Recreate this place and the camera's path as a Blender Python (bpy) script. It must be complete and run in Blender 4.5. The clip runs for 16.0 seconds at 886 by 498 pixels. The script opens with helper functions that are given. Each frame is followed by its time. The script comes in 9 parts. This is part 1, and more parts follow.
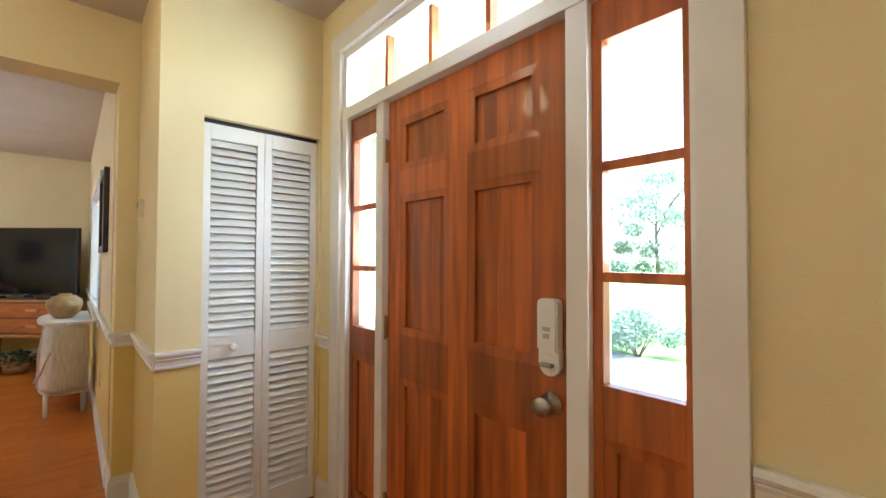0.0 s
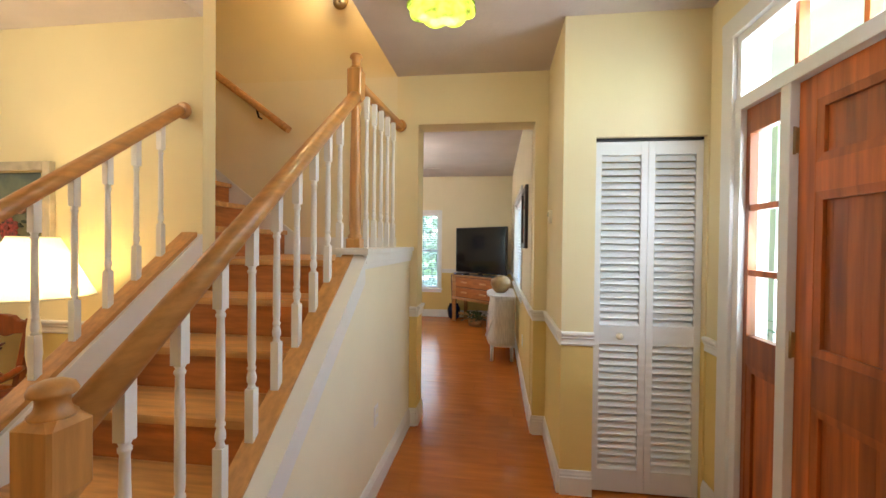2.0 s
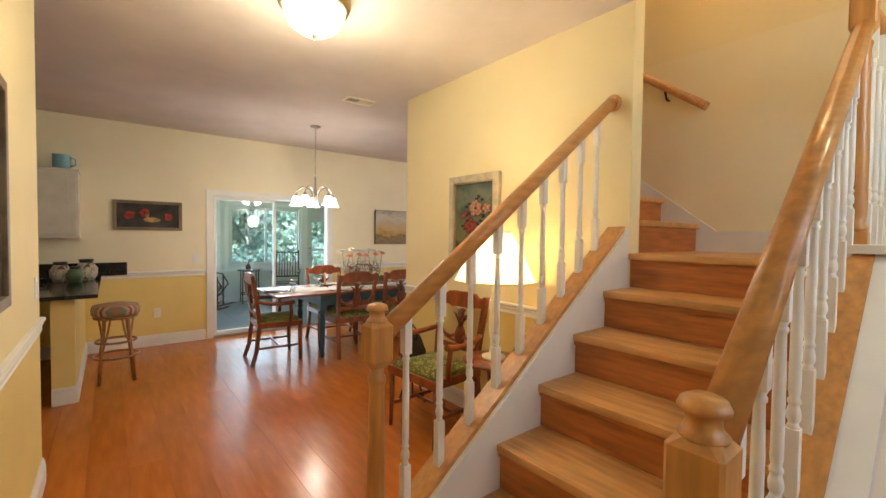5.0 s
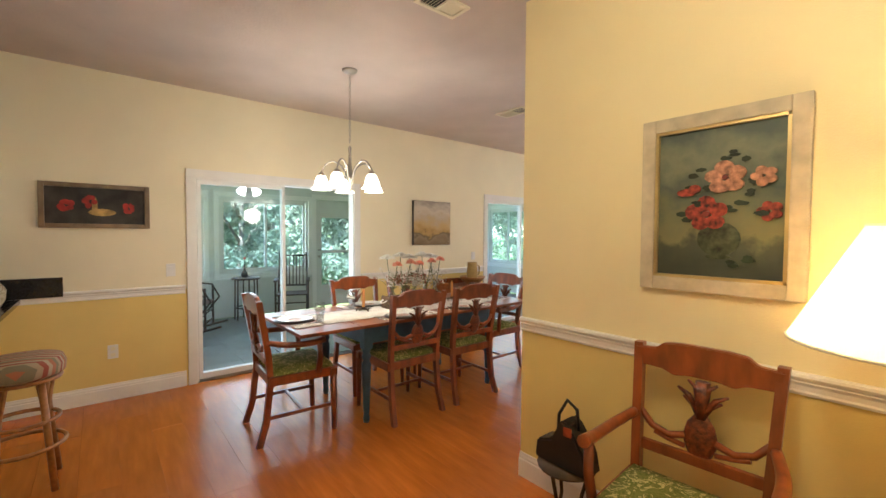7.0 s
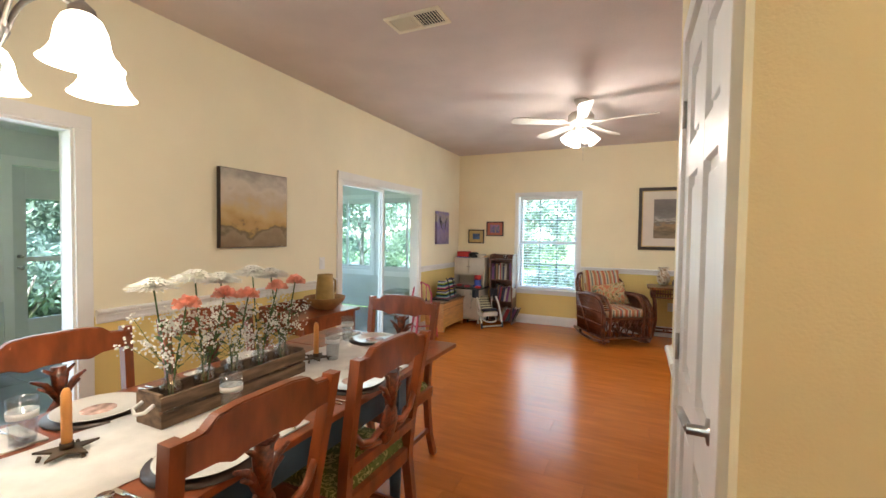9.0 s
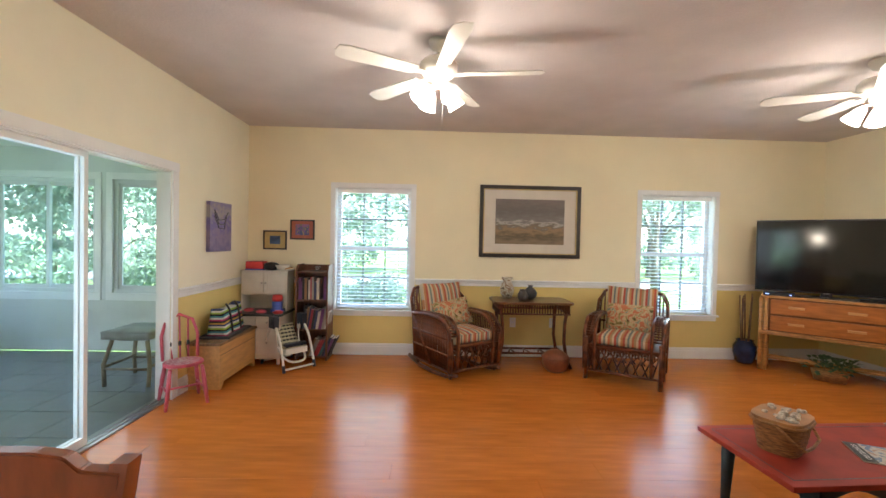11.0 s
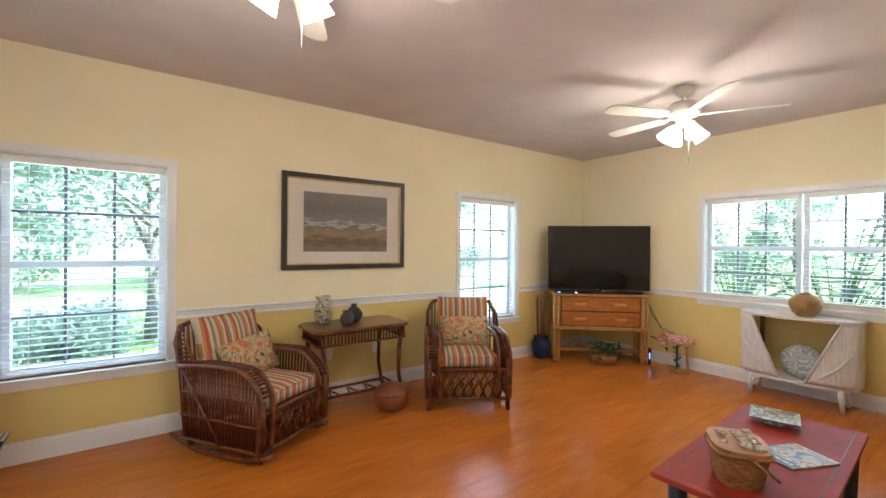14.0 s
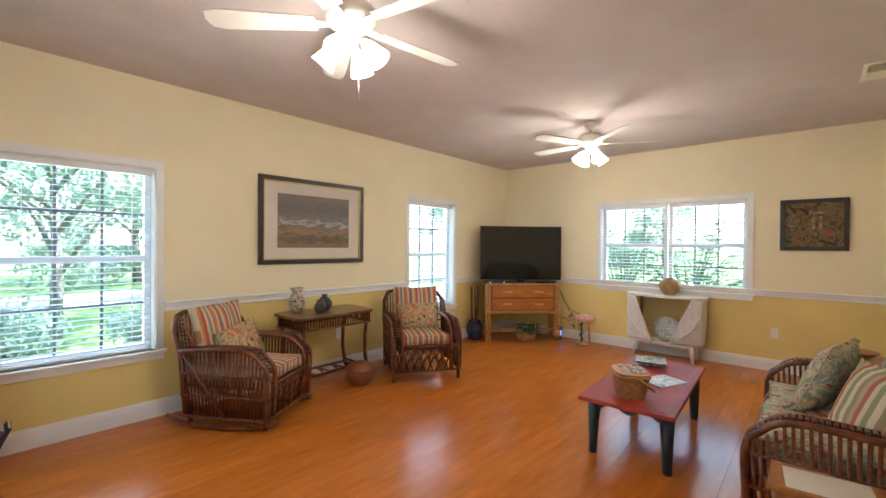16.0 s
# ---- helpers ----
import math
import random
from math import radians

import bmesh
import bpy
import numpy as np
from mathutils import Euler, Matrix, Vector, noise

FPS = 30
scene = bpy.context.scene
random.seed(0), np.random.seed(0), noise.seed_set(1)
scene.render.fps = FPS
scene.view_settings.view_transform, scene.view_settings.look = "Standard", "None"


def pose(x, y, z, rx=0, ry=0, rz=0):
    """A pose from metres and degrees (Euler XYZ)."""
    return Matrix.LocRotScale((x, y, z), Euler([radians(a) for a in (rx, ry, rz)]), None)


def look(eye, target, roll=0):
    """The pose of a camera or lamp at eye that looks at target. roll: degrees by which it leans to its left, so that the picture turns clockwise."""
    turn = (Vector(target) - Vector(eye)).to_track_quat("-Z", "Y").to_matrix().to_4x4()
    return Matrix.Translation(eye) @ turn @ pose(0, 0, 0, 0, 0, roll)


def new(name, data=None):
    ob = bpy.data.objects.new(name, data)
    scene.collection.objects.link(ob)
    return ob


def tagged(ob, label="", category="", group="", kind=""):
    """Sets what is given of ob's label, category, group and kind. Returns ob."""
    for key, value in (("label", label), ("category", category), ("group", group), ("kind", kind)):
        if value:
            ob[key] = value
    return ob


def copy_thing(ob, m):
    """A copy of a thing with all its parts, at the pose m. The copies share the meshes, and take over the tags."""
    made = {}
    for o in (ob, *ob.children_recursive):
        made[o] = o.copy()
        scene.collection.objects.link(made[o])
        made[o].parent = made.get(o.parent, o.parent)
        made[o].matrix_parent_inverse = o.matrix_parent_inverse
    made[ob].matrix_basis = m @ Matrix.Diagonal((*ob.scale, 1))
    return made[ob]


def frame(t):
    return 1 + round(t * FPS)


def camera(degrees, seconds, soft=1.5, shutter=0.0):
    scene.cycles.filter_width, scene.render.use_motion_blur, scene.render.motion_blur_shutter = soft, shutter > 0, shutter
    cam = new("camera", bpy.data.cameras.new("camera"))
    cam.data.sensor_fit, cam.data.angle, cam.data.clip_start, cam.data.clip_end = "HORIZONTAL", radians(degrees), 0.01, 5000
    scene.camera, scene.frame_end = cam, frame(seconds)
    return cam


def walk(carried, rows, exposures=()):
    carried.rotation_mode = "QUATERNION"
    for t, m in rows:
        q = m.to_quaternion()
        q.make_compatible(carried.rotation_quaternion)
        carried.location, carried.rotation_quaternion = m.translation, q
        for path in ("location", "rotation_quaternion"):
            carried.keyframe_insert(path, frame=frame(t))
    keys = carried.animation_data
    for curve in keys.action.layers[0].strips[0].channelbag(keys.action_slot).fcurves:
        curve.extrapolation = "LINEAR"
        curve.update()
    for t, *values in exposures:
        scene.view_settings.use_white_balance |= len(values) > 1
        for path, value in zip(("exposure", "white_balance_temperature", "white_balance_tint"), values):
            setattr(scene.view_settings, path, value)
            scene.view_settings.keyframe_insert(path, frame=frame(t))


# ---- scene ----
cam = camera(93.8, 16.0)
PATH = [
    (0, (0.896, 0.257, 1.363), (2.231, 1.745, 1.411), 0.2),
    (0.5, (0.811, 0.153, 1.405), (1.828, 1.875, 1.424), 0.4),
    (1, (0.818, 0.124, 1.419), (1.419, 2.031, 1.413), 0.6),
    (1.5, (0.816, 0.08, 1.428), (0.973, 2.074, 1.41), 0.6),
    (2, (0.809, 0.038, 1.439), (0.55, 2.021, 1.411), 0.6),
    (2.5, (0.813, 0.013, 1.434), (0.224, 1.924, 1.405), 0.7),
    (3, (0.778, -0.028, 1.43), (-0.068, 1.784, 1.397), 0.6),
    (3.5, (0.718, -0.064, 1.435), (-0.339, 1.634, 1.394), 0.7),
    (4, (0.644, -0.089, 1.431), (-0.598, 1.478, 1.386), 0.6),
    (4.5, (0.524, -0.087, 1.426), (-0.892, 1.325, 1.373), 0.6),
    (5, (0.262, -0.018, 1.421), (-1.296, 1.234, 1.359), 0.7),
    (5.2, (0.125, 0.019, 1.423), (-1.479, 1.212, 1.36), 0.6),
    (7.3, (-1.908, 0.452, 1.415), (-3.402, 1.78, 1.338), 0.2),
    (7.5, (-2.11, 0.528, 1.402), (-3.538, 1.926, 1.326), 0.4),
    (8, (-2.573, 0.796, 1.368), (-3.83, 2.35, 1.299), 0.6),
    (8.5, (-2.992, 1.117, 1.372), (-4.045, 2.817, 1.304), 0.6),
    (9, (-3.307, 1.49, 1.386), (-4.141, 3.307, 1.32), 0.8),
    (9.2, (-3.4, 1.662, 1.376), (-4.152, 3.514, 1.315), 0.8),
    (11.3, (-3.867, 3.187, 1.413), (-3.67, 5.177, 1.375), 1.0),
    (11.5, (-3.881, 3.293, 1.416), (-3.594, 5.272, 1.38), 0.8),
    (12, (-3.89, 3.547, 1.411), (-3.382, 5.481, 1.391), 0.7),
    (12.5, (-3.892, 3.764, 1.404), (-3.172, 5.63, 1.391), 0.7),
    (13, (-3.905, 3.981, 1.405), (-2.976, 5.752, 1.398), 0.5),
    (13.5, (-4.06, 4.22, 1.409), (-2.96, 5.891, 1.405), 0.5),
    (14, (-4.238, 4.278, 1.434), (-3.064, 5.897, 1.426), 0.5),
    (14.5, (-4.429, 4.253, 1.457), (-3.166, 5.804, 1.44), 0.6),
    (15, (-4.634, 4.222, 1.446), (-3.278, 5.693, 1.429), 0.6),
    (15.5, (-4.841, 4.129, 1.437), (-3.413, 5.529, 1.419), 0.5),
    (16, (-5.045, 4.079, 1.42), (-3.552, 5.41, 1.404), 0.5),
]
walk(cam, [(t, look(eye, target, roll)) for t, eye, target, roll in PATH], [(0, 3.0), (2.0, 2.98), (3.5, 3.12), (5.2, 3.1), (9.2, 3.1), (11.3, 3.05), (16, 3.05)])

# ---- world, sun, large lights ----
scene.view_settings.exposure = 3.1
scene.view_settings.use_white_balance = True
scene.view_settings.white_balance_temperature = 6350
world = bpy.data.worlds.new("sky")
scene.world = world
world.use_nodes = True
_nt = world.node_tree
_sky = _nt.nodes.new("ShaderNodeTexSky")
_sky.sky_type, _sky.sun_disc = "NISHITA", False
_sky.sun_elevation, _sky.sun_rotation = radians(61), radians(144)
_nt.links.new(_sky.outputs[0], _nt.nodes["Background"].inputs[0])
_nt.nodes["Background"].inputs[1].default_value = 0.15


def lamp(name, kind, power, m, colour=(1, 1, 1), size=(1, 1), radius=0.05, spread=180):
    d = bpy.data.lights.new(name, kind)
    d.energy, d.color = power, colour
    if kind == "AREA":
        d.shape, d.size, d.size_y, d.spread = "RECTANGLE", size[0], size[1], radians(spread)
    elif kind == "SUN":
        d.angle = radians(0.5)
    else:
        d.shadow_soft_size = radius
    ob = new(name, d)
    ob.matrix_world = m
    return ob


# the sun's azimuth and the sky's sun_rotation agree: it stands in the south-east
lamp("sun", "SUN", 5.0, look((5, -7, 16), (0, 0, 0)), (0.88, 0.96, 1.0))
DAY = (0.80, 0.90, 1.0)
WARM = (1.0, 0.74, 0.42)
# sky light in the openings
lamp("daylight_sunroom_a", "AREA", 3.6, look((-9.36, 1.7, 1.4), (0, 1.7, 0.9)), DAY, (3.2, 1.2))
lamp("daylight_sunroom_b", "AREA", 4.2, look((-9.36, 6.3, 1.4), (0, 6.3, 0.9)), DAY, (3.2, 1.2))
lamp("daylight_north_a", "AREA", 1.8, look((-4.53, 8.26, 1.28), (-4.53, 0, 1.0)), DAY, (0.9, 1.45))
lamp("daylight_north_b", "AREA", 1.8, look((-0.8, 8.26, 1.28), (-0.8, 0, 1.0)), DAY, (0.9, 1.45))
lamp("daylight_east", "AREA", 2.2, look((1.26, 5.5, 1.42), (-6, 5.5, 1.0)), DAY, (1.75, 1.15))
lamp("daylight_door", "AREA", 5.5, look((2.10, 1.4, 1.9), (-6, 1.4, 2.6)), DAY, (1.8, 1.1))
lamp("daylight_transom", "AREA", 0.7, look((1.955, 1.4, 2.285), (0.6, 1.9, 0.6)), DAY, (1.55, 0.25))
lamp("daylight_sidelight", "AREA", 0.45, look((1.965, 2.05, 1.50), (0.9, 2.4, 1.2)), DAY, (0.24, 0.9))
lamp("daylight_slider", "AREA", 1.7, look((-6.16, 1.87, 1.0), (4, 1.87, 0.7)), DAY, (1.6, 1.8))
lamp("daylight_slider_b", "AREA", 1.7, look((-6.16, 5.6, 1.0), (4, 5.6, 0.7)), DAY, (1.4, 1.8))

# ---- materials ----
def mat(name, col, rough=0.6, metal=0.0, var=0.06, scale=6.0, bump=0.0, bscale=120.0, stretch=(1, 1, 1), rnd=0.0, coat=0.0, spec=0.5, dark=None):
    """A surface with a slow and a fine variation of its colour, a fine relief, and a difference from piece to piece."""
    m = bpy.data.materials.new(name)
    m.use_nodes = True
    t = m.node_tree
    b = t.nodes["Principled BSDF"]
    b.inputs["Roughness"].default_value = rough
    b.inputs["Metallic"].default_value = metal
    b.inputs["Coat Weight"].default_value = coat
    b.inputs["Specular IOR Level"].default_value = spec
    tc = t.nodes.new("ShaderNodeTexCoord")
    mp = t.nodes.new("ShaderNodeMapping")
    mp.inputs["Scale"].default_value = stretch
    t.links.new(tc.outputs["Object"], mp.inputs["Vector"])
    n1 = t.nodes.new("ShaderNodeTexNoise")
    n1.inputs["Scale"].default_value, n1.inputs["Detail"].default_value = scale, 6
    t.links.new(mp.outputs[0], n1.inputs["Vector"])
    d = dark or tuple(c * (1 - 2.2 * var) for c in col)
    l = tuple(min(1, c * (1 + 1.2 * var)) for c in col)
    ramp = t.nodes.new("ShaderNodeValToRGB")
    ramp.color_ramp.elements[0].position, ramp.color_ramp.elements[1].position = 0.3, 0.7
    ramp.color_ramp.elements[0].color, ramp.color_ramp.elements[1].color = (*d, 1), (*l, 1)
    t.links.new(n1.outputs[0], ramp.inputs[0])
    out = ramp.outputs[0]
    if rnd:
        oi = t.nodes.new("ShaderNodeObjectInfo")
        mr = t.nodes.new("ShaderNodeMapRange")
        mr.inputs[3].default_value, mr.inputs[4].default_value = 1 - rnd, 1 + rnd
        t.links.new(oi.outputs["Random"], mr.inputs[0])
        hs = t.nodes.new("ShaderNodeHueSaturation")
        t.links.new(mr.outputs[0], hs.inputs["Value"])
        t.links.new(out, hs.inputs["Color"])
        out = hs.outputs[0]
    t.links.new(out, b.inputs["Base Color"])
    n2 = t.nodes.new("ShaderNodeTexNoise")
    n2.inputs["Scale"].default_value, n2.inputs["Detail"].default_value = bscale, 3
    t.links.new(mp.outputs[0], n2.inputs["Vector"])
    rr = t.nodes.new("ShaderNodeMapRange")
    rr.inputs[3].default_value, rr.inputs[4].default_value = max(0.02, rough - 0.05), min(1, rough + 0.06)
    t.links.new(n1.outputs[0], rr.inputs[0])
    t.links.new(rr.outputs[0], b.inputs["Roughness"])
    if bump:
        bp = t.nodes.new("ShaderNodeBump")
        bp.inputs["Strength"].default_value, bp.inputs["Distance"].default_value = bump, 0.004
        t.links.new(n2.outputs[0], bp.inputs["Height"])
        t.links.new(bp.outputs[0], b.inputs["Normal"])
    return m


def glow(name, col, power):
    m = bpy.data.materials.new(name)
    m.use_nodes = True
    b = m.node_tree.nodes["Principled BSDF"]
    b.inputs["Base Color"].default_value = (0.9, 0.88, 0.82, 1)
    b.inputs["Emission Color"].default_value = (*col, 1)
    b.inputs["Emission Strength"].default_value = power
    return m


def glass(name, col=(0.97, 0.99, 0.98), rough=0.0, gloss=0.06):
    """Thin window glass: mostly clear, with a faint mirror at a slant."""
    m = bpy.data.materials.new(name)
    m.use_nodes = True
    t = m.node_tree
    t.nodes.clear()
    o, mix = t.nodes.new("ShaderNodeOutputMaterial"), t.nodes.new("ShaderNodeMixShader")
    tr, gl = t.nodes.new("ShaderNodeBsdfTransparent"), t.nodes.new("ShaderNodeBsdfGlossy")
    tr.inputs[0].default_value = (*col, 1)
    gl.inputs["Roughness"].default_value = rough
    mix.inputs[0].default_value = gloss
    t.links.new(tr.outputs[0], mix.inputs[1])
    t.links.new(gl.outputs[0], mix.inputs[2])
    t.links.new(mix.outputs[0], o.inputs[0])
    return m


def pattern(name, cols, scale=8.0, kind="stripe", rough=0.9, axis=0, seed=0.0):
    """Woven cloth: stripes in several colours across one axis, or a print of coloured patches."""
    m = bpy.data.materials.new(name)
    m.use_nodes = True
    t = m.node_tree
    b = t.nodes["Principled BSDF"]
    b.inputs["Roughness"].default_value = rough
    b.inputs["Specular IOR Level"].default_value = 0.2
    tc = t.nodes.new("ShaderNodeTexCoord")
    ramp = t.nodes.new("ShaderNodeValToRGB")
    ramp.color_ramp.interpolation = "CONSTANT" if kind != "paint" else "LINEAR"
    e = ramp.color_ramp.elements
    while len(e) < len(cols):
        e.new(0.5)
    for k, c in enumerate(cols):
        e[k].position, e[k].color = k / len(cols), (*c, 1)
    if kind == "stripe":
        sx = t.nodes.new("ShaderNodeSeparateXYZ")
        t.links.new(tc.outputs["Object"], sx.inputs[0])
        mu, fr = t.nodes.new("ShaderNodeMath"), t.nodes.new("ShaderNodeMath")
        mu.operation, fr.operation = "MULTIPLY_ADD", "FRACT"
        mu.inputs[1].default_value, mu.inputs[2].default_value = scale, 10 + seed
        t.links.new(sx.outputs[axis], mu.inputs[0])
        t.links.new(mu.outputs[0], fr.inputs[0])
        t.links.new(fr.outputs[0], ramp.inputs[0])
    elif kind == "print":
        ns = t.nodes.new("ShaderNodeTexNoise")
        ns.inputs["Scale"].default_value, ns.inputs["Detail"].default_value, ns.inputs["Distortion"].default_value = scale, 1.5, 1.6
        mp = t.nodes.new("ShaderNodeMapping")
        mp.inputs["Location"].default_value = (seed, seed, seed)
        t.links.new(tc.outputs["Object"], mp.inputs[0])
        t.links.new(mp.outputs[0], ns.inputs["Vector"])
        mr = t.nodes.new("ShaderNodeMapRange")
        mr.inputs[1].default_value, mr.inputs[2].default_value = 0.25, 0.75
        t.links.new(ns.outputs[0], mr.inputs[0])
        t.links.new(mr.outputs[0], ramp.inputs[0])
    t.links.new(ramp.outputs[0], b.inputs["Base Color"])
    nb = t.nodes.new("ShaderNodeTexNoise")
    nb.inputs["Scale"].default_value = 300
    t.links.new(tc.outputs["Object"], nb.inputs["Vector"])
    bp = t.nodes.new("ShaderNodeBump")
    bp.inputs["Strength"].default_value, bp.inputs["Distance"].default_value = 0.4, 0.003
    t.links.new(nb.outputs[0], bp.inputs["Height"])
    t.links.new(bp.outputs[0], b.inputs["Normal"])
    return m


def let_through(m, col, f):
    """Thin leaves and shades let part of the light through."""
    t = m.node_tree
    out = next(n for n in t.nodes if n.type == "OUTPUT_MATERIAL")
    tr, mix = t.nodes.new("ShaderNodeBsdfTranslucent"), t.nodes.new("ShaderNodeMixShader")
    tr.inputs[0].default_value = (*col, 1)
    mix.inputs[0].default_value = f
    t.links.new(t.nodes["Principled BSDF"].outputs[0], mix.inputs[1])
    t.links.new(tr.outputs[0], mix.inputs[2])
    t.links.new(mix.outputs[0], out.inputs[0])
    return m


M_WALL = mat("pale_yellow_paint", (0.825, 0.715, 0.445), 0.75, var=0.02, scale=2.0, bump=0.25, bscale=180)
M_LOW = mat("deep_yellow_paint", (0.78, 0.605, 0.225), 0.7, var=0.03, scale=2.0, bump=0.25, bscale=180)
# West wall: same yellow with daylight put into it; half wall: plain cream.
M_CREAM_DAYLIT = mat("cream_and_daylit_yellow_paint", (0.85, 0.785, 0.60), 0.75, var=0.02, scale=2.0, bump=0.25, bscale=180)
# The same wall yellow, paled in its colour for the brighter living-room light.
M_PALED_WALL = mat("light_paled_yellow_paint", (0.84, 0.75, 0.525), 0.75, var=0.02, scale=2.0, bump=0.25, bscale=180)
M_CREAM = mat("cream_paint", (0.82, 0.78, 0.62), 0.75, var=0.02, scale=2.0, bump=0.2, bscale=180)
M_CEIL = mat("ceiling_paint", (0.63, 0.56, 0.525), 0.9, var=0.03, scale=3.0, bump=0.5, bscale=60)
M_TRIM = mat("white_gloss_paint", (0.80, 0.79, 0.77), 0.35, var=0.02, scale=5)
M_WHITE = mat("white_satin_paint", (0.80, 0.80, 0.79), 0.45, var=0.02, scale=5)
M_FLOOR = mat("cherry_laminate", (0.52, 0.153, 0.023), 0.20, spec=0.34, var=0.09, scale=2.4, stretch=(1.1, 8, 1), bump=0.03, bscale=30, rnd=0.07)
M_OAK = mat("honey_oak", (0.56, 0.265, 0.08), 0.33, var=0.12, scale=4, stretch=(10, 1.2, 10), bump=0.06, bscale=60, coat=0.2)
M_OAKPOST = mat("honey_oak_post", (0.56, 0.265, 0.08), 0.33, var=0.12, scale=4, stretch=(10, 10, 1.0), bump=0.06, bscale=60, coat=0.2)
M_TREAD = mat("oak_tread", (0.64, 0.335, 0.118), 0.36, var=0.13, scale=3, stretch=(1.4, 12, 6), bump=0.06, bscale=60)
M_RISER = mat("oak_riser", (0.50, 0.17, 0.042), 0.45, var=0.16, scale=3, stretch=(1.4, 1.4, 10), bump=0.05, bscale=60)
M_DOOR = mat("mahogany_door", (0.45, 0.115, 0.022), 0.36, var=0.20, scale=3.0, stretch=(9, 9, 0.6), bump=0.06, bscale=60, rnd=0.30, coat=0.15)
M_CHERRY = mat("cherry_wood", (0.27, 0.065, 0.018), 0.30, var=0.22, scale=5, stretch=(3, 3, 1), bump=0.04, bscale=60, coat=0.3)
M_GLASS = glass("window_glass", (0.96, 0.99, 1.0), gloss=0.022)
M_STEEL = mat("brushed_nickel", (0.40, 0.38, 0.35), 0.3, 1.0, var=0.05)
M_BRASS = mat("aged_brass", (0.45, 0.36, 0.2), 0.35, 1.0, var=0.08)
M_BLACK = mat("black_plastic", (0.012, 0.012, 0.013), 0.3, var=0.1)
M_SIDING = mat("white_siding", (0.62, 0.63, 0.60), 0.6, var=0.04, scale=3)
M_TILE = mat("grey_sunroom_tile", (0.17, 0.18, 0.18), 0.35, var=0.10, scale=4, rnd=0.06)
M_GRASS = mat("lawn", (0.13, 0.22, 0.05), 0.9, var=0.25, scale=1.5, bump=0.8, bscale=30)


# ---- building helpers ----
def box(bm, a, b, bevel=0.0):
    """A box between two corners."""
    vs = [bm.verts.new((x, y, z)) for x in sorted((a[0], b[0])) for y in sorted((a[1], b[1])) for z in sorted((a[2], b[2]))]
    fs = [bm.faces.new([vs[k] for k in f]) for f in ((0, 1, 3, 2), (4, 6, 7, 5), (0, 4, 5, 1), (2, 3, 7, 6), (0, 2, 6, 4), (1, 5, 7, 3))]
    if bevel:
        bmesh.ops.bevel(bm, geom=list({e for f in fs for e in f.edges}), offset=bevel, segments=2, affect="EDGES", profile=0.7)
    return fs


def boxes(*pairs, bevel=0.0):
    bm = bmesh.new()
    for a, b in pairs:
        box(bm, a, b, bevel)
    return bm


def tube(bm, pts, r, sides=8, r2=None, cap=True):
    """A round bar along points; r may taper to r2."""
    pts = [Vector(p) for p in pts]
    n = len(pts)
    rings, up = [], None
    for k, p in enumerate(pts):
        d = (pts[min(k + 1, n - 1)] - pts[max(k - 1, 0)]).normalized()
        if up is None or abs(d.dot(up)) > 0.98:
            up = Vector((0, 0, 1)) if abs(d.z) < 0.9 else Vector((0, 1, 0))
        u = d.cross(up).normalized()
        v = u.cross(d).normalized()
        up = v
        rr = r if r2 is None else r + (r2 - r) * k / (n - 1)
        rings.append([bm.verts.new(p + rr * (math.cos(a) * u + math.sin(a) * v)) for a in (2 * math.pi * j / sides for j in range(sides))])
    for a, b in zip(rings, rings[1:]):
        for j in range(sides):
            f = bm.faces.new((a[j], a[(j + 1) % sides], b[(j + 1) % sides], b[j]))
            f.smooth = True
    if cap:
        bm.faces.new(rings[0][::-1])
        bm.faces.new(rings[-1])
    return bm


def bend(pts, n=4):
    """A smooth line through points."""
    p = [Vector(q) for q in pts]
    p = [2 * p[0] - p[1], *p, 2 * p[-1] - p[-2]]
    out = []
    for a, b, c, d in zip(p, p[1:], p[2:], p[3:]):
        for k in range(n):
            t = k / n
            out.append(0.5 * (2 * b + (c - a) * t + (2 * a - 5 * b + 4 * c - d) * t * t + (3 * b - 3 * c + d - a) * t * t * t))
    return [*out, p[-2]]


def lathe(bm, profile, at=(0, 0, 0), sides=16, axis="z", smooth=True):
    """A turned shape: (radius, height) pairs round an axis."""
    at = Vector(at)

    def place(r, h, a):
        c, s = r * math.cos(a), r * math.sin(a)
        return at + (Vector((c, s, h)) if axis == "z" else Vector((h, c, s)) if axis == "x" else Vector((c, h, s)))

    rings = [[bm.verts.new(place(max(r, 1e-4), h, 2 * math.pi * k / sides)) for k in range(sides)] for r, h in profile]
    for a, b in zip(rings, rings[1:]):
        for j in range(sides):
            f = bm.faces.new((a[j], a[(j + 1) % sides], b[(j + 1) % sides], b[j]))
            f.smooth = smooth
    bm.faces.new(rings[0][::-1])
    bm.faces.new(rings[-1])
    return bm


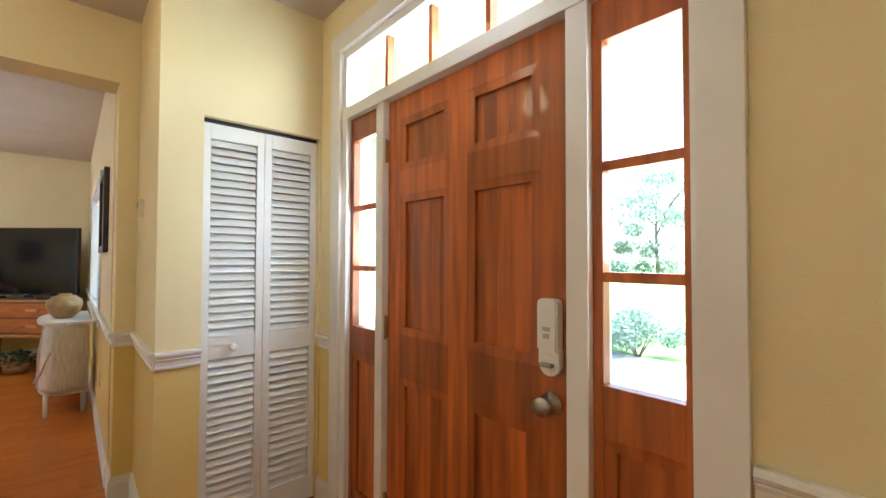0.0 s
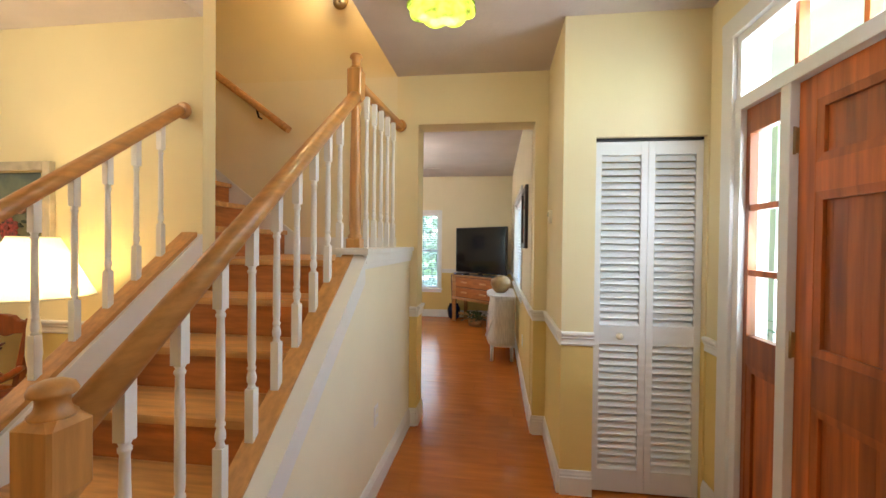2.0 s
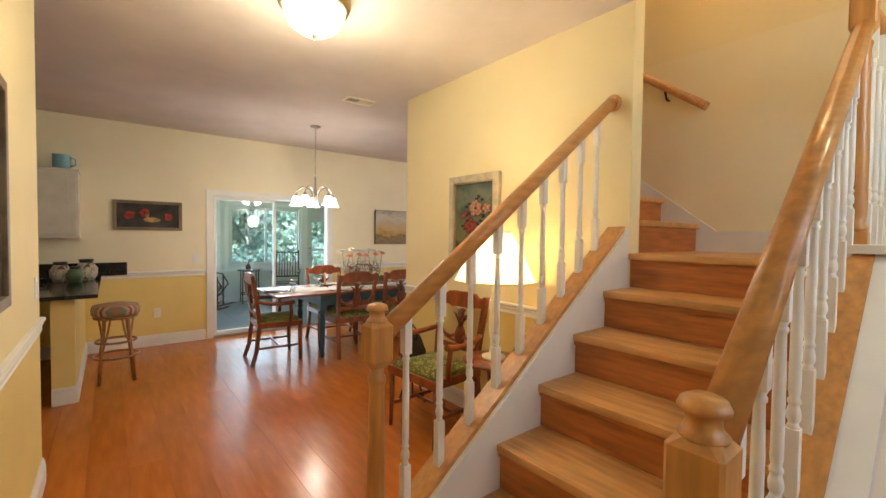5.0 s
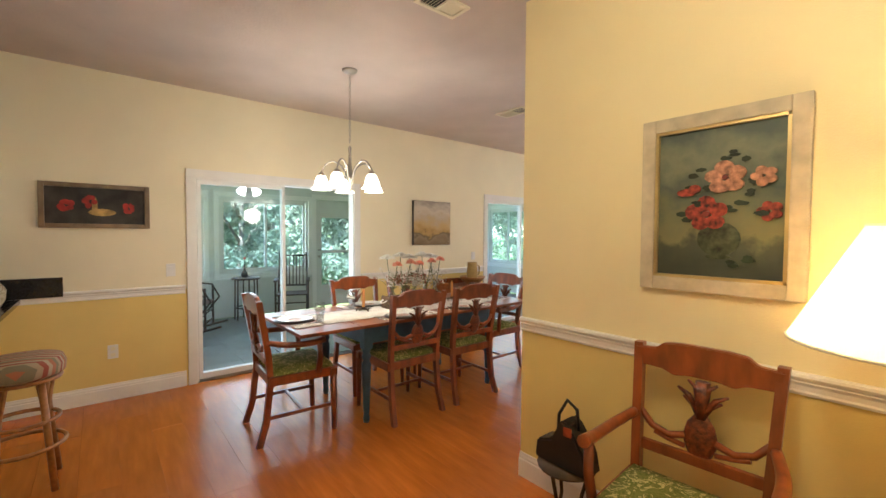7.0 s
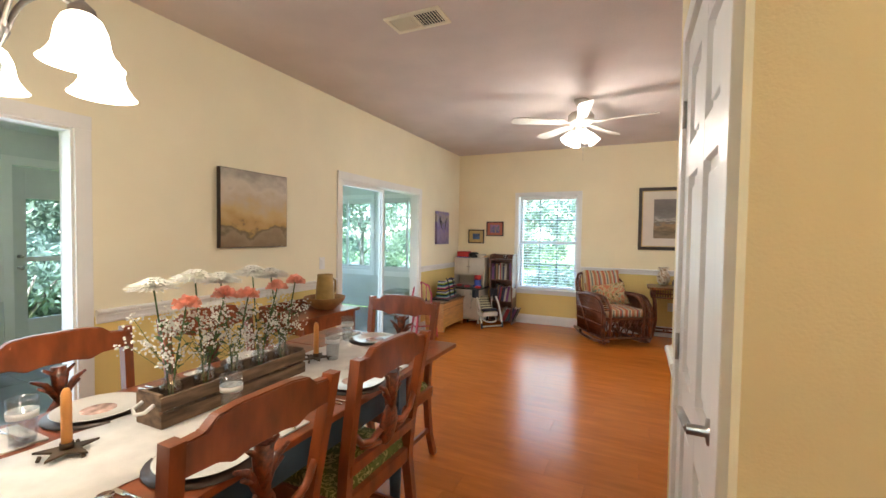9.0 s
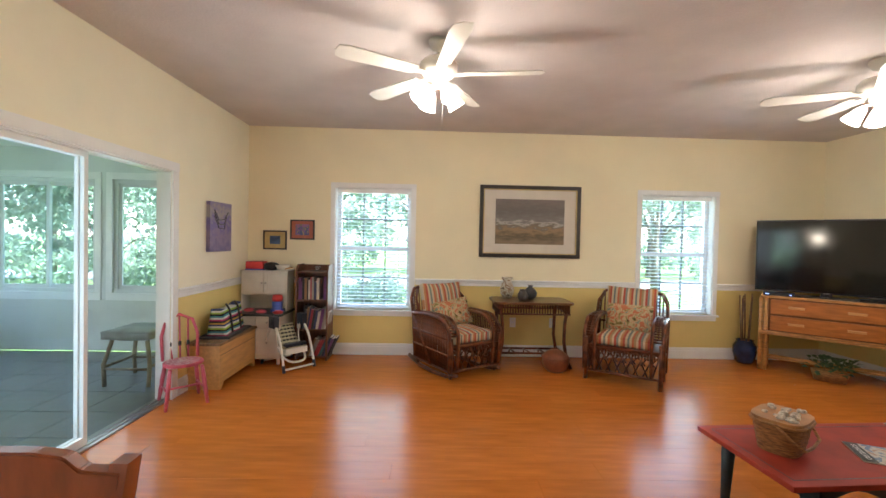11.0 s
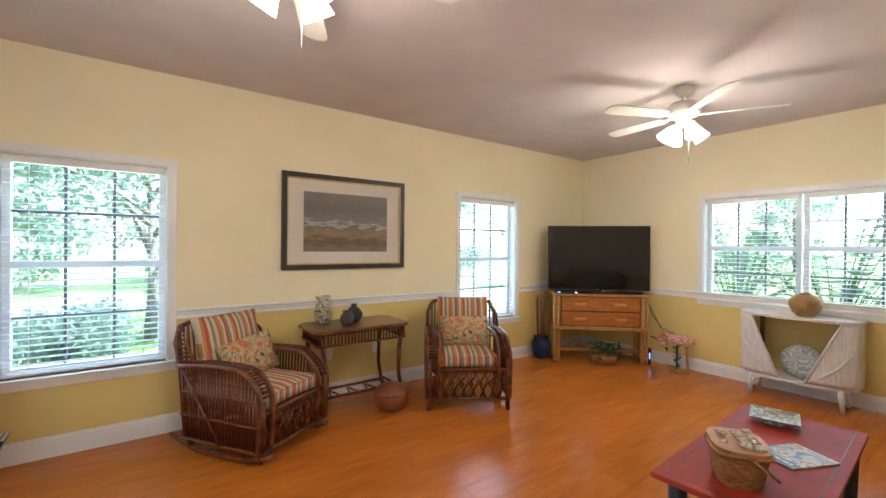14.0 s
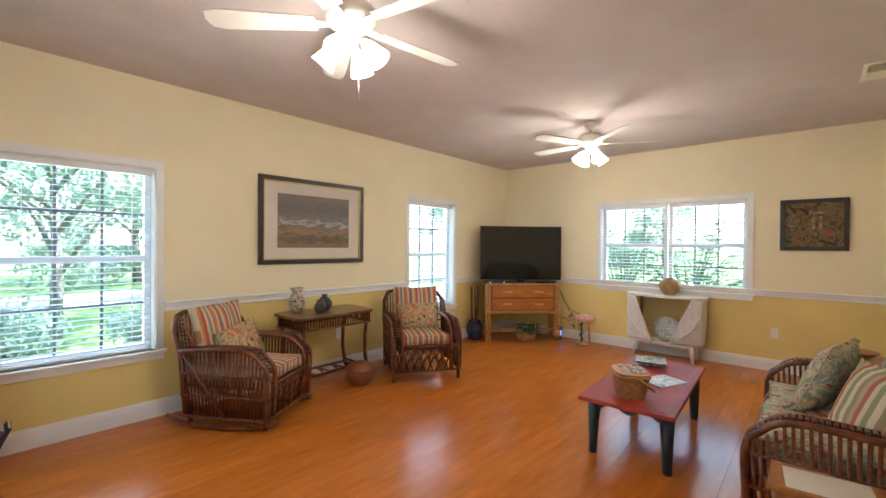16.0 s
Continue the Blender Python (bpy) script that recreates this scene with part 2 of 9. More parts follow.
def prism(bm, outline, lo, hi, axis="y", bevel=0.0):
    """An outline of (u, v) pairs drawn out between lo and hi along an axis."""
    def p(u, v, w):
        return (w, u, v) if axis == "x" else (u, w, v) if axis == "y" else (u, v, w)
    a = [bm.verts.new(p(u, v, lo)) for u, v in outline]
    b = [bm.verts.new(p(u, v, hi)) for u, v in outline]
    fs = [bm.faces.new(a), bm.faces.new(b[::-1])]
    n = len(a)
    for k in range(n):
        fs.append(bm.faces.new((a[k], b[k], b[(k + 1) % n], a[(k + 1) % n])))
    bmesh.ops.recalc_face_normals(bm, faces=fs)
    if bevel:
        bmesh.ops.bevel(bm, geom=list({e for f in fs for e in f.edges}), offset=bevel, segments=2, affect="EDGES")
    return bm


def mesh_of(bm, name, material):
    bmesh.ops.recalc_face_normals(bm, faces=bm.faces)
    me = bpy.data.meshes.new(name)
    bm.to_mesh(me)
    bm.free()
    me.materials.append(material)
    return me


def part(name, bm, material, parent, label=""):
    """One mesh object under a thing or a part; the coordinates are the thing's own."""
    ob = new(name, mesh_of(bm, name, material))
    ob.parent = parent
    return tagged(ob, label=label)


def shared(name, me, parent, m):
    """Another object on a mesh that exists."""
    ob = new(name, me)
    ob.parent = parent
    ob.matrix_basis = m
    return ob


def thing(name, m, label, category, group="", kind=""):
    ob = new(name)
    ob.empty_display_size = 0.1
    ob.matrix_world = m
    return tagged(ob, label, category, group, kind)


def setting(name, bm, material, label, category="wall"):
    ob = new(name, mesh_of(bm, name, material))
    return tagged(ob, label, category, "", "structure")

# ---- the house ----
W, N, E, FW, SW, SX, OPS, OPN, H = -6.04, 8.08, 1.08, 1.96, 2.26, -3.15, 3.23, 3.45, 2.74
RAIL_LO, RAIL_HI = 0.86, 0.94


def wall(name, axis, at, thick, u0, u1, holes, label, z1=H, low=True, split=0.90, upper=None, z0=0.0):
    """A wall along an axis ('x': it runs along x at y=at), with openings (u0, z0, u1, z1), painted in two colours that meet behind the chair rail."""
    bm = bmesh.new()
    cuts_u = sorted({u0, u1, *[h[0] for h in holes], *[h[2] for h in holes]})
    cuts_z = sorted({z0, z1, *([split] if low else []), *[h[1] for h in holes], *[h[3] for h in holes]})
    cuts_u = [u for u in cuts_u if u0 <= u <= u1]
    cuts_z = [z for z in cuts_z if z0 <= z <= z1]
    for a, b in zip(cuts_u, cuts_u[1:]):
        for c, d in zip(cuts_z, cuts_z[1:]):
            mu, mz = (a + b) / 2, (c + d) / 2
            if any(h[0] < mu < h[2] and h[1] < mz < h[3] for h in holes):
                continue
            lo, hi = ((a, at, c), (b, at + thick, d)) if axis == "x" else ((at, a, c), (at + thick, b, d))
            for f in box(bm, lo, hi):
                f.material_index = 1 if low and mz < split else 0
    bmesh.ops.remove_doubles(bm, verts=bm.verts, dist=1e-5)
    # faces between two neighbouring blocks are inside the wall
    seen = {}
    for f in bm.faces:
        seen.setdefault(tuple(sorted(v.index for v in f.verts)), []).append(f)
    ob = setting(name, bm, upper or M_WALL, label)
    ob.data.materials.append(M_LOW)
    return ob


NWIN = [(-5.00, 0.55, -4.08, 2.03), (-1.24, 0.55, -0.32, 2.03)]
EWIN = (4.66, 0.87, 6.42, 2.02)
SLIDE = [(1.06, 0.0, 2.69, 1.93), (4.93, 0.0, 6.60, 1.95)]
wall("wall_north", "x", N, 0.2, W - 0.12, E + 0.2, NWIN, "yellow painted wall, upper part paled for room light, over a deeper yellow dado", upper=M_PALED_WALL)
wall("wall_east", "y", E, 0.2, OPN, N, [EWIN], "yellow painted wall, upper part paled for room light, over a deeper yellow dado", upper=M_PALED_WALL)
wall("wall_west", "y", W - 0.12, 0.12, -3.2, N, SLIDE, "yellow painted wall, upper part paled for daylight, over a deeper yellow dado", upper=M_CREAM_DAYLIT)
FDOOR = (0.57, 0.0, 2.24, 2.46)
wall("wall_front", "y", FW, 0.15, -0.5, 3.3, [FDOOR], "cream yellow entry wall around the front door")
wall("wall_closet", "x", 2.49, 0.10, 1.18, FW, [(1.36, 0.0, 1.95, 2.05)], "pale cream wall around the closet opening", upper=M_WALL)
wall("wall_hall", "y", 1.18, 0.10, 2.59, OPS, [], "yellow hall wall beside the closet")
wall("wall_opening", "x", OPS, OPN - OPS, 0.02, FW, [(0.19, 0.0, 1.085, 2.36)], "yellow wall with a wide cased opening")
wall("wall_living_south", "x", OPS, OPN - OPS, SX, 0.02, [], "yellow wall behind the sofa, paled for room light", upper=M_PALED_WALL)
wall("wall_stair", "x", SW, 0.11, SX, -0.90, [], "pale yellow wall beside the staircase over a deeper dado")
wall("wall_stair_end", "y", SX, 0.11, SW + 0.11, OPS, [(2.40, 0.0, 3.10, 2.04)], "yellow wall around the white closet door")
wall("wall_entry_south", "x", -0.45, 0.12, -2.95, FW, [], "yellow wall over a deeper yellow dado")
wall("wall_kitchen_side", "y", -2.95, 0.12, -3.2, -0.45, [], "yellow kitchen wall")
wall("wall_kitchen_south", "x", -3.32, 0.12, W - 0.12, -2.83, [], "yellow kitchen wall")
# the stairwell goes up past the ceiling
wall("wall_stairwell_north", "x", OPS, 0.12, SX, 0.02, [], "warm yellow stairwell wall", z0=H, z1=5.2, low=False)
wall("wall_stairwell_west", "y", SX, 0.11, SW + 0.11, OPS, [], "warm yellow stairwell wall", z0=H, z1=5.2, low=False)
wall("wall_stairwell_south", "x", SW, 0.11, SX, -0.90, [], "warm yellow stairwell wall", z0=H, z1=5.2, low=False)
wall("wall_stairwell_east", "y", 0.02, 0.11, 0.90, OPS, [], "warm yellow stairwell wall", z0=H + 0.3, z1=5.2, low=False)
wall("wall_stairwell_near", "x", 0.79, 0.11, -1.01, 0.13, [], "warm yellow stairwell wall", z0=H + 0.3, z1=5.2, low=False)
wall("wall_stairwell_side", "y", -1.01, 0.11, 0.90, SW, [], "warm yellow stairwell wall", z0=H + 0.3, z1=5.2, low=False)
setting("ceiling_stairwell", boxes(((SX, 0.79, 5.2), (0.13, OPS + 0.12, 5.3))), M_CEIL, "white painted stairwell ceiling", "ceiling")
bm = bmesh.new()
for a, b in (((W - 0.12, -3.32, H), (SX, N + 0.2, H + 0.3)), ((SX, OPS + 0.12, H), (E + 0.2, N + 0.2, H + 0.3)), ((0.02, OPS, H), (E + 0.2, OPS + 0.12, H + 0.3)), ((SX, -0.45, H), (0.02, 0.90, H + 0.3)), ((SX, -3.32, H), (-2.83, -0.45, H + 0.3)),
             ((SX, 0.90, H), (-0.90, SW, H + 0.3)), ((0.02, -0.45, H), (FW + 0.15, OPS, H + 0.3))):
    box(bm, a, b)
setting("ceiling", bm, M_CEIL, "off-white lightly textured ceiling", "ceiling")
setting("ground", boxes(((-400, -400, -0.55), (400, 400, -0.5))), M_GRASS, "sunlit green lawn around the house", "ground")
setting("floor", boxes(((W - 0.12, -3.32, -0.3), (FW + 0.15, N + 0.2, -0.012))), M_FLOOR, "glossy cherry-coloured laminate floor", "floor")

# ---- trim ----
RAIL_PROFILE = [(-0.03, 0.0), (0.009, 0.0), (0.013, 0.010), (0.010, 0.017), (0.011, 0.034), (0.018, 0.046), (0.014, 0.050), (0.021, 0.056), (0.027, 0.066), (0.025, 0.076), (0.018, 0.080), (-0.03, 0.080)]
BASE_PROFILE = [(-0.03, 0.0), (0.016, 0.0), (0.016, 0.100), (0.012, 0.106), (0.013, 0.116), (0.008, 0.128), (0.006, 0.140), (-0.03, 0.140)]


def run(name, segs, z0, profile, label):
    """Moulded trim along walls: segments (x0, y0, x1, y1, side), with a profile of (depth, height) on that side ('n', 's', 'e', 'w')."""
    bm = bmesh.new()
    for x0, y0, x1, y1, s in segs:
        nx, ny = {"n": (0, 1), "s": (0, -1), "e": (1, 0), "w": (-1, 0)}[s]
        rows = [[bm.verts.new((x + nx * max(d, -0.002), y + ny * max(d, -0.002), z0 + h)) for d, h in profile] for x, y in ((x0, y0), (x1, y1))]
        n = len(profile)
        for k in range(n):
            bm.faces.new((rows[0][k], rows[1][k], rows[1][(k + 1) % n], rows[0][(k + 1) % n]))
        bm.faces.new(rows[0])
        bm.faces.new(rows[1][::-1])
    return setting(name, bm, M_TRIM, label, "trim")


RUNS = [(W, N, -5.06, N, "s"), (-4.02, N, -1.30, N, "s"), (-0.26, N, E, N, "s"), (E, OPN, E, N, "w"),
        (W, -3.2, W, 0.97, "e"), (W, 2.78, W, 4.84, "e"), (W, 6.69, W, N, "e"),
        (SX, OPN, 0.19, OPN, "n"), (SX, SW, -0.90, SW, "s"), (SX, 3.17, SX, OPN, "w"),
        (FW, 2.34, FW, 2.49, "w"), (FW, -0.33, FW, 0.47, "w"), (1.18, 2.49, 1.36, 2.49, "s"), (1.18, 2.49, 1.18, OPS, "w"),
        (1.085, OPS, 1.18, OPS, "s"), (0.13, OPS, 0.19, OPS, "s"), (-2.95, -0.33, FW, -0.33, "n"), (-2.95, -0.45, -2.95, -0.33, "w")]
LOW = [(W, N, E, N, "s") if r[:2] == (W, N) else r for r in RUNS if r[:2] not in ((-4.02, N), (-0.26, N))]
run("baseboard", LOW + [(0.13, 0.66, 0.13, OPS, "e"), (0.19, OPS, 0.19, OPN, "e"), (1.085, OPS, 1.085, OPN, "w")], 0.0, BASE_PROFILE, "white moulded baseboard along the walls")
run("chair_rail", RUNS + [(0.19, OPS, 0.19, OPN, "e"), (1.085, OPS, 1.085, OPN, "w")], RAIL_LO, RAIL_PROFILE, "white moulded chair rail along the walls")


def casing(parent, x0, z0, x1, z1, w, d, sill=False, bottom=False, head=0.0):
    """Flat white boards round an opening, on the room side (y < 0) of a wall."""
    part("side_casing", boxes(((x0 - w, -d, z0), (x0, 0.003, z1)), bevel=0.003), M_TRIM, parent)
    part("side_casing", boxes(((x1, -d, z0), (x1 + w, 0.003, z1)), bevel=0.003), M_TRIM, parent)
    part("head_casing", boxes(((x0 - w - head, -d - 0.004, z1), (x1 + w + head, 0.003, z1 + w)), bevel=0.003), M_TRIM, parent)
    if sill:
        part("window_sill", boxes(((x0 - w - 0.02, -d - 0.025, z0 - 0.022), (x1 + w + 0.02, 0.06, z0)), bevel=0.004), M_TRIM, parent)
        part("apron", boxes(((x0 - w, -d, z0 - 0.075), (x1 + w, 0.003, z0 - 0.022)), bevel=0.003), M_TRIM, parent)


SLATS = {}


def window(name, m, w, h, cols, label, units=1, slat=0.043):
    """A sash window in a wall: casing, sill, frame, two sashes with glazing bars, panes and a lowered white blind with open slats."""
    win = thing(name, m, label, "window", kind="structure")
    casing(win, 0, 0, w, h, 0.055, 0.016, sill=True)
    part("reveal", boxes(((0, 0.0, -0.01), (0.008, 0.2, h)), ((w - 0.008, 0.0, 0), (w, 0.2, h)), ((0.008, 0, h - 0.008), (w - 0.008, 0.2, h))), M_WHITE, win)
    uw = w / units
    for k in range(units):
        a, b = k * uw + 0.01, (k + 1) * uw - 0.01
        f = 0.045
        part("window_frame", boxes(((a, 0.10, 0.0), (a + f, 0.16, h - 0.008)), ((b - f, 0.10, 0), (b, 0.16, h - 0.008)), ((a + f, 0.10, 0), (b - f, 0.16, f)), ((a + f, 0.10, h - f), (b - f, 0.16, h - 0.008)), ((a + f, 0.10, h * 0.485), (b - f, 0.155, h * 0.485 + 0.05)), bevel=0.003), M_WHITE, win)
        for lo, hi in ((f, h * 0.485), (h * 0.485 + 0.05, h - f)):
            for c in range(1, cols):
                u = a + f + (b - a - 2 * f) * c / cols
                part("glazing_bar", boxes(((u - 0.009, 0.118, lo), (u + 0.009, 0.142, hi))), M_BACKLIT_BAR, win)
            part("glazing_bar", boxes(((a + f, 0.120, (lo + hi) / 2 - 0.009), (b - f, 0.140, (lo + hi) / 2 + 0.009))), M_BACKLIT_BAR, win)
            p = part("pane", boxes(((a + f, 0.129, lo), (b - f, 0.131, hi))), M_GLASS, win)
            p.visible_shadow = False
        # the blind
        bl = part("blind_headrail", boxes(((a + 0.012, 0.022, h - 0.062), (b - 0.012, 0.068, h - 0.012)), bevel=0.003), M_WHITE, win)
        n = int((h - 0.10) / slat)
        key = (round(b - a, 3),)
        if key not in SLATS:
            bm = bmesh.new()
            prism(bm, [(-0.0125, -0.002), (0, 0.0012), (0.0125, -0.002), (0.0125, -0.0008), (0, 0.0024), (-0.0125, -0.0008)], 0, b - a - 0.028, "x")
            SLATS[key] = mesh_of(bm, "slat", M_BLIND)
        for j in range(n):
            shared("slat", SLATS[key], win, pose(a + 0.014, 0.045, 0.035 + j * slat + random.uniform(-0.001, 0.001), 15 + random.uniform(-2, 2), 0, 0))
        part("bottom_rail", boxes(((a + 0.014, 0.03, 0.006), (b - 0.014, 0.06, 0.022)), bevel=0.002), M_WHITE, win)
        for u in (a + 0.14, b - 0.14):
            part("ladder_cord", boxes(((u, 0.0305, 0.02), (u + 0.0025, 0.033, h - 0.05)), ((u, 0.057, 0.02), (u + 0.0025, 0.0595, h - 0.05))), M_WHITE, win)
    return win


# Dark grey paints in the bars' backlit silhouette against the bright outside.
M_BACKLIT_BAR = mat("backlit_grey_bar", (0.16, 0.18, 0.20), 0.5, var=0.05)
# Bluish tint puts the window's glare into the white slats' colour.
M_BLIND = let_through(mat("glare_tinted_blind", (0.78, 0.82, 0.88), 0.5, var=0.02), (0.70, 0.84, 1.0), 0.4)
window("window_1", pose(NWIN[0][0], N, NWIN[0][1]), 0.92, 1.48, 3, "white sash window with a lowered white blind over the garden")
window("window_2", pose(NWIN[1][0], N, NWIN[1][1]), 0.92, 1.48, 3, "white sash window with a lowered white blind beside the television")
window("window_3", pose(E, EWIN[2], EWIN[1], 0, 0, -90), EWIN[2] - EWIN[0], EWIN[3] - EWIN[1], 3, "wide twin sash window with white blinds over the porch", units=2)


# ---- front door ----
def raised_panel(parent, x0, z0, x1, z1, y, material, boards=2):
    """A recessed field with a bevelled rim, made of upright boards."""
    xs = [x0 + (x1 - x0) * k / boards for k in range(boards + 1)]
    for a, b in zip(xs, xs[1:]):
        part("board", boxes(((a, y, z0), (b - 0.0008, y + 0.02, z1))), material, parent)
    bm = bmesh.new()
    i = 0.032
    outer = [(x0, z0), (x1, z0), (x1, z1), (x0, z1)]
    inner = [(x0 + i, z0 + i), (x1 - i, z0 + i), (x1 - i, z1 - i), (x0 + i, z1 - i)]
    oo = [bm.verts.new((u, y - 0.002, v)) for u, v in outer]
    ii = [bm.verts.new((u, y - 0.014, v)) for u, v in inner]
    o2 = [bm.verts.new((u, y - 0.017, v)) for u, v in outer]
    for k in range(4):
        j = (k + 1) % 4
        bm.faces.new((o2[k], o2[j], ii[j], ii[k]))
        bm.faces.new((oo[k], oo[j], o2[j], o2[k]))
    i2 = [bm.verts.new((u, y - 0.001, v)) for u, v in inner]
    for k in range(4):
        j = (k + 1) % 4
        bm.faces.new((ii[k], ii[j], i2[j], i2[k]))
    part("moulding", bm, material, parent)


FD = pose(FW, 2.24, 0, 0, 0, -90)
entry = thing("door_frame_front", FD, "white front door frame with wooden sidelights and a glazed transom", "door frame", kind="structure")
casing(entry, 0, 0, 1.67, 2.46, 0.095, 0.022)
for x0, x1 in ((0.0, 0.05), (0.33, 0.388), (1.332, 1.40), (1.655, 1.67)):
    part("post", boxes(((x0, -0.006, 0), (x1, 0.13, 2.09)), bevel=0.003), M_TRIM, entry)
part("transom_bar", boxes(((0.0, -0.01, 2.09), (1.67, 0.13, 2.15)), bevel=0.004), M_TRIM, entry)
part("transom_frame", boxes(((0.0, 0.0, 2.15), (0.035, 0.13, 2.46)), ((1.635, 0.0, 2.15), (1.67, 0.13, 2.46)), ((0.035, 0.0, 2.42), (1.635, 0.13, 2.46))), M_TRIM, entry)
for x in (0.36, 0.68, 1.00, 1.32):
    part("transom_mullion", boxes(((x - 0.011, 0.03, 2.15), (x + 0.011, 0.07, 2.42)), bevel=0.002), M_DOOR, entry)
for a, b in zip((0.035, 0.371, 0.691, 1.011, 1.331), (0.349, 0.669, 0.989, 1.309, 1.635)):
    part("transom_pane", boxes(((a, 0.05, 2.15), (b, 0.053, 2.42))), M_GLASS, entry).visible_shadow = False
for a, b in ((0.05, 0.33), (1.40, 1.655)):
    sl = part("sidelight", boxes(((a, 0.02, 0.02), (a + 0.03, 0.06, 2.09)), ((b - 0.022, 0.02, 0.02), (b, 0.06, 2.09)), ((a + 0.03, 0.02, 1.97), (b - 0.022, 0.06, 2.09)),
                                 ((a + 0.03, 0.02, 0.88), (b - 0.022, 0.06, 1.02)), ((a + 0.03, 0.02, 0.02), (b - 0.022, 0.06, 0.16)), bevel=0.003), M_DOOR, entry, "reddish wooden sidelight")
    for z in (1.315, 1.62):
        part("sidelight_bar", boxes(((a + 0.03, 0.025, z - 0.014), (b - 0.022, 0.055, z + 0.014)), bevel=0.003), M_DOOR, entry)
    for z0, z1 in ((1.02, 1.301), (1.329, 1.606), (1.634, 1.97)):
        part("sidelight_pane", boxes(((a + 0.03, 0.039, z0), (b - 0.022, 0.042, z1))), M_GLASS, entry).visible_shadow = False
    raised_panel(sl, a + 0.03, 0.16, b - 0.022, 0.88, 0.042, M_DOOR, 1)

fdoor = thing("door_1", FD @ pose(0.392, 0, 0), "closed reddish-brown six-panel wooden front door", "door", kind="structure")
DW = 0.936
for x0, x1 in ((0, 0.09), (0.407, 0.512), (0.828, DW)):
    part("stile", boxes(((x0, 0.025, 0.02), (x1, 0.068, 2.085)), bevel=0.002), M_DOOR, fdoor)
ROWSZ = ((0.20, 0.84), (1.03, 1.645), (1.755, 1.99))
for z0, z1 in ((0.02, 0.20), (0.84, 1.03), (1.645, 1.755), (1.99, 2.085)):
    for x0, x1 in ((0.09, 0.407), (0.512, 0.828)):
        part("rail", boxes(((x0, 0.0255, z0), (x1, 0.0675, z1))), M_DOOR, fdoor)
for z0, z1 in ROWSZ:
    for x0, x1 in ((0.09, 0.407), (0.512, 0.828)):
        raised_panel(fdoor, x0, z0, x1, z1, 0.044, M_DOOR, 5)
for z in (0.25, 1.05, 1.86):
    hb = bmesh.new()
    box(hb, (-0.012, 0.012, z - 0.05), (0.004, 0.03, z + 0.05))
    lathe(hb, [(0.006, z - 0.055), (0.006, z + 0.055)], (-0.004, 0.012, 0), 8)
    part("hinge", hb, M_BRASS, fdoor, "dull brass hinge")
kb = bmesh.new()
lathe(kb, [(0.034, 0.0), (0.034, -0.006), (0.014, -0.012), (0.012, -0.03), (0.022, -0.036), (0.029, -0.05), (0.027, -0.064), (0.014, -0.070), (0.001, -0.0715)], (0.873, 0.025, 0.93), 20, "y")
part("door_knob", kb, M_STEEL, fdoor, "brushed nickel round knob")
lk = bmesh.new()
prism(lk, [(0.842, 1.09), (0.912, 1.09), (0.912, 1.235), (0.905, 1.245), (0.849, 1.245), (0.842, 1.235)], -0.012, 0.026, "y", 0.005)
lock = part("keypad_lock", lk, M_WHITE, fdoor, "white plastic keypad lock")
lk = bmesh.new()
lathe(lk, [(0.036, 0.026), (0.036, 0.004), (0.032, -0.001)], (0.877, 0, 1.05), 20, "y")
box(lk, (0.842, 0.0, 1.05), (0.912, 0.025, 1.095))
part("lock_plate", lk, M_WHITE, lock)
part("thumb_turn", boxes(((0.857, -0.022, 1.044), (0.897, 0.0, 1.056)), bevel=0.004), M_STEEL, lock)
part("button_row", boxes(((0.864, -0.0135, 1.15), (0.890, -0.0115, 1.162)), ((0.866, -0.0135, 1.128), (0.888, -0.0115, 1.142))), mat("grey_print", (0.5, 0.5, 0.5), 0.5), lock)


# ---- closet with louvred bifold door ----
def bifold():
    d = thing("door_2", pose(1.362, 2.53, 0), "white louvred bifold closet door with a small round knob", "door", kind="structure")
    bm = bmesh.new()
    box(bm, (-0.017, -0.011, -0.0025), (0.0, 0.011, 0.0025))
    sw = 0.215
    slat = mesh_of(prism(bmesh.new(), [(-0.0150, -0.0175), (-0.0125, -0.0190), (0.0150, 0.0165), (0.0125, 0.0180)], 0, sw, "x"), "slat", M_WHITE)
    for k in range(2):
        lf = part("leaf", boxes(((0, 0, 0.012), (0.036, 0.03, 2.03)), ((0.255, 0, 0.012), (0.291, 0.03, 2.03)), ((0.036, 0, 0.012), (0.255, 0.03, 0.14)), ((0.036, 0, 0.865), (0.255, 0.03, 0.975)), ((0.036, 0, 1.955), (0.255, 0.03, 2.03)), bevel=0.002), M_WHITE, d)
        lf.matrix_basis = pose(0.002 + k * 0.293, 0, 0)
        for z0, z1 in ((0.14, 0.865), (0.975, 1.955)):
            n = int((z1 - z0) / 0.0385)
            for j in range(n):
                shared("slat", slat, lf, pose(0.038, 0.015, z0 + (z1 - z0) * (j + 0.5) / n))
    kn = bmesh.new()
    lathe(kn, [(0.010, 0.0), (0.009, -0.012), (0.018, -0.020), (0.020, -0.030), (0.012, -0.036), (0.001, -0.037)], (0.145, 0, 0.92), 14, "y")
    part("knob", kn, M_CREAM, d, "cream round knob")
    part("track", boxes(((0, 0.0, 2.036), (0.586, 0.03, 2.05))), M_BLACK, d, "dark metal track")


bifold()

# ---- closet door under the stairs (six panels, lever handle) ----
cd = thing("door_3", pose(SX, 3.10, 0, 0, 0, -90) @ pose(0, 0.0, 0), "closed white six-panel door with a dark lever handle", "door", kind="structure")
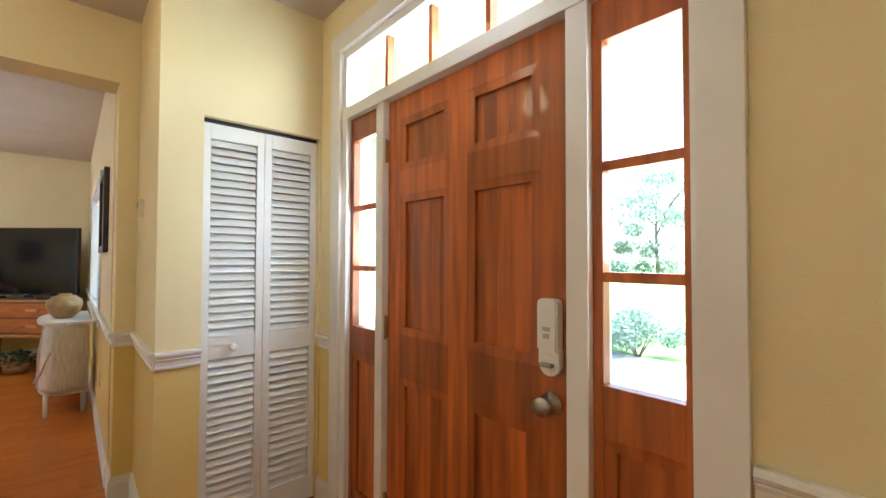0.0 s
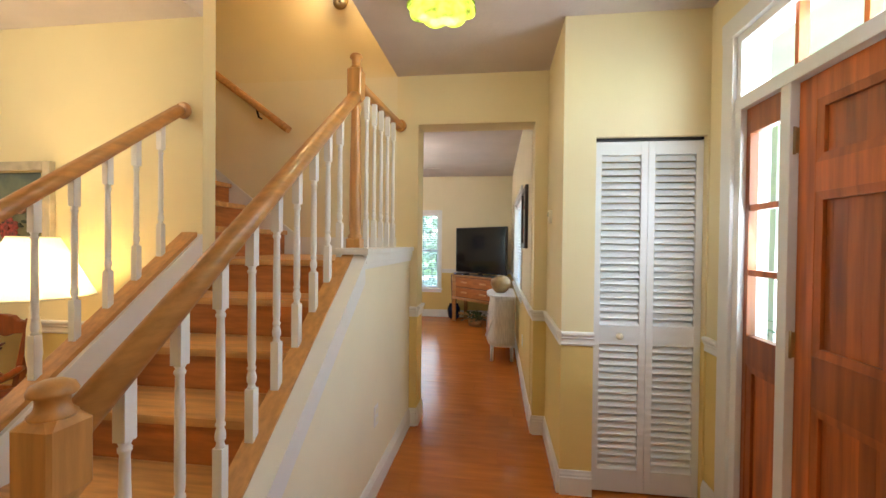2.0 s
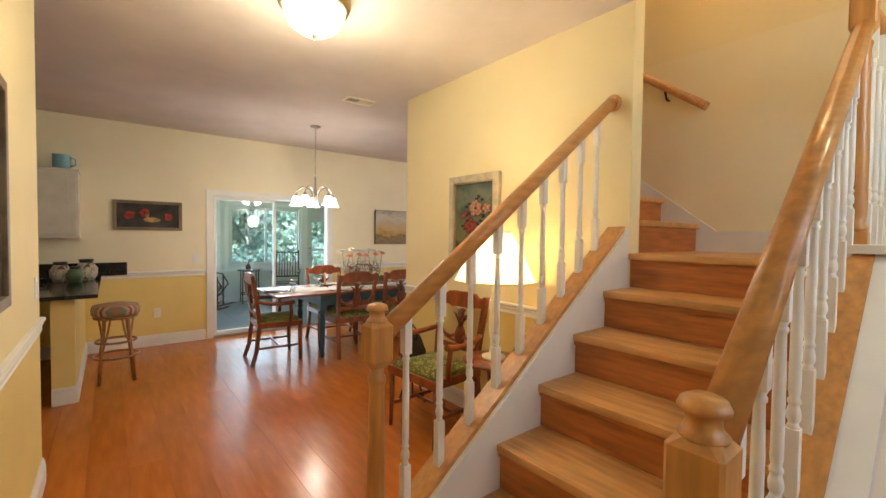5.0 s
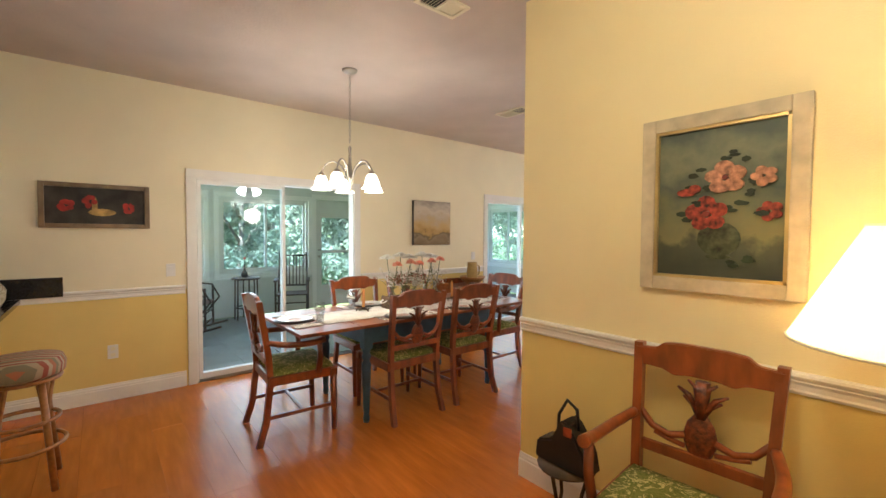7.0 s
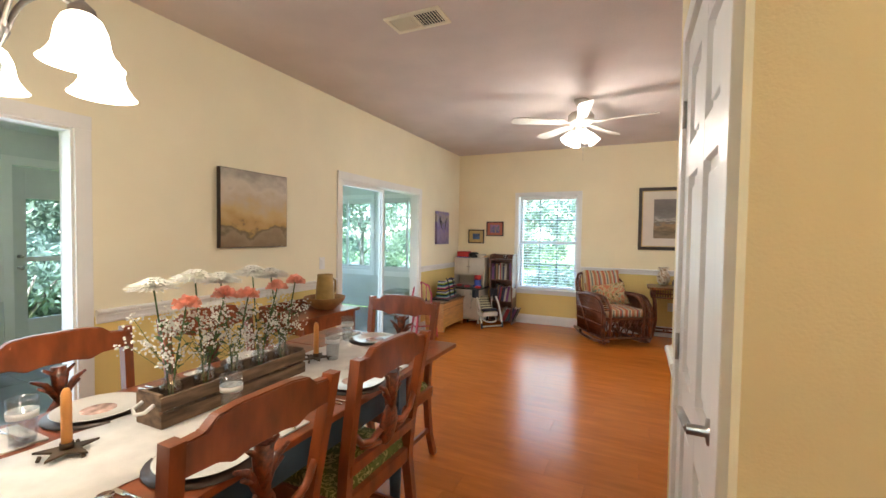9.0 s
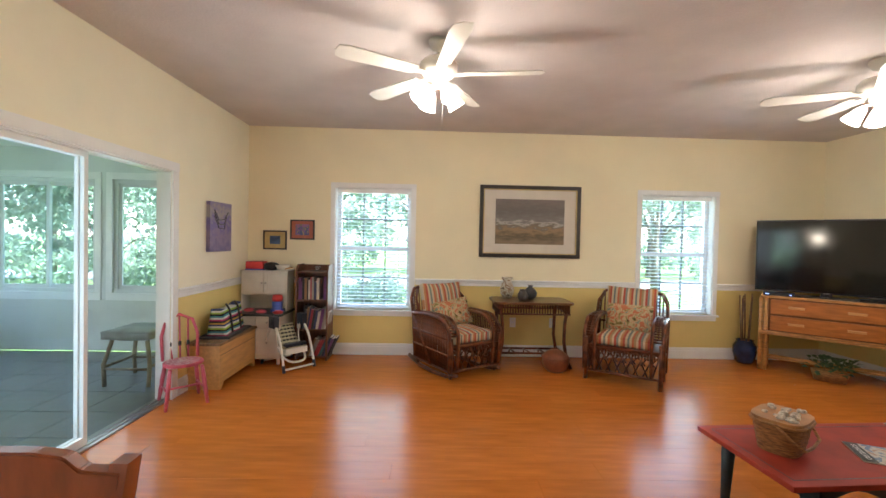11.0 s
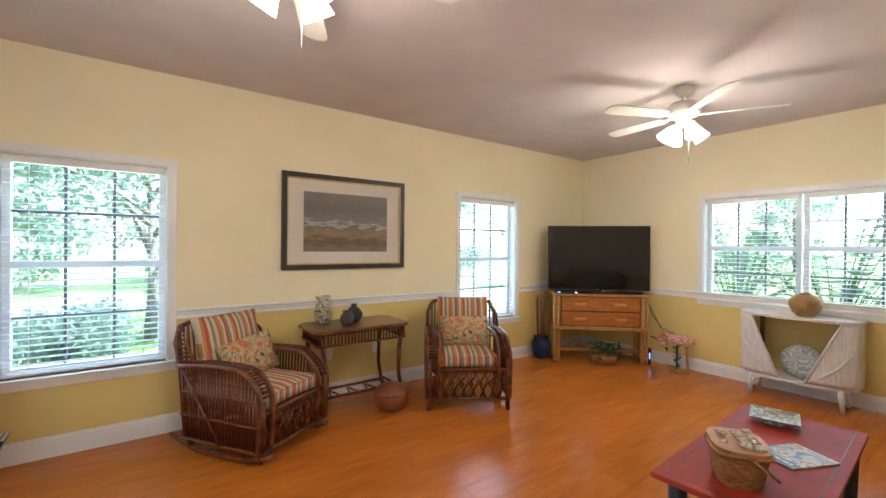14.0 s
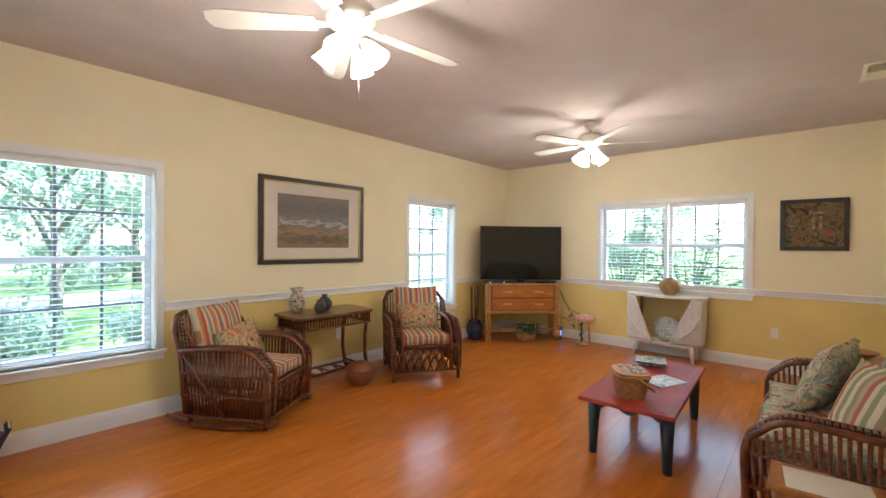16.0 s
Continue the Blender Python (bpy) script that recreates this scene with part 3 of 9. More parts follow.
cd.matrix_world = pose(SX, 2.40, 0, 0, 0, 90)
# local x runs north here, local y runs out into the room's negative side
for x0, x1 in ((0.0, 0.10), (0.30, 0.40), (0.60, 0.70)):
    part("stile", boxes(((x0, -0.03, 0.01), (x1, 0.005, 2.03)), bevel=0.002), M_WHITE, cd)
for z0, z1 in ((0.01, 0.22), (0.82, 0.96), (1.58, 1.68), (1.92, 2.03)):
    for x0, x1 in ((0.10, 0.30), (0.40, 0.60)):
        part("rail", boxes(((x0, -0.0295, z0), (x1, 0.0045, z1))), M_WHITE, cd)
for z0, z1 in ((0.22, 0.82), (0.96, 1.58), (1.68, 1.92)):
    for x0, x1 in ((0.10, 0.30), (0.40, 0.60)):
        bm = boxes(((x0, -0.02, z0), (x1, -0.012, z1)))
        box(bm, (x0 + 0.035, -0.013, z0 + 0.035), (x1 - 0.035, -0.002, z1 - 0.035), 0.006)
        part("panel", bm, M_WHITE, cd)
casing_door = thing("door_trim", pose(SX, 2.40, 0, 0, 0, 90), "white moulded casing round the closet door", "trim", kind="structure")
for x0, x1, z0, z1 in ((-0.075, -0.003, 0, 2.045), (0.703, 0.775, 0, 2.045), (-0.075, 0.775, 2.045, 2.115)):
    part("casing_board", boxes(((x0, -0.003, z0), (x1, 0.018, z1)), bevel=0.004), M_TRIM, casing_door)
hb = bmesh.new()
lathe(hb, [(0.026, 0.005), (0.026, 0.014), (0.011, 0.017), (0.011, 0.05)], (0.055, 0, 1.0), 16, "y")
tube(hb, [(0.055, 0.046, 1.0), (0.10, 0.05, 1.002), (0.165, 0.052, 0.997)], 0.009, 8)
part("door_handle", hb, M_STEEL, cd, "dark nickel lever handle")
for z in (0.25, 1.02, 1.80):
    part("hinge", lathe(bmesh.new(), [(0.006, z - 0.045), (0.006, z + 0.045)], (0.703, 0.012, 0), 8), M_STEEL, cd)


# ---- sliding glass doors ----
def slider(name, y0, y1, h, open_leaf, label):
    d = thing(name, pose(W, y0, 0, 0, 0, 90), label, "sliding door", kind="structure")
    w = y1 - y0
    casing(d, 0, 0, w, h, 0.075, 0.018)
    for ob in d.children:
        ob.matrix_basis = pose(0, 0, 0)
    part("reveal", boxes(((-0.001, 0.002, 0), (0.012, 0.118, h)), ((w - 0.012, 0.002, 0), (w, 0.118, h)), ((0.012, 0.002, h - 0.012), (w - 0.012, 0.118, h))), M_TRIM, d)
    part("track", boxes(((0.0, 0.0, -0.01), (w, 0.12, 0.012)), ((0.0, 0.03, 0.012), (w, 0.036, 0.02)), ((0.0, 0.07, 0.012), (w, 0.076, 0.02))), M_STEEL, d, "aluminium floor track")
    half = w / 2
    f = 0.032
    leaves = ((0.012, half + 0.02, 0.07), (half - 0.02, w - 0.012, 0.035)) if not open_leaf else ((0.012, half + 0.02, 0.07), (0.020, half + 0.024, 0.035))
    for a, b, y in leaves:
        lf = part("leaf", boxes(((a, y, 0.02), (a + f, y + 0.026, h - 0.012)), ((b - f, y, 0.02), (b, y + 0.026, h - 0.012)), ((a + f, y, 0.02), (b - f, y + 0.026, 0.075)), ((a + f, y, h - 0.05), (b - f, y + 0.026, h - 0.012)), bevel=0.002), M_WHITE, d)
        part("pane", boxes(((a + f, y + 0.012, 0.075), (b - f, y + 0.015, h - 0.05))), M_GLASS, lf).visible_shadow = False


slider("door_4", SLIDE[0][0], SLIDE[0][2], SLIDE[0][3], True, "white framed sliding glass door, half open to the sunroom")
slider("door_5", SLIDE[1][0], SLIDE[1][2], SLIDE[1][3], True, "white framed sliding glass door standing open to the sunroom")


# ---- staircase ----
RISE, RUNL, TY = 0.191, 0.261, 0.686
XL, XR = -0.90, 0.02
stair = thing("staircase", pose(0, 0, 0), "oak staircase with white closed stringers, turning at a landing", "staircase", kind="structure")
for k in range(1, 7):
    y = TY + RUNL * (k - 1)
    z = RISE * k
    part("tread", boxes(((XL, y, z - 0.035), (XR, y + RUNL + 0.03, z)), bevel=0.012), M_TREAD, stair)
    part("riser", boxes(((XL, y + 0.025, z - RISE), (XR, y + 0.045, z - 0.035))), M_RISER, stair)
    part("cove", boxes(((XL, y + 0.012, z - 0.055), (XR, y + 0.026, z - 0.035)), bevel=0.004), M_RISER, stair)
LZ = RISE * 7
LY = TY + RUNL * 6
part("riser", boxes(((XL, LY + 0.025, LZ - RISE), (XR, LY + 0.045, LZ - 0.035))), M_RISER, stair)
part("landing", boxes(((XL - 0.02, LY, LZ - 0.035), (XR, OPS, LZ)), bevel=0.010), M_TREAD, stair)
UPX = -0.88
for k in range(1, 9):
    x, z = UPX - 0.245 * (k - 1), LZ + RISE * k
    part("tread", boxes(((x - 0.29, SW + 0.11, z - 0.035), (x, OPS, z)), bevel=0.010), M_TREAD, stair)
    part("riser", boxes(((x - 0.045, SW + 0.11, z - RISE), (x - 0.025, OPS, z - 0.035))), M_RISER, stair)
# skirt board up the back wall, and along the landing
bm = bmesh.new()
prism(bm, [(0.02, LZ), (0.02, LZ + 0.14), (UPX + 0.10, LZ + 0.14), (UPX - 2.0, LZ + 0.14 + 2.1 * RISE / 0.26 + 0.05), (UPX - 2.0, LZ)], OPS - 0.018, OPS + 0.001, "y")
part("skirt_board", bm, M_TRIM, stair)


def rake(y):
    return RISE + (y - TY) * RISE / RUNL


def raking(x0, x1, lo, hi, y0, y1, material, name, parent, cut=None):
    bm = bmesh.new()
    prism(bm, [(y0, rake(y0) + lo), (y1, rake(y1) + lo), (y1, rake(y1) + hi), (y0, rake(y0) + hi)], x0, x1, "x")
    return part(name, bm, material, parent)


Y0, Y1 = 0.66, 2.24
raking(XL - 0.10, XL, -0.36, 0.135, Y0, SW, M_TRIM, "stringer", stair)
raking(XL - 0.118, XL - 0.018, 0.135, 0.160, Y0, Y1, M_OAK, "stringer_cap", stair)
# half wall on the hall side
bm = bmesh.new()
prism(bm, [(0.66, 0), (0.66, rake(0.66) + 0.13), (2.10, rake(2.10) + 0.13), (2.10, 1.375), (OPS, 1.375), (OPS, 0)], 0.02, 0.13, "x")
setting("wall_stair_half", bm, M_CREAM_DAYLIT, "cream plastered half wall under the stair rail")
raking(0.13, 0.145, 0.02, 0.13, 0.66, 2.08, M_TRIM, "rake_trim", stair)
raking(-0.005, 0.078, 0.131, 0.160, 0.66, 2.10, M_OAK, "stringer_cap", stair)
raking(0.078, 0.150, 0.131, 0.150, 0.66, 2.10, M_TRIM, "rake_cap", stair)
part("half_wall_cap", boxes(((-0.01, 2.06, 1.376), (0.165, OPS, 1.408)), ((0.131, 2.08, 1.330), (0.152, OPS, 1.376)), ((0.131, 2.09, 1.30), (0.142, OPS, 1.33)), bevel=0.004), M_TRIM, stair)


def newel(x, y, z0, top, block):
    """An oak post: a chamfered block at the rail, a ringed taper below, a mushroom cap on a collar above."""
    bm = bmesh.new()
    b0, b1 = block
    s = 0.041

    def ring(half, cut, z):
        return [bm.verts.new((x + u, y + v, z)) for u, v in ((half, half - cut), (half - cut, half), (cut - half, half), (-half, half - cut), (-half, cut - half), (cut - half, -half), (half - cut, -half), (half, cut - half))]

    rows = [ring(0.030, 0.012, b0 - 0.020), ring(s, 0.006, b0 + 0.004), ring(s, 0.006, b1 - 0.010), ring(0.031, 0.012, b1 + 0.004)]
    for p, q in zip(rows, rows[1:]):
        for k in range(8):
            bm.faces.new((p[k], p[(k + 1) % 8], q[(k + 1) % 8], q[k]))
    bm.faces.new(rows[0][::-1])
    bm.faces.new(rows[-1])
    if z0 < b0 - 0.3:
        box(bm, (x - s, y - s, z0), (x + s, y + s, z0 + 0.20), 0.008)
        lathe(bm, [(0.038, z0 + 0.195), (0.041, z0 + 0.215), (0.030, z0 + 0.232), (0.035, z0 + 0.27), (0.033, (z0 + b0) / 2), (0.026, b0 - 0.085), (0.031, b0 - 0.068), (0.031, b0 - 0.056), (0.023, b0 - 0.044), (0.026, b0 - 0.015)], (x, y, 0), 20)
    lathe(bm, [(0.034, b1 + 0.002), (0.036, b1 + 0.008), (0.028, b1 + 0.016), (0.025, b1 + 0.024), (0.025, top - 0.030), (0.036, top - 0.025), (0.037, top - 0.019), (0.032, top - 0.008), (0.018, top - 0.001), (0.002, top)], (x, y, 0), 22)
    return part("newel_post", bm, M_OAKPOST, stair)


newel(-0.955, 0.68, 0.0, 1.195, (1.00, 1.128))
newel(0.030, 0.675, 0.0, 1.190, (0.99, 1.122))
newel(-0.005, 2.345, 1.26, 2.52, (2.27, 2.43))
HR = 0.885


def handrail(pts, name="handrail", parent=None, r=(0.030, 0.034), material=None):
    """An oval rail with a flatter underside, along points."""
    bm = bmesh.new()
    prof = [(-0.024, -0.026), (0.024, -0.026), (0.031, -0.008), (0.031, 0.010), (0.020, 0.026), (0.0, 0.031), (-0.020, 0.026), (-0.031, 0.010), (-0.031, -0.008)]
    pts = [Vector(p) for p in pts]
    rings = []
    for k, p in enumerate(pts):
        d = (pts[min(k + 1, len(pts) - 1)] - pts[max(k - 1, 0)]).normalized()
        u = d.cross(Vector((0, 0, 1))).normalized()
        v = u.cross(d).normalized()
        rings.append([bm.verts.new(p + a * u + b * v) for a, b in prof])
    n = len(prof)
    for a, b in zip(rings, rings[1:]):
        for j in range(n):
            bm.faces.new((a[j], a[(j + 1) % n], b[(j + 1) % n], b[j])).smooth = True
    bm.faces.new(rings[0])
    bm.faces.new(rings[-1][::-1])
    return part(name, bm, material or M_OAK, parent or stair)


handrail([(-0.955, 0.70, rake(0.70) + HR), (-1.000, 2.20, rake(2.20) + HR)])
handrail([(0.030, 0.70, rake(0.70) + HR), (0.0, 2.31, rake(2.31) + HR)])
handrail([(0.0, 2.38, 2.35), (0.045, 3.19, 2.35)])
for x, y, z in ((-1.001, 2.225, rake(2.21) + HR), (0.05, 3.20, 2.35)):
    part("rail_rosette", lathe(bmesh.new(), [(0.040, -0.012), (0.048, 0.0), (0.048, 0.014), (0.036, 0.022)], (x, y, z), 18, "y"), M_OAK, stair)


def baluster(h):
    """A white turned baluster of height h: square ends, a small vase over the foot, a long slim shaft."""
    bm = bmesh.new()
    box(bm, (-0.0155, -0.0155, 0), (0.0155, 0.0155, 0.175), 0.003)
    lathe(bm, [(0.0150, 0.174), (0.0110, 0.186), (0.0105, 0.190), (0.0145, 0.197), (0.0155, 0.212), (0.0125, 0.226), (0.0100, 0.232), (0.0140, 0.238), (0.0140, 0.244), (0.0105, 0.250), (0.0130, 0.270), (0.0125, h * 0.62), (0.0105, h - 0.172), (0.0140, h - 0.166), (0.0140, h - 0.160), (0.0105, h - 0.155), (0.0150, h - 0.144)], sides=12)
    box(bm, (-0.0155, -0.0155, h - 0.145), (0.0155, 0.0155, h), 0.003)
    return mesh_of(bm, "baluster", M_TRIM)


BAL = baluster(HR - 0.165 + 0.0)
for k in range(9):
    y = 0.80 + 0.158 * k
    shared("baluster", BAL, stair, pose(-0.955 - 0.03 * (y - 0.7), y, rake(y) + 0.152))
    shared("baluster", BAL, stair, pose(0.030 - 0.0186 * (y - 0.7), y + 0.02, rake(y + 0.02) + 0.148))
BAL2 = baluster(0.93)
for k in range(5):
    shared("baluster", BAL2, stair, pose(0.010 + 0.007 * k, 2.50 + 0.135 * k, 1.405))
# rail on the stairwell wall
wr = thing("wall_handrail", pose(0, 0, 0), "oak handrail on dark brackets on the stairwell wall", "handrail", kind="structure")
handrail([(-0.845, OPS - 0.075, 2.325), (-2.3, OPS - 0.075, 2.325 + 1.455 * RISE / 0.26)], parent=wr, name="rail")
for x in (-1.12, -2.0):
    z = 2.30 + (-0.80 - x) * RISE / 0.26
    part("bracket", tube(bmesh.new(), [(x, OPS, z - 0.09), (x, OPS - 0.04, z - 0.09), (x, OPS - 0.075, z - 0.03)], 0.008, 8), M_BLACK, wr)

# ---- shared small fixtures ----
def plate_cover(name, m, kind="outlet"):
    """A white wall plate with two sockets, or with a rocker switch. Local y points out of the wall."""
    t = thing(name, m, "white plastic %s plate on the wall" % ("double socket" if kind == "outlet" else "light switch"), "wall outlet" if kind == "outlet" else "light switch")
    part("cover", boxes(((-0.036, -0.002, -0.058), (0.036, 0.006, 0.058)), bevel=0.003), M_WHITE, t)
    if kind == "outlet":
        for z in (-0.026, 0.026):
            part("socket", boxes(((-0.016, 0.006, z - 0.014), (0.016, 0.0085, z + 0.014)), bevel=0.001), M_CREAM, t)
    else:
        part("rocker", boxes(((-0.016, 0.006, -0.032), (0.016, 0.011, 0.032)), bevel=0.002), M_WHITE, t)
    return t


plate_cover("wall_outlet", pose(W, 0.44, 0.41, 0, 0, -90))
plate_cover("light_switch", pose(W, 0.86, 1.08, 0, 0, -90), "switch")
plate_cover("light_switch", pose(W, 4.64, 1.10, 0, 0, -90), "switch")
plate_cover("wall_outlet", pose(-2.81, N, 0.42, 0, 0, 180))
plate_cover("wall_outlet", pose(-2.32, N, 0.42, 0, 0, 180))
plate_cover("wall_outlet", pose(-1.90, SW, 0.40, 0, 0, 180))
plate_cover("wall_outlet", pose(0.13, 2.33, 0.45, 0, 0, -90))
plate_cover("wall_outlet", pose(E, 4.40, 0.44, 0, 0, 90))
plate_cover("light_switch", pose(-2.80, -0.33, 1.12, 0, 0, 0), "switch")


def vent(m, w, d, label):
    v = thing("ceiling_vent", m, label, "air vent")
    part("frame", boxes(((0, 0, -0.012), (w, 0.025, 0.001)), ((0, d - 0.025, -0.012), (w, d, 0.001)), ((0, 0.025, -0.012), (0.025, d - 0.025, 0.001)), ((w - 0.025, 0.025, -0.012), (w, d - 0.025, 0.001)), ((w * 0.5 - 0.006, 0.025, -0.012), (w * 0.5 + 0.006, d - 0.025, 0.001)), bevel=0.002), M_CREAM, v)
    # Black sheet under the solid ceiling paints in the duct's unlit hollow.
    part("backing", boxes(((0.02, 0.02, -0.002), (w - 0.02, d - 0.02, 0.0005))), M_BLACK, v, "black sheet standing in for the unlit duct")
    sl = mesh_of(prism(bmesh.new(), [(-0.007, -0.004), (-0.006, -0.005), (0.007, 0.004), (0.006, 0.005)], 0, d - 0.05, "y"), "slat", M_CREAM)
    n = int(w / 0.02) - 2
    for k in range(n):
        x = 0.03 + (w - 0.06) * (k + 0.5) / n
        o = shared("slat", sl, v, pose(x, 0.025, -0.006, 0, 70 if x > w / 2 else -20, 0))
    return v


vent(pose(-4.77, 3.73, H), 0.38, 0.20, "cream metal ceiling air vent over the dining table")
vent(pose(-0.84, 3.56, H), 0.40, 0.26, "cream metal ceiling air vent over the sofa")
vent(pose(-3.39, 1.755, H, 0, 0, 90), 0.295, 0.16, "cream metal ceiling air vent beside the stair wall")



# ---- pictures ----
def picture(name, m, w, h, fw, fd, fmat, label, art, mount=0.0, mmat=None, liner=None):
    """A framed picture; local x to the right, z up from its centre, y out of the wall."""
    p = thing(name, m, label, "picture")
    a, b = w / 2, h / 2
    if fw:
        part("frame", boxes(((-a, 0.0, -b), (-a + fw, fd, b)), ((a - fw, 0.0, -b), (a, fd, b)), ((-a + fw, 0.0, -b), (a - fw, fd, -b + fw)), ((-a + fw, 0.0, b - fw), (a - fw, fd, b)), bevel=0.005), fmat, p)
    if liner:
        i = fw
        part("liner", boxes(((-a + i, 0.0, -b + i), (-a + i + 0.012, fd * 0.8, b - i)), ((a - i - 0.012, 0.0, -b + i), (a - i, fd * 0.8, b - i)), ((-a + i, 0, -b + i), (a - i, fd * 0.8, -b + i + 0.012)), ((-a + i, 0, b - i - 0.012), (a - i, fd * 0.8, b - i))), liner, p)
    base = 0.002 if fw else 0.0
    cw, ch = a - fw, b - fw
    if mount:
        part("mount", boxes(((-cw, base, -ch), (cw, 0.010, ch))), mmat, p, "pale card mount")
        cw, ch = cw - mount, ch - mount * 0.8
    y = 0.0115 if mount else (0.012 if fw else fd)
    part("canvas", boxes(((-cw, 0.001, -ch), (cw, y, ch))), art[0], p)
    for k, (shape, material) in enumerate(art[1:]):
        for q0, (u, v, ru, rv, n, rot) in enumerate(shape):
            bm = bmesh.new()
            c = [(u * cw + ru * math.cos(2 * math.pi * j / n + rot), v * ch + rv * math.sin(2 * math.pi * j / n + rot)) for j in range(n)]
            prism(bm, [(max(-cw, min(cw, q)), max(-ch, min(ch, r))) for q, r in c], y - 0.0005, y + 0.0006 + 0.004 * k + 0.00033 * q0, "y")
            part("brush_stroke", bm, material, p)
    return p


def blob(r, g, b, v=0.25, s=14):
    return mat("oil_paint", (r, g, b), 0.6, var=v, scale=s, bump=0.3, bscale=90)


def flower(u, v, r, n=6, seed=0):
    rr = random.Random(seed)
    return [(u + 0.0, v, r * 0.45, r * 0.45, 8, 0)] + [(u, v, 0.001, 0.001, 3, 0)]


def petals(u, v, r, cw, ch, seed, n=8):
    rr = random.Random(seed)
    return [(u + 0.6 * r / cw * math.cos(6.28 * k / n + rr.random()), v + 0.6 * r / ch * math.sin(6.28 * k / n + rr.random()), r * rr.uniform(0.25, 0.55), r * rr.uniform(0.25, 0.55), 9, rr.random()) for k in range(n)]


def leaves(points, cw, ch, seed):
    rr = random.Random(seed)
    return [(u + rr.uniform(-0.08, 0.08), v + rr.uniform(-0.08, 0.08), rr.uniform(0.012, 0.03), rr.uniform(0.008, 0.016), 6, rr.random() * 3) for u, v in points for _ in range(4)]


def bands(name, rows, scale=(2.0, 6.0), soft=0.08, seed=0.0, h=0.3):
    """A painted landscape: colours from the bottom to the top of a canvas, blurred and broken by brushwork."""
    m = bpy.data.materials.new(name)
    m.use_nodes = True
    t = m.node_tree
    b = t.nodes["Principled BSDF"]
    b.inputs["Roughness"].default_value = 0.55
    tc, sx = t.nodes.new("ShaderNodeTexCoord"), t.nodes.new("ShaderNodeSeparateXYZ")
    t.links.new(tc.outputs["Object"], sx.inputs[0])
    mp, ns = t.nodes.new("ShaderNodeMapping"), t.nodes.new("ShaderNodeTexNoise")
    mp.inputs["Scale"].default_value, mp.inputs["Location"].default_value = (scale[0], 1, scale[1]), (seed, seed, seed)
    ns.inputs["Scale"].default_value, ns.inputs["Detail"].default_value = 3.0, 6
    t.links.new(tc.outputs["Object"], mp.inputs[0])
    t.links.new(mp.outputs[0], ns.inputs["Vector"])
    a = t.nodes.new("ShaderNodeMath")
    a.operation = "MULTIPLY_ADD"
    a.inputs[1].default_value, a.inputs[2].default_value = 0.5 / h, 0.5 - soft * 5
    t.links.new(sx.outputs["Z"], a.inputs[0])
    c = t.nodes.new("ShaderNodeMath")
    c.operation = "MULTIPLY_ADD"
    c.inputs[1].default_value = soft * 10
    t.links.new(ns.outputs[0], c.inputs[0])
    t.links.new(a.outputs[0], c.inputs[2])
    ramp = t.nodes.new("ShaderNodeValToRGB")
    e = ramp.color_ramp.elements
    while len(e) < len(rows):
        e.new(0.5)
    for k, (p, col) in enumerate(rows):
        e[k].position, e[k].color = p, (*col, 1)
    t.links.new(c.outputs[0], ramp.inputs[0])
    t.links.new(ramp.outputs[0], b.inputs["Base Color"])
    return m


M_FRAME_PALE = mat("washed_wood_frame", (0.55, 0.47, 0.34), 0.55, var=0.12, scale=12)
M_GOLD = mat("gilt_liner", (0.55, 0.42, 0.2), 0.4, 0.6, var=0.1)
M_FRAME_DARK = mat("dark_wood_frame", (0.035, 0.026, 0.02), 0.4, var=0.2)
M_FRAME_BROWN = mat("brown_wood_frame", (0.22, 0.15, 0.08), 0.45, var=0.2, scale=10)
M_CARD = mat("card_mount", (0.66, 0.60, 0.52), 0.9, var=0.02)
red, pink, leaf = blob(0.30, 0.042, 0.026, 0.5, 40), blob(0.46, 0.22, 0.14, 0.35, 40), blob(0.018, 0.035, 0.018)
def ellipse(x, z, rx, rz, n=12, rot=0.0):
    """A dab of paint at (x, z) metres from the flower painting's middle."""
    return (x / 0.225, z / 0.3075, rx, rz, n, rot)


def bloom(x, z, r, seed, n=5):
    rr = random.Random(seed)
    return [ellipse(x + 0.62 * r * math.cos(6.283 * k / n + seed), z + 0.62 * r * math.sin(6.283 * k / n + seed), r * rr.uniform(0.46, 0.58), r * rr.uniform(0.40, 0.52), 11, rr.random()) for k in range(n)]


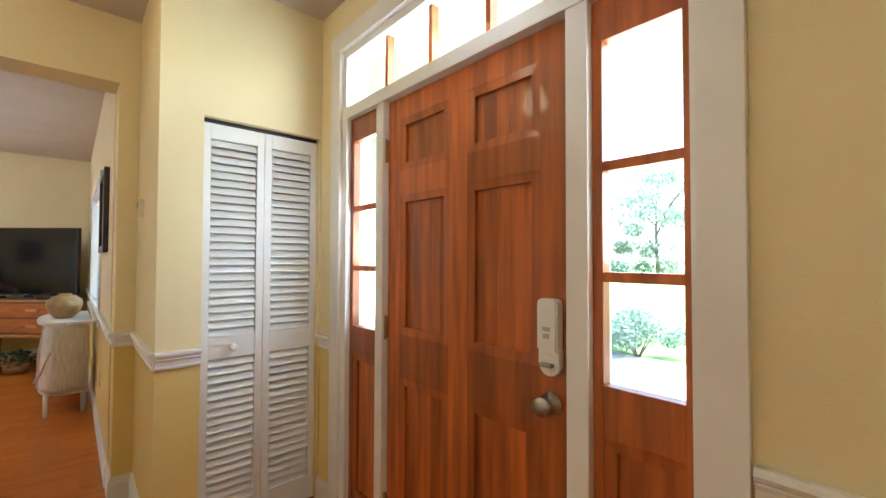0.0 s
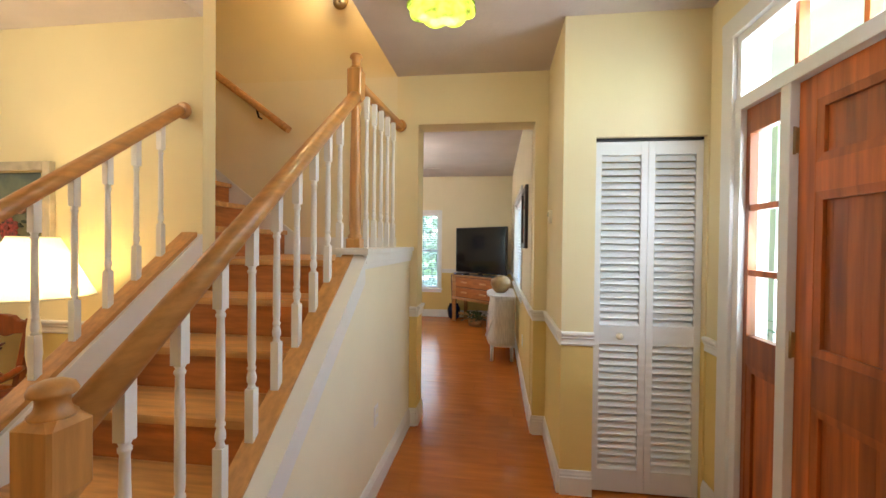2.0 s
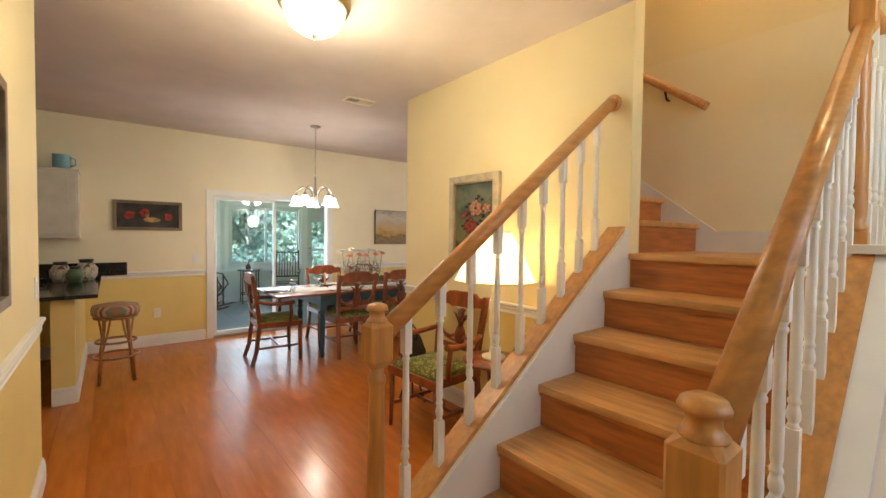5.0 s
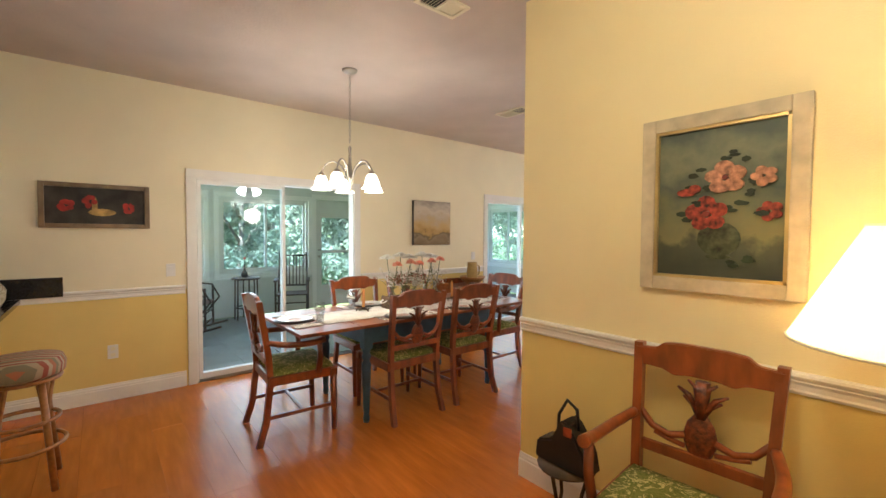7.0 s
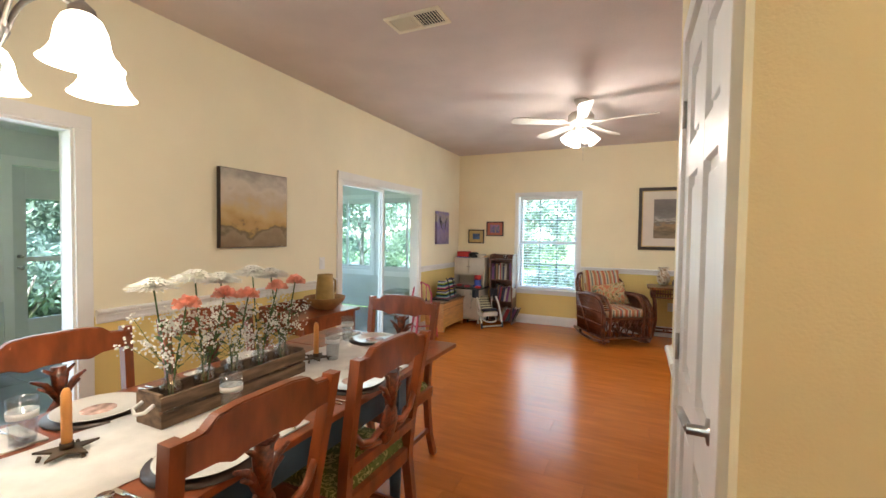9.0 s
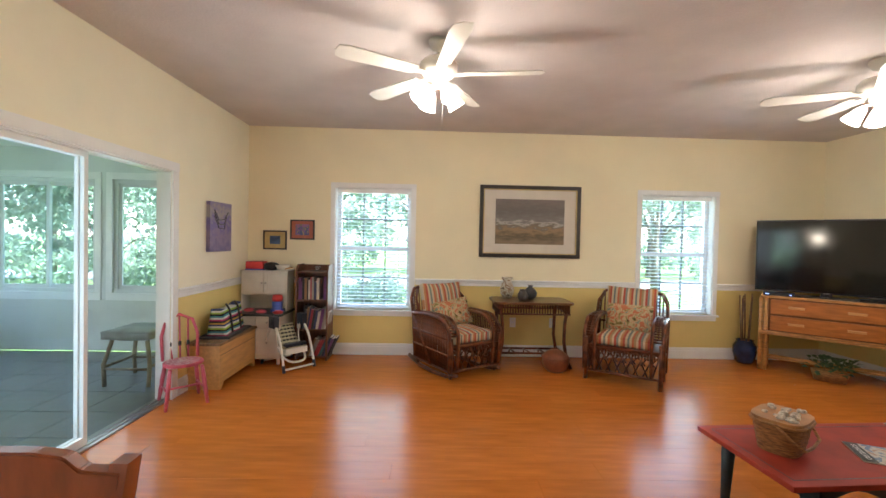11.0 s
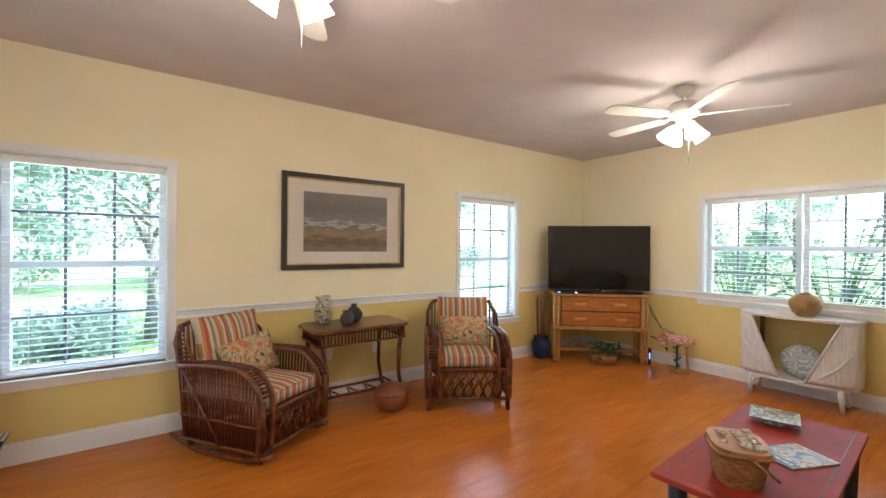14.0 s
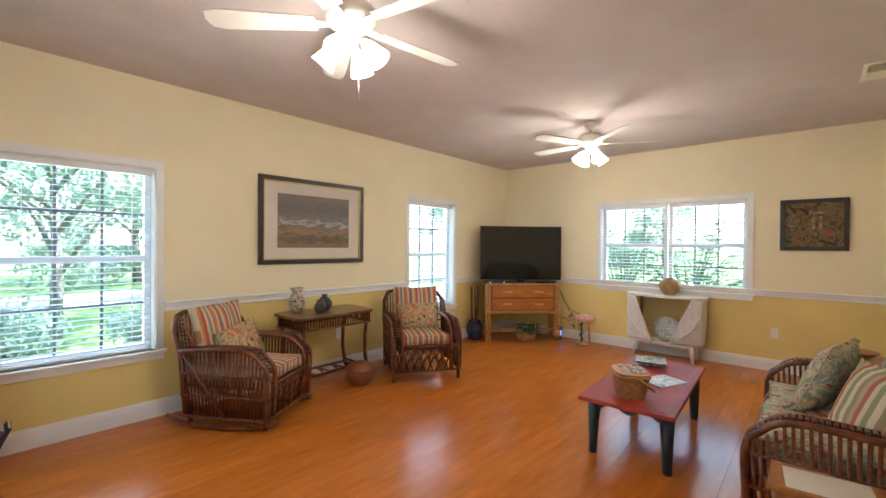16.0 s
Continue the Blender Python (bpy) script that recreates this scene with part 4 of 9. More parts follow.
rr = random.Random(6)
LEAFSPOTS = [(0.08, 0.11), (0.10, 0.06), (0.05, 0.13), (0.12, -0.04), (0.10, -0.07), (-0.03, 0.17), (-0.06, 0.19), (-0.09, 0.15), (0.0, 0.05), (-0.08, 0.0), (-0.11, 0.03), (-0.05, -0.03), (0.03, 0.06), (-0.10, -0.22), (-0.06, -0.24), (0.06, 0.0), (-0.14, -0.05), (-0.13, 0.08)]
picture("flower_painting", pose(-2.17, SW - 0.001, 1.55, 0, 0, 180), 0.57, 0.725, 0.055, 0.035, M_FRAME_PALE, "oil painting of red hibiscus in a glass bowl, pale wooden frame", [
    bands("painted_backdrop", [(0.0, (0.05, 0.06, 0.045)), (0.22, (0.07, 0.08, 0.05)), (0.30, (0.20, 0.19, 0.09)), (0.45, (0.16, 0.17, 0.09)), (0.62, (0.07, 0.10, 0.08)), (0.80, (0.17, 0.19, 0.13)), (1.0, (0.07, 0.10, 0.09))], (3.0, 3.0), 0.06, 2.0, 0.31),
    ([ellipse(x + rr.uniform(-0.01, 0.01), z + rr.uniform(-0.01, 0.01), rr.uniform(0.012, 0.024), rr.uniform(0.006, 0.012), 6, rr.random() * 3) for x, z in LEAFSPOTS for _ in range(2)], leaf),
    ([ellipse(-0.01, -0.145, 0.075, 0.068, 18), ellipse(-0.01, -0.215, 0.045, 0.010, 12)], blob(0.05, 0.06, 0.03, 0.7, 26)),
    (bloom(0.03, -0.045, 0.068, 4) + bloom(-0.17, -0.04, 0.035, 5) + [ellipse(0.105, 0.045, 0.036, 0.016), ellipse(0.075, 0.058, 0.022, 0.017)], red),
    (bloom(-0.03, 0.095, 0.062, 9) + bloom(-0.15, 0.09, 0.036, 10), pink),
    ([ellipse(0.03, -0.045, 0.014, 0.012, 8), ellipse(-0.03, 0.095, 0.010, 0.010, 8)], blob(0.20, 0.03, 0.02))], liner=M_GOLD)
picture("fruit_painting", pose(W + 0.001, 0.36, 1.63, 0, 0, -90), 0.70, 0.36, 0.035, 0.03, M_FRAME_BROWN, "wide still life of red poppies in a brown frame", [
    blob(0.035, 0.03, 0.025, 0.5, 6),
    ([(-0.1, -0.35, 0.09, 0.03, 12, 0), (0.05, 0.05, 0.02, 0.07, 8, 0.4)], blob(0.45, 0.30, 0.10, 0.3, 20)),
    (petals(0.15, 0.25, 0.05, 0.31, 0.14, 2) + petals(0.6, 0.0, 0.05, 0.31, 0.14, 6) + petals(-0.65, -0.1, 0.045, 0.31, 0.14, 8), blob(0.42, 0.03, 0.025))])


picture("landscape_canvas", pose(W + 0.001, 3.84, 1.565, 0, 0, -90), 0.62, 0.58, 0, 0.04, None, "frameless canvas of golden clouds over a marsh", [
    bands("cloud_canvas", [(0.0, (0.20, 0.13, 0.06)), (0.16, (0.26, 0.19, 0.10)), (0.22, (0.14, 0.10, 0.04)), (0.27, (0.42, 0.26, 0.07)), (0.45, (0.52, 0.36, 0.15)), (0.62, (0.48, 0.39, 0.27)), (0.80, (0.56, 0.49, 0.40)), (1.0, (0.30, 0.27, 0.23))], (2.2, 3.0), 0.06, 3.0, 0.29)])
for nm, lo, hi in (("side_edge", (-0.3135, 0.001, -0.29), (-0.3101, 0.038, 0.29)), ("side_edge", (0.3101, 0.001, -0.29), (0.3135, 0.038, 0.29)), ("top_edge", (-0.3135, 0.001, 0.2901), (0.3135, 0.038, 0.2935)), ("bottom_edge", (-0.3135, 0.001, -0.2935), (0.3135, 0.038, -0.2901))):
    part(nm, boxes((lo, hi)), M_FRAME_DARK, bpy.data.objects["landscape_canvas"], "dark painted canvas edge")


# ---- dining chairs ----
M_SEAT = pattern("green_dotted_cloth", [(0.11, 0.13, 0.03), (0.17, 0.18, 0.05), (0.13, 0.15, 0.035), (0.45, 0.40, 0.16), (0.12, 0.14, 0.03)], 26, "print")


def dining_chair(name, m, arms, label, group):
    """Carved chair: sabre back legs that run up into the posts, a pineapple splat, a drop-in cushion. Faces local +y."""
    c = thing(name, m, label, "chair", group)
    hw = 0.25
    for s in (-1, 1):
        bm = bmesh.new()
        path = [(s * (hw - 0.02), -0.30, 0), (s * (hw - 0.03), -0.255, 0.15), (s * (hw - 0.035), -0.225, 0.42), (s * (hw - 0.03), -0.24, 0.60), (s * (hw - 0.012), -0.30, 0.97)]
        for p, q in zip(path, path[1:]):
            t = 0.017
            vs = []
            for (x, y, z), w in ((p, 0.02), (q, 0.02)):
                vs.append([bm.verts.new((x + i, y + j, z)) for i, j in ((-t, -w), (t, -w), (t, w), (-t, w))])
            for k in range(4):
                bm.faces.new((vs[0][k], vs[0][(k + 1) % 4], vs[1][(k + 1) % 4], vs[1][k]))
            bm.faces.new(vs[0])
            bm.faces.new(vs[1][::-1])
        part("back_leg", bm, M_CHERRY, c)
        bm = bmesh.new()
        x, y = s * (hw - 0.005), 0.20
        prism(bm, [(x - 0.022, y - 0.022), (x + 0.022, y - 0.022), (x + 0.022, y + 0.022), (x - 0.022, y + 0.022)], 0.40, 0.45, "z")
        tube(bm, [(x, y, 0.41), (x, y + 0.002, 0.2), (x, y + 0.008, 0.0)], 0.027, 4, 0.018)
        part("front_leg", bm, M_CHERRY, c)
        part("side_stretcher", boxes(((s * (hw - 0.03) - 0.009, -0.235, 0.165), (s * (hw - 0.03) + 0.009, 0.19, 0.19)), bevel=0.003), M_CHERRY, c)
    part("cross_stretcher", boxes(((-hw + 0.03, -0.02, 0.167), (hw - 0.03, 0.0, 0.188)), bevel=0.003), M_CHERRY, c)
    part("seat_frame", boxes(((-hw, 0.19, 0.395), (hw, 0.225, 0.455)), ((-hw, -0.24, 0.395), (-hw + 0.03, 0.19, 0.455)), ((hw - 0.03, -0.24, 0.395), (hw, 0.19, 0.455)), ((-hw + 0.03, -0.24, 0.395), (hw - 0.03, -0.205, 0.455)), bevel=0.004), M_CHERRY, c)
    bm = bmesh.new()
    box(bm, (-hw + 0.02, -0.215, 0.44), (hw - 0.02, 0.205, 0.485))
    bmesh.ops.subdivide_edges(bm, edges=bm.edges, cuts=5, use_grid_fill=True)
    for v in bm.verts:
        u, w = v.co.x / (hw - 0.02), v.co.y / 0.21
        if v.co.z > 0.46:
            v.co.z += 0.025 * (1 - u * u) * (1 - w * w)
        k = 1 - 0.04 * max(abs(u), abs(w)) ** 8 * (v.co.z > 0.475)
        v.co.x, v.co.y = v.co.x * k, v.co.y * k
    for f in bm.faces:
        f.smooth = True
    part("cushion", bm, M_SEAT, c, "green patterned drop-in seat")
    # crest rail: raised in the middle, with shoulders
    bm = bmesh.new()
    prism(bm, [(-hw + 0.01, 0.885), (-0.14, 0.880), (-0.10, 0.862), (-0.05, 0.872), (0.05, 0.872), (0.10, 0.862), (0.14, 0.880), (hw - 0.01, 0.885), (hw - 0.004, 0.955), (0.17, 0.960), (0.14, 0.985), (0.08, 0.993), (-0.08, 0.993), (-0.14, 0.985), (-0.17, 0.960), (-hw + 0.004, 0.955)], -0.305, -0.272, "y", 0.004)
    part("crest_rail", bm, M_CHERRY, c)
    bm = bmesh.new()
    # carved pineapple, leaves above, scrolls to the posts
    lathe(bm, [(0.012, 0.565), (0.040, 0.585), (0.056, 0.625), (0.058, 0.655), (0.046, 0.70), (0.028, 0.725), (0.022, 0.735)], (0, 0, 0), 14)
    for v in bm.verts:
        v.co.y = v.co.y * 0.38 - 0.262 - (v.co.z - 0.6) * 0.10
    part("pineapple_carving", bm, M_CARVE, c)
    bm = bmesh.new()
    for s in (-1, 1):
        for a, b, cc in ((0.03, 0.065, 0.77), (0.045, 0.085, 0.80), (0.02, 0.05, 0.835)):
            tube(bm, [(0, -0.275, 0.725), (s * a, -0.277, cc), (s * b, -0.283, cc + 0.022)], 0.017, 6, 0.005)
    tube(bm, [(0, -0.275, 0.72), (0, -0.285, 0.86)], 0.022, 6, 0.026)
    part("leaf_carving", bm, M_CARVE, c)
    for s in (-1, 1):
        bm = bmesh.new()
        tube(bm, [(s * (hw - 0.035), -0.258, 0.70), (s * 0.17, -0.262, 0.645), (s * 0.11, -0.264, 0.625), (s * 0.05, -0.264, 0.645)], 0.014, 6)
        part("scroll_rail", bm, M_CHERRY, c)
        bm = bmesh.new()
        tube(bm, [(s * 0.05, -0.264, 0.60), (s * 0.11, -0.262, 0.61), (s * 0.16, -0.258, 0.625)], 0.010, 6)
        part("scroll_bracket", bm, M_CHERRY, c)
    part("lower_rail", boxes(((-hw + 0.03, -0.262, 0.545), (hw - 0.03, -0.237, 0.585)), bevel=0.004), M_CHERRY, c)
    if arms:
        for s in (-1, 1):
            bm = bmesh.new()
            tube(bm, bend([(s * (hw - 0.02), -0.25, 0.69), (s * (hw + 0.015), -0.12, 0.665), (s * (hw + 0.025), 0.03, 0.66), (s * (hw + 0.02), 0.13, 0.672)]), 0.019, 8, 0.024)
            part("arm", bm, M_CHERRY, c)
            bm = bmesh.new()
            tube(bm, [(s * (hw + 0.018), 0.09, 0.66), (s * (hw + 0.012), 0.10, 0.55), (s * (hw - 0.002), 0.09, 0.44)], 0.019, 6, 0.022)
            part("arm_support", bm, M_CHERRY, c)
    return c


M_CARVE = mat("carved_cherry", (0.17, 0.036, 0.011), 0.32, var=0.35, scale=60, bump=1.0, bscale=90, coat=0.2)
GRP = "chairs round the dining table"
dining_chair("dining_armchair", pose(-4.64, 1.47, 0, 0, 0, -4), True, "carved cherry-wood armchair with a green seat at the table's end", GRP)
dining_chair("dining_armchair", pose(-4.66, 3.53, 0, 0, 0, 180), True, "carved cherry-wood armchair with a green seat at the table's far end", GRP)
side = dining_chair("dining_chair", pose(-4.425, 2.24, 0, 0, 0, 90), False, "carved cherry-wood dining chair with a pineapple back and green seat", GRP)
for x, y, a in ((-4.425, 2.86, 89), (-5.03, 2.31, -91), (-5.03, 2.95, -90)):
    copy_thing(side, pose(x, y, 0, 0, 0, a))
dining_chair("dining_armchair", pose(-2.14, 1.84, 0, 0, 0, 184), True, "carved cherry-wood armchair with a green seat against the stair wall", "")

# ---- dining table ----
M_BLUE = mat("dark_blue_paint", (0.035, 0.085, 0.13), 0.45, var=0.2, scale=8)
TX0, TX1, TY0, TY1, TZ = -5.14, -4.235, 1.36, 3.72, 0.755
dt = thing("dining_table", pose(0, 0, 0), "long cherry-topped dining table with dark blue turned legs", "table")
for a, b in ((TY0, 1.80), (1.803, 3.297), (3.30, TY1)):
    part("tabletop" if a == 1.803 else "table_leaf", boxes(((TX0, a, TZ - 0.024), (TX1, b, TZ)), bevel=0.006), M_CHERRY, dt)
part("apron", boxes(((TX0 + 0.06, 1.86, 0.60), (TX1 - 0.06, 1.88, 0.731)), ((TX0 + 0.06, 3.20, 0.60), (TX1 - 0.06, 3.22, 0.731)), ((TX0 + 0.06, 1.88, 0.60), (TX0 + 0.08, 3.20, 0.731)), ((TX1 - 0.08, 1.88, 0.60), (TX1 - 0.06, 3.20, 0.731))), M_BLUE, dt, "dark blue apron")
for x in (TX0 + 0.09, TX1 - 0.09):
    for y in (1.89, 3.19):
        bm = bmesh.new()
        box(bm, (x - 0.036, y - 0.036, 0.56), (x + 0.036, y + 0.036, 0.731), 0.004)
        lathe(bm, [(0.020, 0.0), (0.026, 0.03), (0.020, 0.06), (0.024, 0.10), (0.034, 0.36), (0.036, 0.44), (0.024, 0.47), (0.036, 0.50), (0.026, 0.525), (0.034, 0.56)], (x, y, 0), 14)
        part("leg", bm, M_BLUE, dt, "dark blue turned leg")
M_LINEN = mat("cream_linen", (0.74, 0.72, 0.70), 0.9, var=0.06, scale=12, bump=0.5, bscale=400)
bm = bmesh.new()
n = 60
vs = []
for k in range(n + 1):
    y = 1.62 + (3.58 - 1.62) * k / n
    vs.append([bm.verts.new((x, y + 0.006 * math.sin(k), TZ + 0.002 + 0.0015 * (1 + math.sin(k * 1.3 + j)))) for j, x in enumerate((-4.86, -4.73, -4.60, -4.44))])
for a, b in zip(vs, vs[1:]):
    for j in range(3):
        bm.faces.new((a[j], a[j + 1], b[j + 1], b[j])).smooth = True
run_ob = tagged(new("table_runner", mesh_of(bm, "table_runner", M_LINEN)), "cream linen runner along the dining table", "table runner")
so = run_ob.modifiers.new("thick", "SOLIDIFY")
so.thickness = 0.002

M_CHINA = mat("white_china", (0.78, 0.77, 0.74), 0.15, var=0.03, coat=0.3)
M_CHARGER = mat("dark_charger", (0.05, 0.03, 0.02), 0.4, var=0.2)
M_DRINK = glass("drinking_glass", (0.93, 0.95, 0.96), 0.02, 0.14)
M_SILVER = mat("silver_plate", (0.7, 0.69, 0.66), 0.18, 1.0, var=0.04)


def place_setting(x, y, a):
    m = pose(x, y, TZ, 0, 0, a)
    p = thing("dinner_plate", m, "white china plate with a pale printed centre on the table", "plate", "places laid on the table")
    part("rim", lathe(bmesh.new(), [(0.05, 0.004), (0.085, 0.006), (0.128, 0.017), (0.13, 0.019), (0.126, 0.019), (0.088, 0.009), (0.03, 0.0075)], sides=28), M_CHINA, p)
    part("charger", lathe(bmesh.new(), [(0.15, 0.0015), (0.152, 0.0035), (0.10, 0.004)], sides=28), M_CHARGER, p)
    part("printed_centre", lathe(bmesh.new(), [(0.001, 0.0078), (0.052, 0.0082), (0.05, 0.0088), (0.001, 0.0088)], sides=20), blobby, p, "faded pink print")
    nk = thing("napkin", m @ pose(0.235, 0.0, 0.001), "folded white cloth napkin under a fork", "napkin", "places laid on the table")
    part("cloth", boxes(((-0.06, -0.10, 0.0), (0.06, 0.10, 0.006)), bevel=0.003), M_LINEN, nk)
    for k, (nm, dx) in enumerate((("fork", 0.225), ("knife", -0.19), ("spoon", -0.215))):
        f = thing(nm, m @ pose(dx, 0, 0.008 if k == 0 else 0.001, 0, 0, 3), "silver table %s beside a plate" % nm, nm, "places laid on the table")
        bm = bmesh.new()
        tube(bm, [(0, -0.10, 0.002), (0, -0.02, 0.004), (0, 0.03, 0.003)], 0.004, 6, 0.003)
        if nm == "fork":
            for t in (-0.008, -0.003, 0.003, 0.008):
                tube(bm, [(0, 0.03, 0.003), (t, 0.05, 0.003), (t, 0.09, 0.005)], 0.0018, 5)
        elif nm == "knife":
            box(bm, (-0.007, 0.02, 0.001), (0.007, 0.11, 0.003), 0.001)
        else:
            lathe(bm, [(0.001, 0.0), (0.018, 0.003), (0.019, 0.006), (0.001, 0.003)], (0, 0.055, 0), 12)
        part("piece", bm, M_SILVER, f)


blobby = mat("pink_print", (0.62, 0.42, 0.36), 0.25, var=0.3, scale=30)
for x, y, a in ((-4.72, 1.50, 0), (-4.99, 2.29, -90), (-4.37, 2.25, 90), (-4.37, 2.92, 90), (-4.99, 2.95, -90), (-4.69, 3.55, 180)):
    place_setting(x, y, a)


def tumbler(x, y):
    g = thing("drinking_glass", pose(x, y, TZ + 0.004), "tall clear drinking glass with an etched band", "glass", "glasses on the table")
    o = part("body", lathe(bmesh.new(), [(0.026, 0.0), (0.030, 0.006), (0.037, 0.14), (0.0355, 0.14), (0.028, 0.012), (0.001, 0.010)], sides=20), M_DRINK, g)
    o.visible_shadow = False
    part("etched_band", lathe(bmesh.new(), [(0.0352, 0.085), (0.0362, 0.105), (0.0366, 0.105), (0.0356, 0.085)], sides=20), mat("etched_glass", (0.75, 0.75, 0.75), 0.6), g)
    part("foot", lathe(bmesh.new(), [(0.020, 0.001), (0.0265, 0.003), (0.0265, 0.006), (0.001, 0.008)], sides=20), M_DRINK, g)


for x, y in ((-4.56, 1.63), (-4.90, 2.06), (-4.55, 2.47), (-4.66, 3.13), (-4.83, 3.47)):
    tumbler(x, y)
M_WAX = mat("orange_wax", (0.80, 0.36, 0.10), 0.5, var=0.08)
M_IRON = mat("rusty_iron", (0.10, 0.065, 0.04), 0.6, 0.5, var=0.3)
for x, y, tw in ((-4.73, 2.09, 0.3), (-4.72, 3.08, 0.9)):
    h = thing("candle_holder", pose(x, y, TZ + 0.005, 0, 0, 40 * tw), "rusty iron star-shaped candle holder with an orange candle", "candle holder", "candles on the table")
    bm = bmesh.new()
    prism(bm, [((0.075 if k % 2 == 0 else 0.03) * math.cos(math.pi * k / 5), (0.075 if k % 2 == 0 else 0.03) * math.sin(math.pi * k / 5)) for k in range(10)], 0.012, 0.018, "z")
    lathe(bm, [(0.016, 0.017), (0.016, 0.035), (0.014, 0.035), (0.013, 0.019)], sides=12)
    for k in range(3):
        tube(bm, [(0.055 * math.cos(2.1 * k), 0.055 * math.sin(2.1 * k), 0.014), (0.06 * math.cos(2.1 * k), 0.06 * math.sin(2.1 * k), 0.0)], 0.005, 6)
    part("star", bm, M_IRON, h)
    cnd = part("candle", lathe(bmesh.new(), [(0.0125, 0.02), (0.0125, 0.17), (0.008, 0.183), (0.003, 0.188)], sides=14), M_WAX, h, "orange wax candle")
    part("wick", tube(bmesh.new(), [(0, 0, 0.186), (0.001, 0, 0.198)], 0.0012, 5), M_BLACK, cnd)

# ---- crate of bottles with flowers ----
M_CRATE = mat("weathered_crate_wood", (0.20, 0.125, 0.075), 0.8, var=0.3, scale=8, stretch=(3, 1, 6), bump=0.3, bscale=60)
M_STEM = mat("flower_stem", (0.07, 0.14, 0.035), 0.6, var=0.2)
M_PETAL_W = mat("white_petal", (0.82, 0.81, 0.76), 0.7, var=0.04)
let_through(M_PETAL_W, (0.8, 0.8, 0.74), 0.35)
M_PETAL_P = mat("coral_petal", (0.90, 0.42, 0.30), 0.7, var=0.12, scale=40)
let_through(M_PETAL_P, (0.88, 0.44, 0.34), 0.35)
CX, CY0, CY1 = -4.705, 2.29, 2.92
crate = thing("wooden_crate", pose(0, 0, 0), "long weathered wooden crate with rope handles on the table", "crate")
for x in (CX - 0.065, CX + 0.055):
    for z0, z1 in ((TZ + 0.006, TZ + 0.05), (TZ + 0.062, TZ + 0.105)):
        part("board", boxes(((x, CY0, z0), (x + 0.010, CY1, z1)), bevel=0.002), M_CRATE, crate)
for y in (CY0, CY1 - 0.012):
    part("end_board", boxes(((CX - 0.055, y, TZ + 0.006), (CX + 0.055, y + 0.012, TZ + 0.115)), bevel=0.002), M_CRATE, crate)
part("bottom_board", boxes(((CX - 0.055, CY0 + 0.012, TZ + 0.006), (CX + 0.055, CY1 - 0.012, TZ + 0.014))), M_CRATE, crate)
for y, s in ((CY0, -1), (CY1, 1)):
    part("rope_handle", tube(bmesh.new(), [(CX - 0.03, y, TZ + 0.08), (CX - 0.03, y + s * 0.03, TZ + 0.065), (CX, y + s * 0.04, TZ + 0.058), (CX + 0.03, y + s * 0.03, TZ + 0.065), (CX + 0.03, y, TZ + 0.08)], 0.006, 6), M_LINEN, crate)
rr = random.Random(5)
